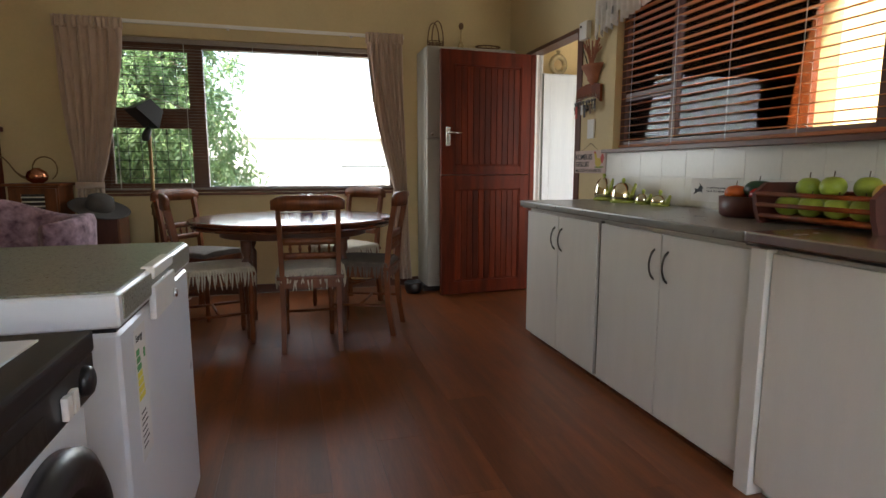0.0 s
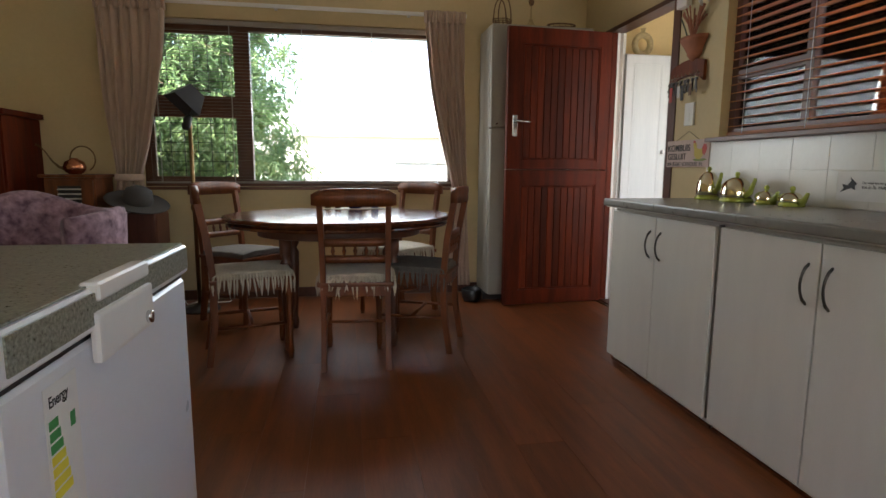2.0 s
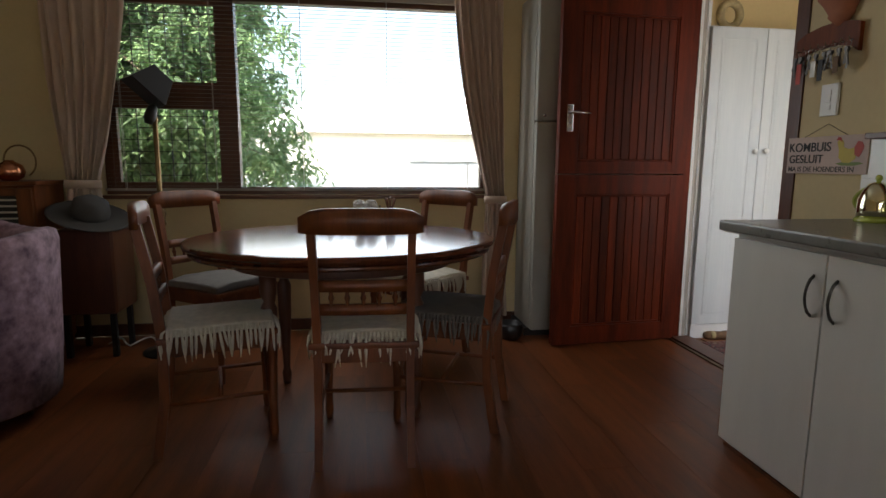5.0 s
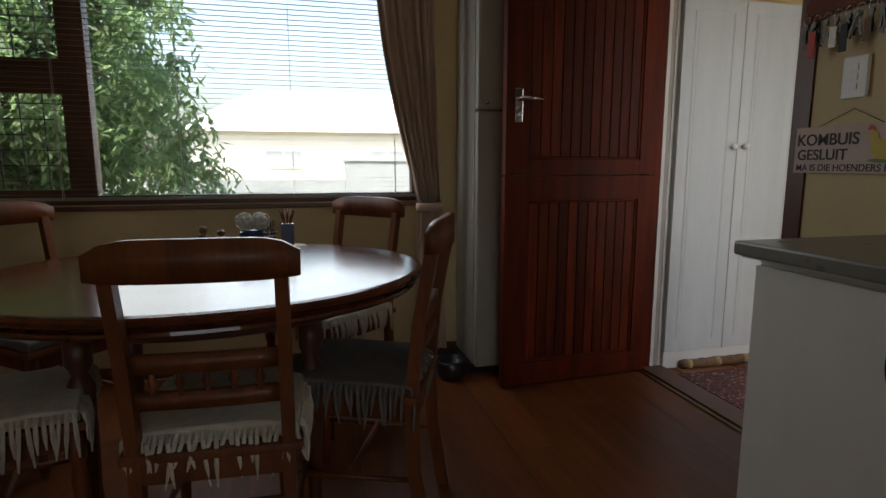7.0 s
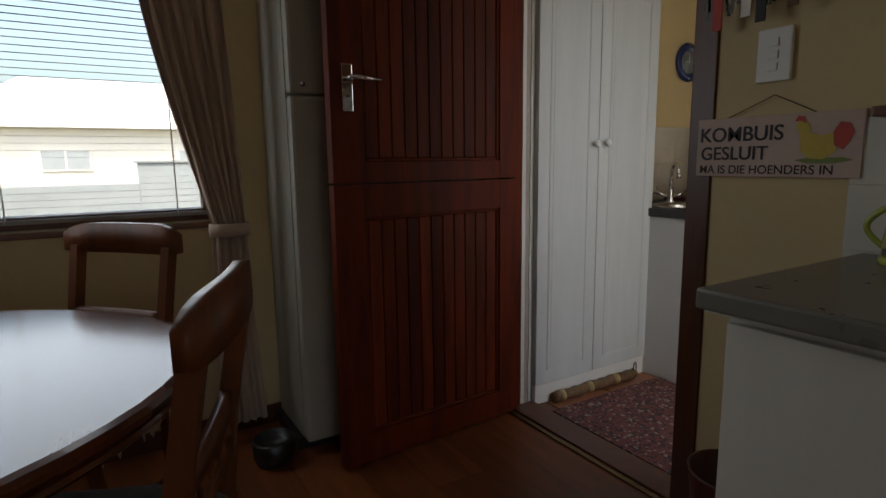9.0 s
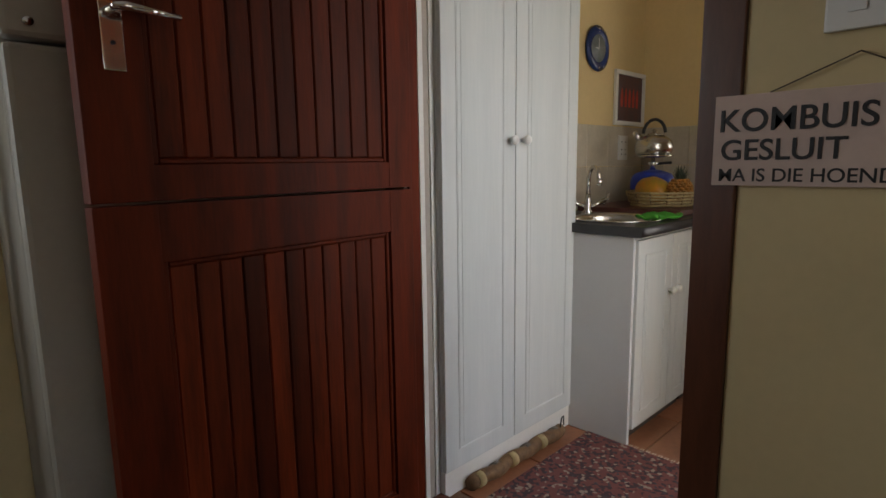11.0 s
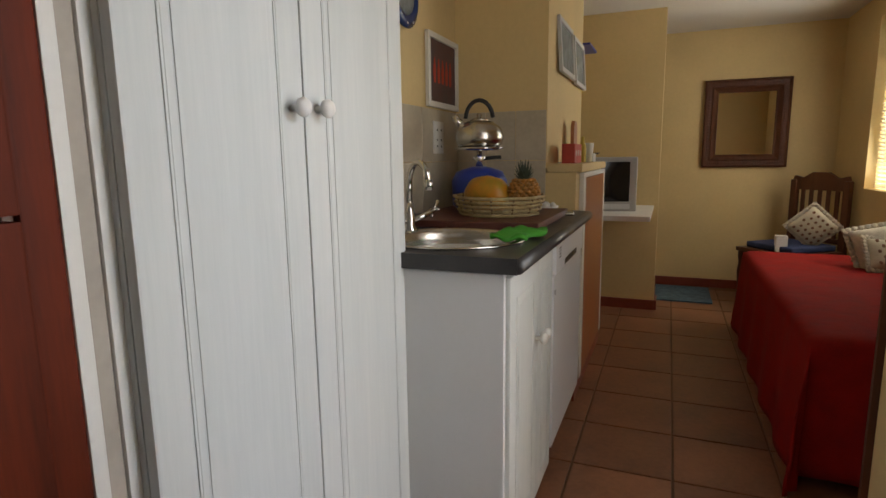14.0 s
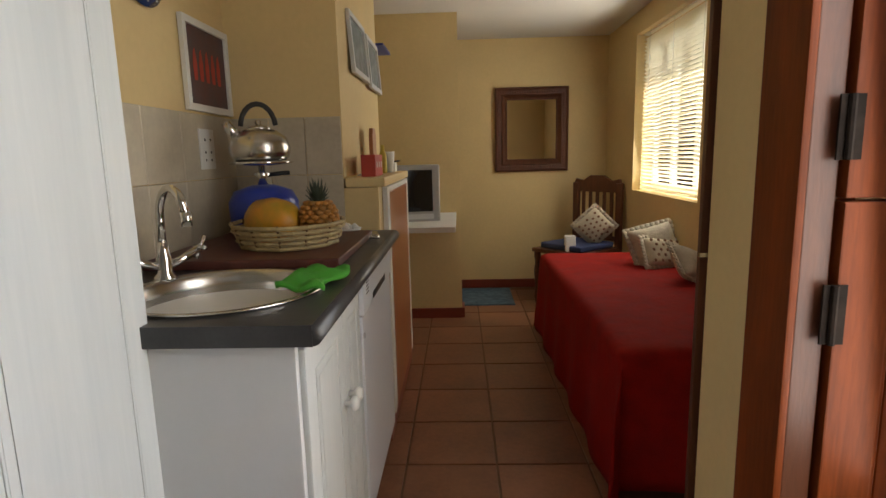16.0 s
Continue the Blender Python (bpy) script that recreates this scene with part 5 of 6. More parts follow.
soft("foot", lathe([(0.02, 0), (0.02, 0.03)], 12, at=(-0.4, 0.3, 0)), BLACKPLASTIC, fz)
est = thing("energy_label", (-0.3695, 1.03, 0.595), "white energy rating sticker with coloured bars, edges curling", "sticker")
est.scale = (1, 1.0, 1.2)
part("paper", box(0, 0.0008, -0.045, 0.045, -0.125, 0.125), SKIN_W, est)
words("lettering", "Energy", pose(0.001, -0.034, 0.100, 90, 0, 90), 0.019, INK, est, 0.0003)
for i in range(7):
    part("rating_bar", box(0.0009, 0.0014, -0.038, -0.014 + i * 0.004, 0.075 - i * 0.014, 0.086 - i * 0.014), (GREENST, GREENST, GREENST, YELLOWST, YELLOWST, YELLOWST, YELLOWST)[i], est)
for i in range(7):
    part("print_line", box(0.0009, 0.0012, -0.034, 0.004 + 0.006 * (i % 3), -0.036 - i * 0.011, -0.033 - i * 0.011), INK, est)
part("letter_box", box(0.0009, 0.0014, 0.018, 0.032, 0.060, 0.078), GREENST, est)
wm = thing("washing_machine", (-0.664, 0.385, 0), "white front-loading washing machine with a black top rim and controls", "washing machine")
part("body", box(-0.29, 0.30, -0.295, 0.285, 0.02, 0.80, 0.012, seg=3), APPLIANCE, wm)
part("top_rim", box(-0.31, 0.318, -0.305, 0.295, 0.801, 0.834, 0.006), BLACKPLASTIC, wm, "black top rim")
part("top_panel", box(-0.26, 0.262, -0.255, 0.247, 0.8345, 0.838, 0.003), GREYPANEL, wm, "pale grey inset top")
cp = part("control_panel", box(0.301, 0.316, -0.30, 0.29, 0.735, 0.80, 0.004), BLACKPLASTIC, wm)
part("label_strip", box(0.3165, 0.318, -0.28, 0.10, 0.742, 0.778, 0.001), DARKMETAL, cp, "brownish label strip")
for y in (0.16, 0.185):
    part("switch", box(0.3165, 0.326, y - 0.009, y + 0.009, 0.745, 0.778, 0.003), WHITEPLASTIC, cp)
soft("knob", turned(lathe([(0.024, 0), (0.022, 0.009), (0.016, 0.012)], 20), pose(0.316, 0.245, 0.768, 0, 90)), BLACKPLASTIC, cp)
dr = soft("door_ring", turned(lathe([(0.175, 0), (0.175, 0.02), (0.15, 0.034), (0.12, 0.03), (0.115, 0.012)], 44), pose(0.30, 0.12, 0.53, 0, 90)), BLACKPLASTIC, wm, "black round porthole ring")
soft("door_glass", turned(lathe([(0.112, 0.0), (0.10, 0.02), (0.06, 0.036), (0.001, 0.04)], 36), pose(0.303, 0.12, 0.53, 0, 90)), DARKGLASSY, dr)

# ---- the limed cupboard and sink side ----
pc = thing("limed_cupboard", (2.482, 4.435, 0), "tall white limed wooden double-door cupboard", "cupboard")
part("carcass", box(-0.374, 0.375, -0.165, 0.113, 0.09, 1.90, 0.003), LIMED, pc)
part("plinth", box(-0.372, 0.373, -0.178, 0.11, 0, 0.0895), WHITEPAINT, pc)


def raised_door(parent, x0, x1, z0, z1, y, material, knob=None, m=0.055):
    d = part("door", box(x0, x1, y - 0.018, y, z0, z1, 0.004), material, parent)
    fr = bmesh.new()
    for a in (m + 0.008,):
        w = 0.006
        box(x0 + a, x0 + a + w, y - 0.0193, y - 0.0182, z0 + a, z1 - a, 0.0015, seg=1, bm=fr)
        box(x1 - a - w, x1 - a, y - 0.0193, y - 0.0182, z0 + a, z1 - a, 0.0015, seg=1, bm=fr)
        box(x0 + a + w, x1 - a - w, y - 0.0193, y - 0.0182, z0 + a, z0 + a + w, 0.0015, seg=1, bm=fr)
        box(x0 + a + w, x1 - a - w, y - 0.0193, y - 0.0182, z1 - a - w, z1 - a, 0.0015, seg=1, bm=fr)
    tagged(part("bead", fr, material, d), kind="stuff")
    part("panel", box(x0 + m + 0.03, x1 - m - 0.03, y - 0.0196, y - 0.0182, z0 + m + 0.03, z1 - m - 0.03, 0.001), material, d)
    if knob:
        soft("knob", turned(lathe([(0.006, 0), (0.006, 0.012), (0.015, 0.018), (0.017, 0.026), (0.012, 0.033), (0.002, 0.035)], 20), pose(knob[0], y - 0.018, knob[1], 90)), WHITEPLASTIC, d, "white round knob")
    return d


raised_door(pc, -0.374, -0.017, 0.092, 1.89, -0.167, LIMED, (-0.050, 1.173))
raised_door(pc, -0.013, 0.375, 0.092, 1.89, -0.167, LIMED, (0.022, 1.176))
ds = thing("draught_stopper", (2.47, 4.225, 0.0), "patterned stuffed draught stopper lying along the cupboard", "draught stopper")
b = tube([(-0.27 + 0.54 * i / 24, 0.008 * math.sin(i * 0.8), 0.027) for i in range(25)], [0.024 + 0.001 * math.sin(i * 1.3) for i in range(25)], 12)
soft("roll", b, WICKERDARK, ds)
for i in range(6):
    soft("band", tube([(-0.24 + i * 0.09, 0.0, 0.027), (-0.215 + i * 0.09, 0.0, 0.027)], 0.0258, 14), (WICKER, GREYPAD)[i % 2], ds)
soft("loop", tube([(0.25, -0.01, 0.045), (0.255, -0.012, 0.085), (0.268, -0.012, 0.09), (0.275, -0.01, 0.05)], 0.003, 6), BLACKMETAL, ds)

su = thing("sink_cabinet", (2.845, 4.295, 0), "white cabinet with a panelled door under the dark sink top", "cabinet")
part("side_panel", box(0.0, 0.018, -0.30, 0.252, 0.0, 0.818, 0.002), GREYPANEL, su, "plain pale grey side panel")
part("carcass", box(0.0185, 0.54, -0.29, 0.262, 0.07, 0.817), WHITEPAINT, su)
part("plinth", box(0.0185, 0.54, -0.27, 0.26, 0, 0.069), DARKTOP, su)
raised_door(su, 0.022, 0.325, 0.06, 0.805, -0.292, LIMED, (0.300, 0.575), 0.05)
raised_door(su, 0.329, 0.536, 0.06, 0.805, -0.292, LIMED, (0.352, 0.575), 0.045)
dwp = thing("dishwasher", (3.40, 4.295, 0), "white built-under dishwasher with a low control strip", "dishwasher")
part("body", box(0.004, 0.596, -0.285, 0.262, 0.08, 0.816, 0.004), APPLIANCE, dwp)
part("door", box(0.006, 0.592, -0.312, -0.286, 0.10, 0.70, 0.006), APPLIANCE, dwp)
pnl = part("control_panel", box(0.006, 0.592, -0.318, -0.286, 0.705, 0.808, 0.008), APPLIANCE, dwp)
part("grip", box(0.16, 0.42, -0.3195, -0.3185, 0.715, 0.735), BLACKPLASTIC, pnl)
for i in range(4):
    part("print_line", box(0.05, 0.09, -0.3192, -0.3184, 0.755 + i * 0.01, 0.758 + i * 0.01), INK, pnl)
part("plinth", box(0.01, 0.58, -0.27, 0.25, 0, 0.079), BLACKPLASTIC, dwp)
dt = thing("sink_worktop", (2.83, 4.285, 0), "dark grey speckled sink worktop with a rounded edge", "worktop")
b = bmesh.new()
sx, sy, R = 0.26, -0.07, 0.193
n = 40
x0, x1, y0, y1, zt, zb = 0.0, 1.188, -0.325, 0.264, 0.86, 0.822
ring_t = [b.verts.new((sx + R * math.cos(2 * math.pi * i / n), sy + R * math.sin(2 * math.pi * i / n), zt)) for i in range(n)]
ring_b = [b.verts.new((v.co.x, v.co.y, zb)) for v in ring_t]
out_t = []
for i in range(n):
    c, s_ = math.cos(2 * math.pi * i / n), math.sin(2 * math.pi * i / n)
    k = min([(x1 - sx) / c if c > 1e-6 else 9, (x0 - sx) / c if c < -1e-6 else 9, (y1 - sy) / s_ if s_ > 1e-6 else 9, (y0 - sy) / s_ if s_ < -1e-6 else 9])
    out_t.append([sx + c * k, sy + s_ * k])
for cx_, cy_ in ((x0, y0), (x1, y0), (x1, y1), (x0, y1)):
    j = min(range(n), key=lambda q: (out_t[q][0] - cx_) ** 2 + (out_t[q][1] - cy_) ** 2)
    out_t[j] = [cx_, cy_]
ot = [b.verts.new((x, y, zt)) for x, y in out_t]
om = [b.verts.new((x, y, zb)) for x, y in out_t]
for i in range(n):
    j = (i + 1) % n
    b.faces.new((ring_t[i], ring_t[j], ot[j], ot[i]))
    b.faces.new((ot[i], ot[j], om[j], om[i]))
    b.faces.new((om[i], om[j], ring_b[j], ring_b[i]))
    b.faces.new((ring_b[i], ring_b[j], ring_t[j], ring_t[i]))
part("top", b, DARKTOP, dt)
soft("front_roll", tube([(0.001, -0.325, 0.8415), (1.187, -0.325, 0.8415)], 0.0185, 14), DARKTOP, dt)
bs = thing("round_sink", (2.83 + sx, 4.285 + sy, 0.86), "round brushed stainless steel sink bowl", "sink")
soft("bowl", lathe([(0.212, 0.002), (0.214, 0.006), (0.200, 0.006), (0.19, 0.0), (0.186, -0.03), (0.18, -0.13), (0.15, -0.155), (0.03, -0.16)], 48, cap=False), STEEL, bs)
soft("drain", lathe([(0.035, -0.162), (0.035, -0.156), (0.02, -0.157)], 24), CHROME, bs)
tp = thing("mixer_tap", (3.20, 4.40, 0.86), "chrome mixer tap with a swan neck and two cross handles", "tap", rz=232)
soft("body", lathe([(0.026, 0), (0.026, 0.008), (0.016, 0.02), (0.018, 0.05), (0.014, 0.065), (0.012, 0.09)], 20), CHROME, tp)
soft("spout", tube([(0, 0, 0.08), (0, 0, 0.14)] + [(0.065 - 0.065 * math.cos(a), 0.0, 0.14 + 0.075 * math.sin(a)) for a in [radians(k) for k in range(15, 150, 15)]] + [(0.128, 0, 0.16)], 0.0095, 12), CHROME, tp)
soft("nozzle", lathe([(0.012, 0), (0.013, 0.03)], 14, at=(0.129, 0, 0.135)), CHROME, tp)
for s in (-1, 1):
    h = soft("handle", tube([(0, 0, 0.03), (0.0, s * 0.045, 0.045), (0.0, s * 0.082, 0.062)], [0.009, 0.009, 0.011], 10), CHROME, tp)
    c = bmesh.new()
    for a in (0, 90):
        tube([(-0.026 * math.cos(radians(a)), s * 0.088 - 0.026 * math.sin(radians(a)) * 0.5, 0.066 - 0.026 * math.sin(radians(a))), (0.026 * math.cos(radians(a)), s * 0.088 + 0.026 * math.sin(radians(a)) * 0.5, 0.066 + 0.026 * math.sin(radians(a)))], [0.0055, 0.0055], 8, c)
    soft("cross", c, CHROME, h)
gc = thing("green_cloth", (3.12, 4.03, 0.862), "folded bright green cleaning cloth at the sink edge", "cloth")
gc.scale = (0.85, 0.85, 1)
b = bmesh.new()
rows = []
for i in range(15):
    rows.append([b.verts.new((-0.12 + 0.24 * i / 14 + 0.02 * j / 9, -0.055 + 0.12 * j / 9 + 0.02 * math.sin(i * 0.4), 0.010 + 0.008 * math.sin(i * 0.9) * math.sin(j * 0.8) + 0.006 * math.sin(i * 0.5 + j))) for j in range(10)])
for p, q in zip(rows, rows[1:]):
    for j in range(9):
        b.faces.new((p[j], p[j + 1], q[j + 1], q[j]))
o = soft("cloth", b, GREENCLOTH, gc)
o.modifiers.new("thick", "SOLIDIFY").thickness = 0.009
cbd = thing("chopping_board", (3.57, 4.255, 0.861), "large dark red-brown wooden board under the fruit basket", "chopping board")
part("board", box(-0.27, 0.27, -0.24, 0.26, 0, 0.024, 0.006), BOARDRED, cbd)
basket("fruit_basket", (3.56, 4.215, 0.886), 0.175, 0.16, 0.07, "oval pale woven fruit basket on the wooden board", WICKER, True, rz=20)
pp = thing("papaya", (3.55, 4.255, 0.953), "large yellow-orange papaya with green patches", "papaya", rz=60)
pp.scale = (0.86, 0.86, 0.86)
soft("fruit", turned(lathe([(0.0005, -0.11), (0.04, -0.10), (0.07, -0.06), (0.082, 0), (0.074, 0.06), (0.045, 0.10), (0.0005, 0.115)], 24), pose(0, 0, 0, 0, 90)), PAPAYA, pp)
pa = thing("pineapple", (3.54, 4.12, 0.912), "ripe pineapple with a dark leafy crown", "pineapple")
pa.scale = (0.88, 0.88, 0.88)
b = bmesh.new()
for r in range(8):
    for k in range(12):
        z = 0.008 + r * 0.014
        rad = 0.056 * math.sin(math.pi * (0.16 + 0.70 * r / 7)) ** 0.5
        a = 2 * math.pi * (k + 0.5 * (r % 2)) / 12
        ball((rad * math.cos(a), rad * math.sin(a), z), (0.013, 0.013, 0.0095), b, 7, 5)
ball((0, 0, 0.055), (0.055, 0.055, 0.062), b, 14, 8)
soft("skin", b, PINE, pa)
b, rnd = bmesh.new(), random.Random(2)
for k in range(34):
    a, t_ = k * 2.4, k / 34
    ln = 0.03 + 0.05 * t_
    d = Vector((math.cos(a) * (1.1 - t_), math.sin(a) * (1.1 - t_), 0.5 + t_)).normalized()
    p0 = Vector((0.008 * math.cos(a), 0.008 * math.sin(a), 0.11))
    sd_ = d.cross(Vector((0, 0, 1))).normalized() * 0.006
    tip = p0 + d * ln
    mid = p0 + d * ln * 0.5
    v = [b.verts.new(p) for p in (p0 - sd_, p0 + sd_, mid + sd_ * 0.8 + Vector((0, 0, -0.003)), tip, mid - sd_ * 0.8 + Vector((0, 0, -0.003)))]
    b.faces.new(v)
o = part("crown", b, PINELEAF, pa)
o.modifiers.new("thick", "SOLIDIFY").thickness = 0.002
gy = thing("gas_cylinder", (3.76, 4.355, 0.887), "small blue camping gas cylinder with a steel burner", "gas stove")
gy.scale = (0.92, 0.92, 1.0)
soft("cylinder", lathe([(0.10, 0), (0.118, 0.015), (0.12, 0.11), (0.10, 0.145), (0.04, 0.163), (0.02, 0.165)], 30), SKY_BLUE, gy)
soft("valve", lathe([(0.018, 0.165), (0.012, 0.185), (0.03, 0.20), (0.012, 0.205), (0.012, 0.225)], 18), CHROME, gy)
soft("trivet", lathe([(0.04, 0.225), (0.108, 0.232), (0.11, 0.238), (0.09, 0.24)], 30), CHROME, gy)
soft("regulator", tube([(0.01, -0.01, 0.195), (0.05, -0.06, 0.20), (0.06, -0.08, 0.20)], 0.007, 8), BLACKMETAL, gy)
part("paper_label", turned(box(-0.028, 0.028, -0.001, 0.001, -0.03, 0.03), pose(-0.01, -0.103, 0.085, 0, 0, 8)), SKIN_W, gy)
kt = thing("kettle", (3.76, 4.355, 1.128), "brushed steel whistling kettle with a black arched handle", "kettle", rz=109)
kt.scale = (0.9, 0.9, 0.9)
soft("body", lathe([(0.085, 0), (0.10, 0.012), (0.108, 0.045), (0.095, 0.082), (0.06, 0.108), (0.045, 0.112)], 36), STEEL, kt)
soft("lid", lathe([(0.046, 0.112), (0.03, 0.122), (0.008, 0.126), (0.012, 0.14), (0.004, 0.145)], 24), STEEL, kt)
soft("spout", tube([(0.07, 0, 0.085), (0.098, 0, 0.115), (0.108, 0, 0.135)], [0.022, 0.018, 0.016], 14), CHROME, kt)
soft("handle", tube([(0.06 * math.cos(a), 0, 0.115 + 0.085 * math.sin(a)) for a in [radians(k) for k in range(5, 180, 14)]], 0.0095, 10), BLACKPLASTIC, kt)
gb = thing("garlic_bowl", (3.86, 4.10, 0.861), "small pale bowl of garlic bulbs", "bowl")
soft("bowl", lathe([(0.02, 0), (0.035, 0.015), (0.045, 0.03), (0.041, 0.03), (0.02, 0.006)], 22), WHITEPLASTIC, gb)
for i, (x, y) in enumerate(((0, 0), (0.02, 0.012), (-0.02, 0.008), (0.004, -0.02))):
    soft("bulb", lathe([(0.004, 0), (0.015, 0.008), (0.013, 0.018), (0.003, 0.028)], 14, at=(x, y, 0.018)), LACE, gb)
tn = thing("steel_tin", (3.84, 4.025, 0.861), "flat open steel tin near the worktop edge", "tin", rz=12)
b = box(-0.06, 0.06, -0.03, 0.03, 0, 0.012, 0.004)
part("tray", b, STEEL, tn)
part("lip", box(-0.05, 0.05, -0.022, 0.022, 0.0125, 0.014, 0.0005), CHROME, tn)


def picture(name, at, w, h, label, print_mat, rz=0, frame_mat=None, m=0.022, lean=0, figures=0):
    p = thing(name, at, label, "picture")
    p.matrix_world = pose(*at, 0, 0, rz) @ pose(0, 0, 0, lean)
    b = box(-w / 2, w / 2, -0.016, 0, h / 2 - m, h / 2, 0.002)
    box(-w / 2, w / 2, -0.016, 0, -h / 2, -h / 2 + m, 0.002, bm=b)
    box(-w / 2, -w / 2 + m, -0.0155, -0.0005, -h / 2 + m, h / 2 - m, 0.001, bm=b)
    box(w / 2 - m, w / 2, -0.0155, -0.0005, -h / 2 + m, h / 2 - m, 0.001, bm=b)
    part("frame", b, frame_mat or WHITEPAINT, p)
    part("print", box(-w / 2 + m, w / 2 - m, -0.006, -0.003, -h / 2 + m, h / 2 - m), print_mat, p)
    for i in range(figures):
        x = -w * 0.26 + i * w * 0.13
        part("painted_shape", outline([(x - 0.010, -0.045), (x - 0.014, 0.0), (x - 0.006, 0.045), (x + 0.004, 0.055), (x + 0.013, 0.01), (x + 0.010, -0.045)], 0.0008, "y", -0.0072), REDPAINT, p)
    return p


picture("framed_picture", (3.845, 4.548, 1.432), 0.33, 0.285, "white-framed picture of plain red shapes on dark ground", PHOTORED, figures=5)
picture("framed_picture", (4.38, 4.134, 1.58), 0.36, 0.24, "small silver-framed grey landscape picture", GREYCARD, frame_mat=GREYPANEL, lean=-4)
picture("framed_picture", (4.78, 4.134, 1.57), 0.34, 0.24, "small silver-framed grey-green landscape picture", GREYCARD, frame_mat=GREYPANEL, lean=-4)
so = thing("wall_socket", (3.785, 4.546, 1.17), "white upright double wall socket", "socket")
part("plate", box(-0.05, 0.05, -0.01, 0.003, -0.065, 0.065, 0.004), WHITEPLASTIC, so)
for x in (-0.02, 0.02):
    for z in (0.03, -0.01, -0.035):
        soft("hole", turned(lathe([(0.0045, 0), (0.0045, 0.001)], 8), pose(x, -0.010, z, 90)), INK, so)
ck = thing("wall_clock", (3.49, 4.545, 1.65), "round dark blue glazed plate clock", "clock")
soft("rim", turned(lathe([(0.105, 0), (0.11, 0.01), (0.085, 0.02), (0.07, 0.012)], 36), pose(0, 0, 0, 90)), NAVY, ck)
soft("face", turned(lathe([(0.066, 0), (0.066, 0.0132)], 30), pose(0, 0, 0, 90)), GREYCARD, ck)
words("lettering", "6", pose(-0.006, -0.0175, -0.096, 90), 0.02, SKIN_W, ck, 0.0004)
words("lettering", "5", pose(0.04, -0.0175, -0.087, 90), 0.02, SKIN_W, ck, 0.0004)
words("lettering", "12", pose(-0.012, -0.0175, 0.08, 90), 0.02, SKIN_W, ck, 0.0004)
part("clock_hand", box(-0.002, 0.002, -0.0155, -0.0145, 0, 0.05), SKIN_W, ck)
part("clock_hand", box(-0.03, 0.002, -0.0155, -0.0145, -0.002, 0.002), SKIN_W, ck)
# tiles behind the sink
s1 = tagged(thing("splashback", (0, 4.5465, 0), "mottled beige wall tiles behind the sink", "tiles"), kind="structure")
t1 = part("tile", box(0.001, 0.209, -0.0035, 0.0035, 0.001, 0.209, 0.0015, seg=1), TILESTONE, s1)
t1.location = (2.79, 0, 0.862)
for i in range(6):
    for j in range(2):
        if i + j:
            shared("tile", t1.data, s1, (2.79 + i * 0.21 - (0.012 if i == 5 else 0), 0, 0.862 + j * 0.21))
s2 = tagged(thing("splashback", (4.016, 0, 0), "mottled beige wall tiles on the breast side", "tiles"), kind="structure")
t2 = part("tile", box(-0.0035, 0.0035, 0.001, 0.132, 0.001, 0.209, 0.0015, seg=1), TILESTONE, s2)
t2.location = (0, 4.142, 0.862)
for i in range(3):
    for j in range(2):
        if i + j:
            shared("tile", t2.data, s2, (0, 4.142 + i * 0.1335, 0.862 + j * 0.21))

# ---- ledge cupboard, shelf and television ----
lc = thing("ledge_cupboard", (4.49, 4.03, 0), "cream built-in low cupboard with an orange wood panel door", "cupboard")
part("carcass", box(-0.462, 0.46, -0.015, 0.52, 0.0, 1.02, 0.003), CREAM2, lc)
part("ledge_top", box(-0.467, 0.465, -0.04, 0.109, 1.021, 1.056, 0.008), CREAM2, lc)
part("skirting", box(-0.463, 0.461, -0.028, -0.016, 0, 0.07, 0.002), REDSKIRT, lc, "red painted skirting")
dd = part("door", box(-0.30, 0.41, -0.034, -0.016, 0.075, 0.99, 0.003), STRAP, lc, "orange wood panel")
fr = box(-0.37, -0.305, -0.036, -0.016, 0.072, 1.015, 0.003)
box(0.415, 0.458, -0.036, -0.016, 0.072, 1.015, 0.003, bm=fr)
box(-0.305, 0.415, -0.036, -0.016, 0.993, 1.015, 0.002, bm=fr)
part("door_frame", fr, WHITEPAINT, lc)
rb = thing("red_tin", (4.22, 4.065, 1.056), "small dark red patterned tin on the ledge", "tin")
part("tin", box(-0.10, 0.10, -0.028, 0.028, 0, 0.085, 0.003), REDPAINT, rb)
for x in (-0.06, 0, 0.06):
    soft("rosette", turned(lathe([(0.014, 0), (0.012, 0.002)], 12), pose(x, -0.028, 0.045, 90)), PINKCARD, rb)
wbd = thing("bread_board", (4.46, 4.118, 1.056), "upright orange wooden board leaning on the wall", "chopping board")
part("board", outline([(-0.05, 0), (-0.05, 0.17), (-0.03, 0.20), (0.03, 0.20), (0.05, 0.17), (0.05, 0)], 0.016, "y", -0.03), STRAP, wbd)
for x, y, r, h, mt, lab in ((4.58, 4.07, 0.018, 0.13, YELLOW, "slim yellow sauce bottle on the ledge"), (4.64, 4.08, 0.022, 0.09, GREENPAINT, "short green bottle on the ledge"), (4.70, 4.06, 0.028, 0.10, WHITEPLASTIC, "pale patterned mug on the ledge")):
    bo = thing("bottle" if h != 0.10 else "mug", (x, y, 1.056), lab, "bottle" if h != 0.10 else "mug")
    soft("body", lathe([(r * 0.9, 0), (r, 0.006), (r, h * 0.65), (r * 0.5, h * 0.8), (r * 0.45, h)] if h != 0.10 else [(r * 0.8, 0), (r, h * 0.5), (r * 1.15, h)], 18), mt, bo)
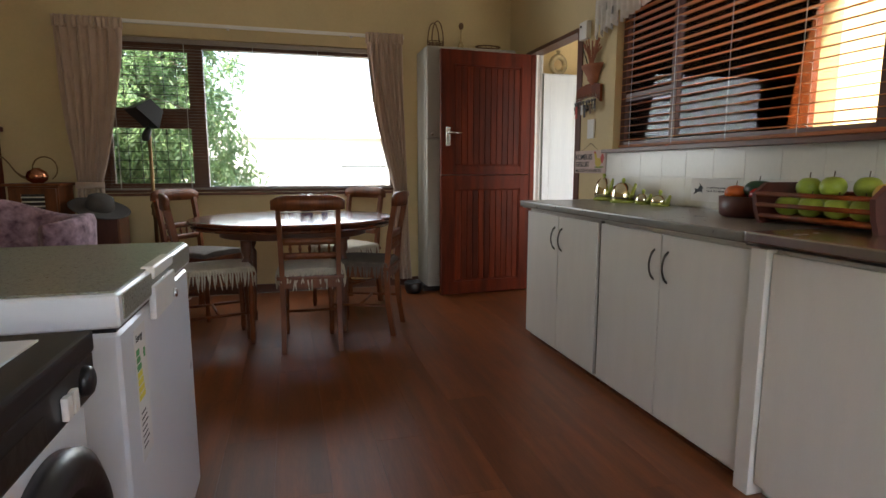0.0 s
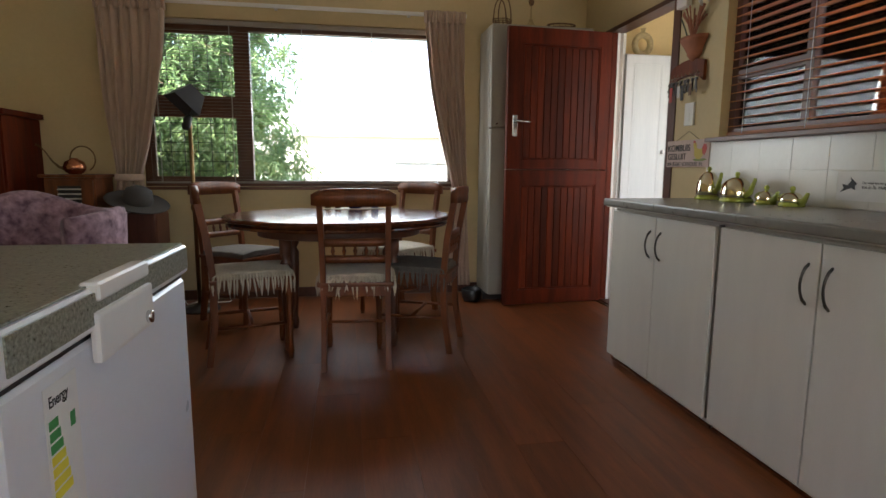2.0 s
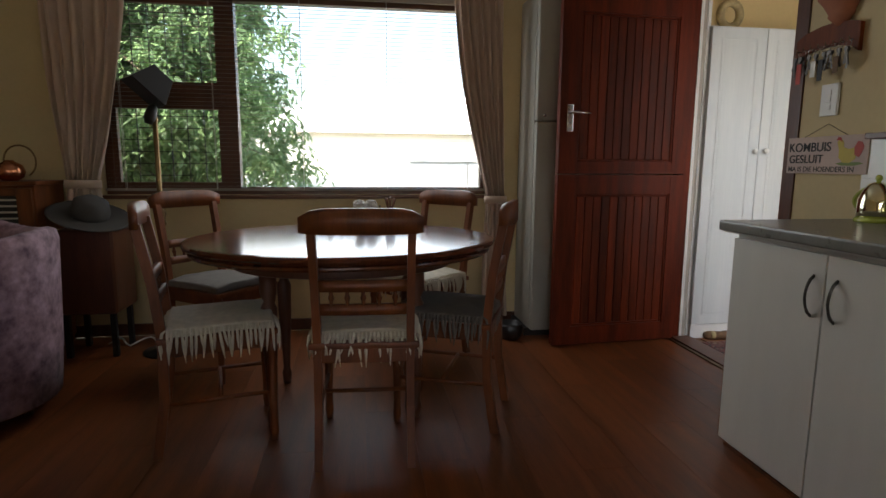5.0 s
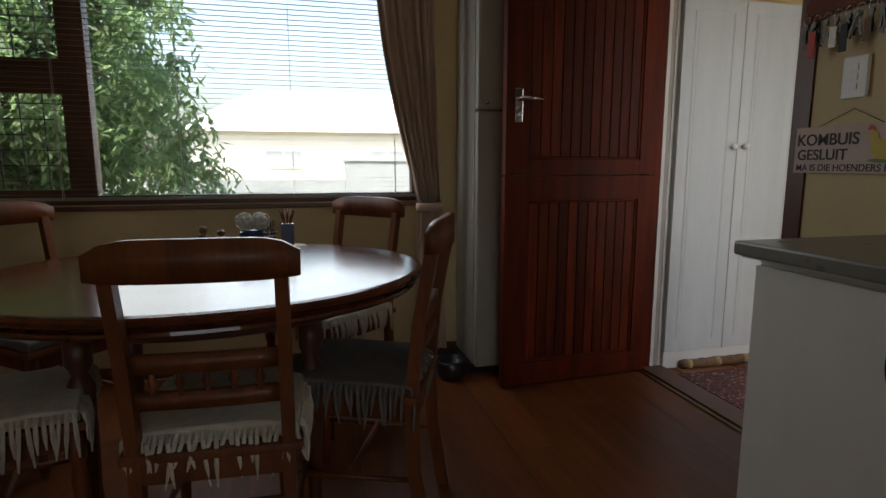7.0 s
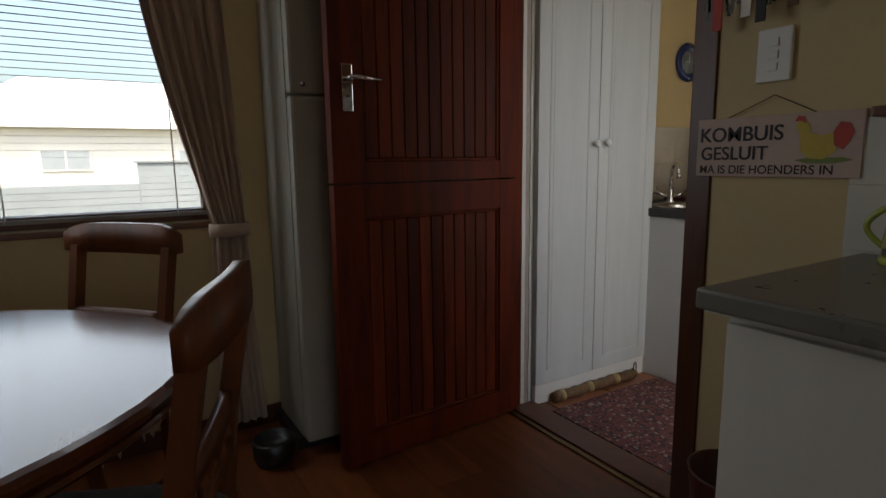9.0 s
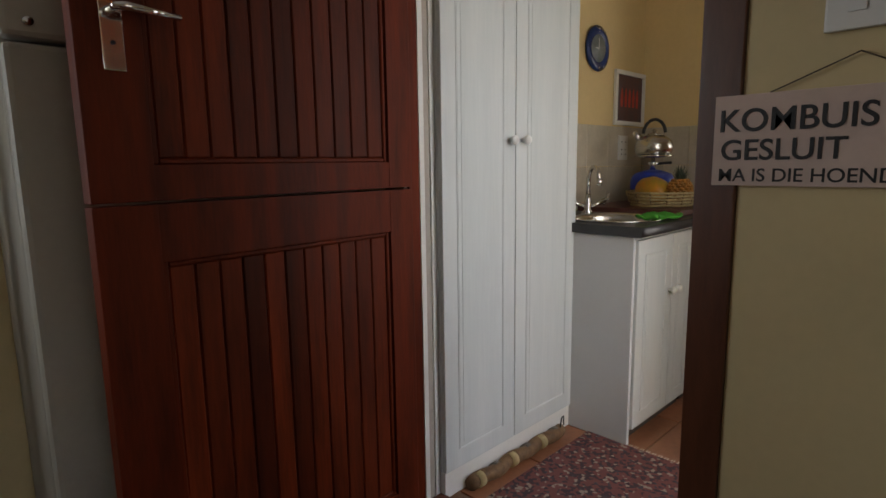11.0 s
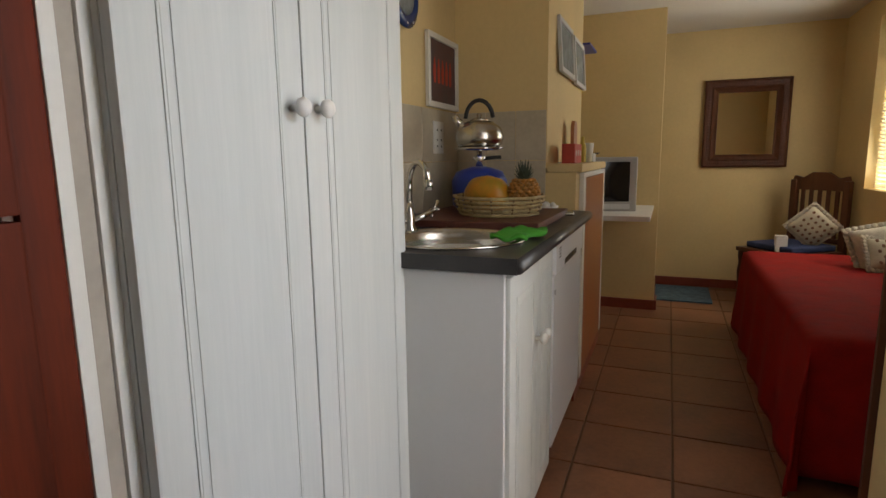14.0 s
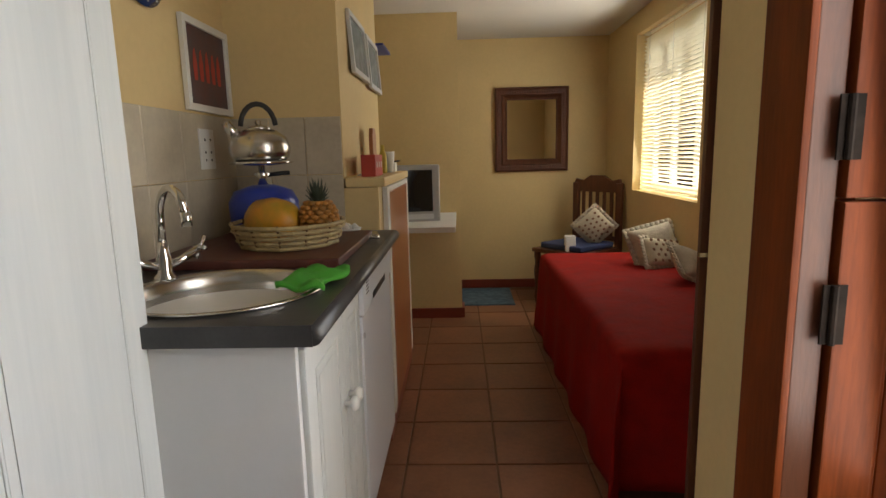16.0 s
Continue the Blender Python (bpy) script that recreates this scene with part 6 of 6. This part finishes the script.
wbx = thing("white_box", (4.80, 4.06, 1.056), "small plain white box at the ledge end", "box")
part("carton", box(-0.05, 0.05, -0.025, 0.025, 0, 0.045, 0.004), WHITEPLASTIC, wbx)
tsf = thing("television_shelf", (5.35, 4.16, 0.745), "plain white shelf between the ledge and the pier", "shelf")
part("board", box(-0.395, 0.397, -0.42, 0.385, -0.03, 0, 0.003), WHITEPAINT, tsf)
tv = thing("television", (5.47, 4.12, 0.745), "old boxy silver television with a dark curved screen", "television", rz=-78)
part("case_front", box(-0.24, 0.24, -0.26, -0.20, 0.0, 0.335, 0.012, seg=3), TV, tv)
b = box(-0.22, 0.22, -0.199, 0.1, 0.005, 0.32)
for v in b.verts:
    if v.co.y > 0:
        v.co.x *= 0.7
        v.co.z = 0.03 + v.co.z * 0.75
part("case_back", b, BLACKPLASTIC, tv)
b = bmesh.new()
gr = [[b.verts.new((-0.195 + 0.39 * i / 10, -0.2605 - 0.010 * (1 - ((i - 5) / 5) ** 2) * (1 - ((j - 4) / 4) ** 2), 0.06 + 0.245 * j / 8)) for j in range(9)] for i in range(11)]
for p, q in zip(gr, gr[1:]):
    for j in range(8):
        b.faces.new((p[j], p[j + 1], q[j + 1], q[j]))
soft("screen", b, DARKGLASSY, tv, "dark curved screen")
part("control_strip", box(-0.2, 0.2, -0.2625, -0.2605, 0.015, 0.045), GREYPANEL, tv)
fd = thing("feather_duster", (5.36, 4.12, 1.085), "dark feather duster lying on the television against the wall", "duster")
soft("stick", tube([(-0.12, -0.02, 0.006), (0.05, 0.03, 0.02)], 0.005, 8), BLACKMETAL, fd)
b = bmesh.new()
for i in range(40):
    a = i * 2.4
    tube([(0.0, 0, 0.015), (0.06 + 0.05 * math.cos(a), 0.04 * math.sin(a), 0.012 + 0.012 * abs(math.sin(i)))], [0.004, 0.002], 4, b)
part("feathers", b, DARKMETAL, fd)
bsf = thing("blue_shelf_edge", (5.30, 4.20, 1.75), "small bright blue wall shelf in the alcove", "shelf")
part("board", box(-0.16, 0.16, -0.08, 0.34, -0.012, 0, 0.002), SKY_BLUE, bsf)

# ---- the bed end ----
bd = thing("bed", (4.57, 2.83, 0), "single bed covered to the floor by a red spread", "bed")
part("mattress", box(-0.88, 0.86, -0.32, 0.33, 0.16, 0.47, 0.04, seg=3), WHITEPLASTIC, bd)
part("base", box(-0.86, 0.84, -0.31, 0.32, 0.03, 0.159), DARKWOOD, bd)
sp_ = thing("red_bedspread", (4.57, 2.83, 0), "bright red woven bedspread hanging to the floor", "bedspread")
b = bmesh.new()
NX, NY = 60, 34
grid = []
for i in range(NX + 1):
    row = []
    for j in range(NY + 1):
        u, v = -1.35 + 2.62 * i / NX, -0.325 + 1.185 * j / NY
        x, y, z = u, v, 0.497
        dx = max(0, -0.90 - u)
        dx2 = max(0, u - 0.88)
        dy = max(0, v - 0.36)
        drop = max(dx, dx2, dy)
        if drop > 0:
            z = 0.497 - drop
            flare = 0.06 + 0.10 * drop
            x = max(-0.90, min(0.88, u)) - (dx > 0) * (0.02 + flare * dx) + (dx2 > 0) * (0.02 + flare * dx2)
            y = min(0.36, v) + (dy > 0) * (0.012 + 0.05 * dy)
            if dx > 0 and dy > 0:
                x -= 0.12 * dy
                y += 0.10 * dx
            y += 0.010 * math.sin(u * 16) * drop * 2
            x -= 0.014 * math.sin(v * 15) * drop * 2 * (dx > 0)
        z = max(0.006, z + 0.004 * noise.noise((u * 5, v * 5, 0)))
        row.append(b.verts.new((x, y, z)))
    grid.append(row)
for p, q in zip(grid, grid[1:]):
    for j in range(NY):
        b.faces.new((p[j], p[j + 1], q[j + 1], q[j]))
o = soft("cloth", b, REDCLOTH, sp_)
o.modifiers.new("thick", "SOLIDIFY").thickness = 0.004


def cushion(name, m, w, h, t, material, label, dots=None, frill=False):
    e = thing(name, (0, 0, 0), label, "cushion")
    e.matrix_world = m
    b = bmesh.new()
    n = 14
    for s in (-1, 1):
        g = [[b.verts.new((w / 2 * (2 * i / n - 1) * (1 - 0.07 * (1 - (2 * j / n - 1) ** 2)), s * t / 2 * ((1 - (2 * i / n - 1) ** 4) * (1 - (2 * j / n - 1) ** 4)) ** 0.6, h / 2 * (2 * j / n - 1) * (1 - 0.07 * (1 - (2 * i / n - 1) ** 2)))) for j in range(n + 1)] for i in range(n + 1)]
        for p, q in zip(g, g[1:]):
            for j in range(n):
                b.faces.new((p[j], p[j + 1], q[j + 1], q[j]))
    bmesh.ops.remove_doubles(b, verts=b.verts, dist=1e-4)
    soft("cover", b, material, e)
    if frill:
        f = bmesh.new()
        for i in range(72):
            a = i / 72 * 4
            k, r = int(a), a - int(a)
            x, z = ((-1 + 2 * r, -1), (1, -1 + 2 * r), (1 - 2 * r, 1), (-1, 1 - 2 * r))[k]
            ball((x * w / 2 * 1.02, 0.004 * (-1) ** i, z * h / 2 * 1.02), (0.014, 0.005, 0.014), f, 7, 5)
        soft("frill", f, FRINGE, e)
    if dots:
        f = bmesh.new()
        for i in range(5):
            for j in range(5):
                x, z = (i - 2) * w * 0.17 + 0.02 * (j % 2), (j - 2) * h * 0.17
                yy = t / 2 * ((1 - (2 * x / w) ** 4) * (1 - (2 * z / h) ** 4)) ** 0.6
                ball((x, -yy, z), (0.010, 0.003, 0.010), f, 6, 4)
        tagged(part("printed_spots", f, dots, e), kind="stuff")
    return e


cushion("scatter_cushion", pose(6.0, 2.74, 0.60, 0, 0, -100) @ pose(0, 0, 0, 12, 0, 0) @ pose(0, 0, 0, 0, 45, 0), 0.22, 0.22, 0.07, PATCH, "floral cotton cushion standing on its corner on the chair", DOT, True)
cushion("scatter_cushion", pose(5.0, 2.60, 0.57, 0, 0, -75) @ pose(0, 0, 0, -35, 8, 0), 0.24, 0.18, 0.09, PATCH, "floral patchwork cushion leaning on the bed", DOT, True)
cushion("scatter_cushion", pose(5.08, 2.62, 0.60, 0, 0, -80) @ pose(0, 0, 0, -25, -12, 0), 0.27, 0.24, 0.14, FRINGE, "plump cream cushion at the back of the bed", None, True)
cushion("scatter_cushion", pose(4.66, 2.58, 0.57, 0, 0, -60) @ pose(0, 0, 0, -45, 20, 0), 0.24, 0.20, 0.10, FRINGE, "cream cotton cushion with a frilled edge", None, True)
bch = thing("bedroom_chair", (6.08, 2.84, 0), "dark red-brown wooden chair with a slatted back and blue seat", "chair", rz=38)
for s in (-1, 1):
    part("back_post", box(s * 0.2 - 0.022, s * 0.2 + 0.022, -0.235, -0.195, 0, 0.90, 0.006), DARKWOOD, bch)
    soft("front_leg", lathe([(0.014, 0), (0.024, 0.05), (0.016, 0.12), (0.026, 0.25), (0.018, 0.32), (0.026, 0.36), (0.024, 0.40)], 14, at=(s * 0.2, 0.22, 0)), DARKWOOD, bch)
part("top_rail", outline([(-0.225, 0.86), (-0.2, 0.93), (-0.13, 0.915), (-0.06, 0.955), (0.06, 0.955), (0.13, 0.915), (0.2, 0.93), (0.225, 0.86), (0.17, 0.83), (-0.17, 0.83)], 0.024, "y", -0.229), DARKWOOD, bch)
for i in range(5):
    part("back_slat", box(-0.13 + i * 0.065 - 0.013, -0.13 + i * 0.065 + 0.013, -0.223, -0.209, 0.50, 0.835, 0.003), DARKWOOD, bch)
part("back_rail", box(-0.178, 0.178, -0.226, -0.206, 0.47, 0.505, 0.003), DARKWOOD, bch)
part("seat", box(-0.23, 0.23, -0.19, 0.25, 0.40, 0.43, 0.008), DARKWOOD, bch)
bsc = thing("seat_cushion", (6.08, 2.84, 0.431), "flat dark blue seat cushion on the bedroom chair", "cushion", rz=38)
soft("pad", box(-0.19, 0.19, -0.18, 0.2, 0, 0.04, 0.015, seg=3), BLUECUSH, bsc)
pb = thing("paper_box", (5.92, 2.93, 0.431), "small cream paper box standing on the chair", "box")
part("carton", box(-0.035, 0.035, -0.035, 0.035, 0.0, 0.11, 0.003), SKIN_W, pb)
mi = thing("framed_mirror", (6.636, 3.118, 1.322), "square mirror in a wide dark carved wooden frame", "mirror", rz=-90)
W, Hh = 0.298, 0.337
b = bmesh.new()
prof = [(0.0, 0.0), (0.0, 0.03), (0.012, 0.036), (0.022, 0.028), (0.05, 0.026), (0.06, 0.034), (0.07, 0.026), (0.085, 0.014), (0.095, 0.018), (0.10, 0.010), (0.10, 0.0)]
loops = []
for sx_, sz_ in ((-1, -1), (1, -1), (1, 1), (-1, 1)):
    loops.append([b.verts.new((sx_ * (W - a), -d, sz_ * (Hh - a))) for a, d in prof])
for i in range(4):
    p, q = loops[i], loops[(i + 1) % 4]
    for k in range(len(prof) - 1):
        b.faces.new((p[k], q[k], q[k + 1], p[k + 1]))
part("frame", b, DARKWOOD, mi, "dark carved frame")
b = bmesh.new()
for i in range(26):
    t_ = -1 + 2 * (i + 0.5) / 26
    for x, z in ((t_ * (W - 0.04), Hh - 0.036), (t_ * (W - 0.04), -Hh + 0.036), (W - 0.036, t_ * (Hh - 0.04)), (-W + 0.036, t_ * (Hh - 0.04))):
        ball((x, -0.027, z), (0.009, 0.005, 0.009), b, 6, 4)
part("carving", b, DARKWOOD, mi)
part("glass", box(-W + 0.098, W - 0.098, -0.008, -0.003, -Hh + 0.098, Hh - 0.098), MIRROR, mi, "silvered glass")
br = thing("blue_rug", (6.30, 3.51, -0.001), "mottled blue bath rug at the far wall", "rug")
b = box(-0.26, 0.26, -0.20, 0.20, 0, 0.012, 0.004)
part("woven_body", b, BLUERUG, br)
pr = thing("persian_rug", (2.50, 3.81, -0.001), "red and navy patterned rug in the passage", "rug")
part("woven_body", box(-0.37, 0.34, -0.36, 0.35, 0, 0.009, 0.003), PERSIAN, pr)
b = bmesh.new()
for i in range(60):
    y = -0.355 + 0.70 * i / 59
    tube([(0.34, y, 0.004), (0.365, y + 0.002 * (-1) ** i, 0.002)], 0.0018, 4, b)
part("tassels", b, FRINGE, pr)
fixed("skirting", box(6.625, 6.64, 2.516, 4.545, 0, 0.07, 0.002), REDSKIRT, "red painted skirting", "structure")
fixed("skirting", box(5.732, 5.75, 3.712, 4.545, 0, 0.07, 0.002), REDSKIRT, "red painted skirting", "structure")
fixed("skirting", box(5.74, 5.902, 3.694, 3.712, 0, 0.07, 0.002), REDSKIRT, "red painted skirting", "structure")
fixed("skirting", box(5.5, 6.62, 2.50, 2.515, 0, 0.07, 0.002), REDSKIRT, "red painted skirting", "structure")
fixed("baseboard", box(-3.19, 1.12, 4.755, 4.77, 0, 0.075, 0.002), DARKWOOD, "dark timber skirting under the dining window", "structure")

# ---- outdoors ----
fixed("ground", box(-400, 400, -400, 400, -0.45, -0.25), GRASSM, "dry garden ground", "structure")
fixed("courtyard_paving", box(2.11, 9.0, -6, 2.2, -0.249, -0.03), PAVE, "pale concrete courtyard paving", "structure")
fixed("courtyard_paving_strip", box(2.11, 3.0, 2.2, 3.0, -0.249, -0.032), PAVE, "pale concrete courtyard paving", "structure")
fixed("courtyard_wall", box(2.11, 9.0, -6.2, -6.0, -0.2, 2.2), WHITEWALL, "white plastered courtyard wall", "structure")
fixed("courtyard_wall_side", box(8.8, 9.0, -6.0, 2.2, -0.2, 2.2), WHITEWALL, "white plastered courtyard wall", "structure")
gw = tagged(thing("garden_wall", (0, 12.0, -0.25), "grey block garden wall with a higher end", "wall"), kind="structure")
part("low_part", box(-14, 1.03, 0, 0.2, 0, 1.08, 0.01), GREYWALL, gw)
part("high_part", box(1.031, 9, -0.02, 0.22, 0, 1.39, 0.01), GREYWALL, gw)
part("coping", box(0.99, 9.02, -0.04, 0.24, 1.391, 1.43, 0.006), GREYWALL, gw)
hs = tagged(thing("far_house", (1.0, 30.0, -0.25), "pale plastered single-storey house beyond the garden wall", "house"), kind="structure")
part("wall", box(-6, 9, 0, 6, 0, 2.9), WHITEWALL, hs)
b = bmesh.new()
v = [b.verts.new(p) for p in ((-6.4, -0.4, 2.9), (9.4, -0.4, 2.9), (9.4, 6.4, 2.9), (-6.4, 6.4, 2.9), (-3.0, 3, 5.2), (6.0, 3, 5.2))]
for f in ((0, 1, 5, 4), (1, 2, 5), (2, 3, 4, 5), (3, 0, 4), (0, 3, 2, 1)):
    b.faces.new([v[i] for i in f])
part("roof", b, GREYPANEL, hs)
for x in (-2.45, 2.6):
    w_ = part("window", box(x, x + 1.8, -0.05, -0.001, 1.15, 2.05, 0.01), WHITEPAINT, hs)
    part("pane", box(x + 0.08, x + 0.86, -0.06, -0.051, 1.23, 1.97), GREYWALL, w_)
    part("pane", box(x + 0.94, x + 1.72, -0.06, -0.051, 1.23, 1.97), GREYWALL, w_)

# the tree outside the dining window
tr = thing("tree", (-2.92, 7.6, -0.25), "tall leafy garden tree with drooping narrow leaves", "tree")
b = tube([(0, 0, 0), (0.06, 0.02, 0.9), (-0.03, 0.05, 1.8), (0.05, 0.0, 2.8), (0.0, 0.05, 4.2), (0.08, 0.0, 5.6)], [0.15, 0.125, 0.11, 0.09, 0.06, 0.02], 12)
soft("trunk", b, BARK, tr)
rnd = random.Random(11)
lb = bmesh.new()
tips = []
for i in range(96):
    z0 = 0.9 + 4.3 * i / 96
    a = i * 2.39996
    reach = rnd.uniform(1.1, 1.95) * (1.0 - 0.25 * abs(z0 - 2.6) / 3)
    reach *= 1.0 + 0.32 * max(0, math.cos(a))
    p = Vector((0, 0, z0))
    pts = [p.copy()]
    for k in range(4):
        p = p + Vector((math.cos(a) * reach / 4, math.sin(a) * reach / 4 * 0.75, (0.16 - 0.13 * k) + rnd.uniform(-0.05, 0.05)))
        pts.append(p.copy())
        for _ in range(0 if p.x > 2.1 else 5 if k > 0 else 2):
            tips.append(p + Vector((rnd.gauss(0, 0.2), rnd.gauss(0, 0.2), rnd.gauss(0, 0.16))))
    tube(pts, [0.035, 0.026, 0.018, 0.011, 0.005], 6, lb)
part("limbs", lb, BARK, tr)
verts, faces = [], []
for t_ in tips:
    for s in range(13):
        a, droop = rnd.uniform(0, 6.28), rnd.uniform(0.3, 0.65)
        q0 = t_ + Vector((rnd.gauss(0, 0.05), rnd.gauss(0, 0.05), rnd.gauss(0, 0.05)))
        for k in range(9):
            f = k / 9
            c = q0 + Vector((math.cos(a) * 0.22 * f, math.sin(a) * 0.22 * f, 0.06 * f - droop * f * f * 0.9))
            d = Vector((rnd.gauss(0, 0.6), rnd.gauss(0, 0.6), -rnd.uniform(0.2, 1.1))).normalized()
            sd = d.cross(Vector((rnd.gauss(0, 1), rnd.gauss(0, 1), rnd.gauss(0, 1)))).normalized()
            ln, w2 = rnd.uniform(0.08, 0.14), rnd.uniform(0.012, 0.019)
            n0 = len(verts)
            verts += [tuple(c), tuple(c + d * ln * 0.45 + sd * w2), tuple(c + d * ln), tuple(c + d * ln * 0.45 - sd * w2)]
            faces.append((n0, n0 + 1, n0 + 2, n0 + 3))
me = bpy.data.meshes.new("crown")
me.from_pydata(verts, [], faces)
me.materials.append(LEAF)
cr = new("crown", me)
cr.parent = tr
cr["kind"] = "stuff"

# ---- boards and tiles of the floors ----
one = None
col = 0
x = -3.2
while x < 1.9985:
    w = min(0.192, 2.0 - x)
    y = -2.2 - 1.2 * ((col * 0.37) % 1)
    while y < 4.77:
        a, c = max(y, -2.2), min(y + 1.2, 4.754)
        if c - a > 0.02:
            if c - a > 1.199 and w > 0.19:
                if one is None:
                    ob = part("board", box(0.0004, 0.1916, 0.0004, 1.1996, -0.006, 0.0), FLOORWOOD, bpy.data.objects["floor"])
                    one = ob
                    ob.location = (x, a, 0)
                else:
                    shared("board", one.data, bpy.data.objects["floor"], (x, a, 0))
            else:
                ob = part("board", box(0.0004, w - 0.0004, 0.0004, c - a - 0.0004, -0.006, 0.0), FLOORWOOD, bpy.data.objects["floor"])
                ob.location = (x, a, 0)
        y += 1.2
    x += 0.192
    col += 1
one = part("tile", box(-0.163, 0.163, -0.163, 0.163, -0.0078, 0.0, 0.003, seg=2), TERRACOTTA, bpy.data.objects["floor_passage"])
one.location = (2.345, 3.76, 0)
for i in range(13):
    for j in range(-4, 3):
        if (i, j) != (0, 0):
            shared("tile", one.data, bpy.data.objects["floor_passage"], (2.345 + i * 0.3345, 3.76 + j * 0.3345, 0))
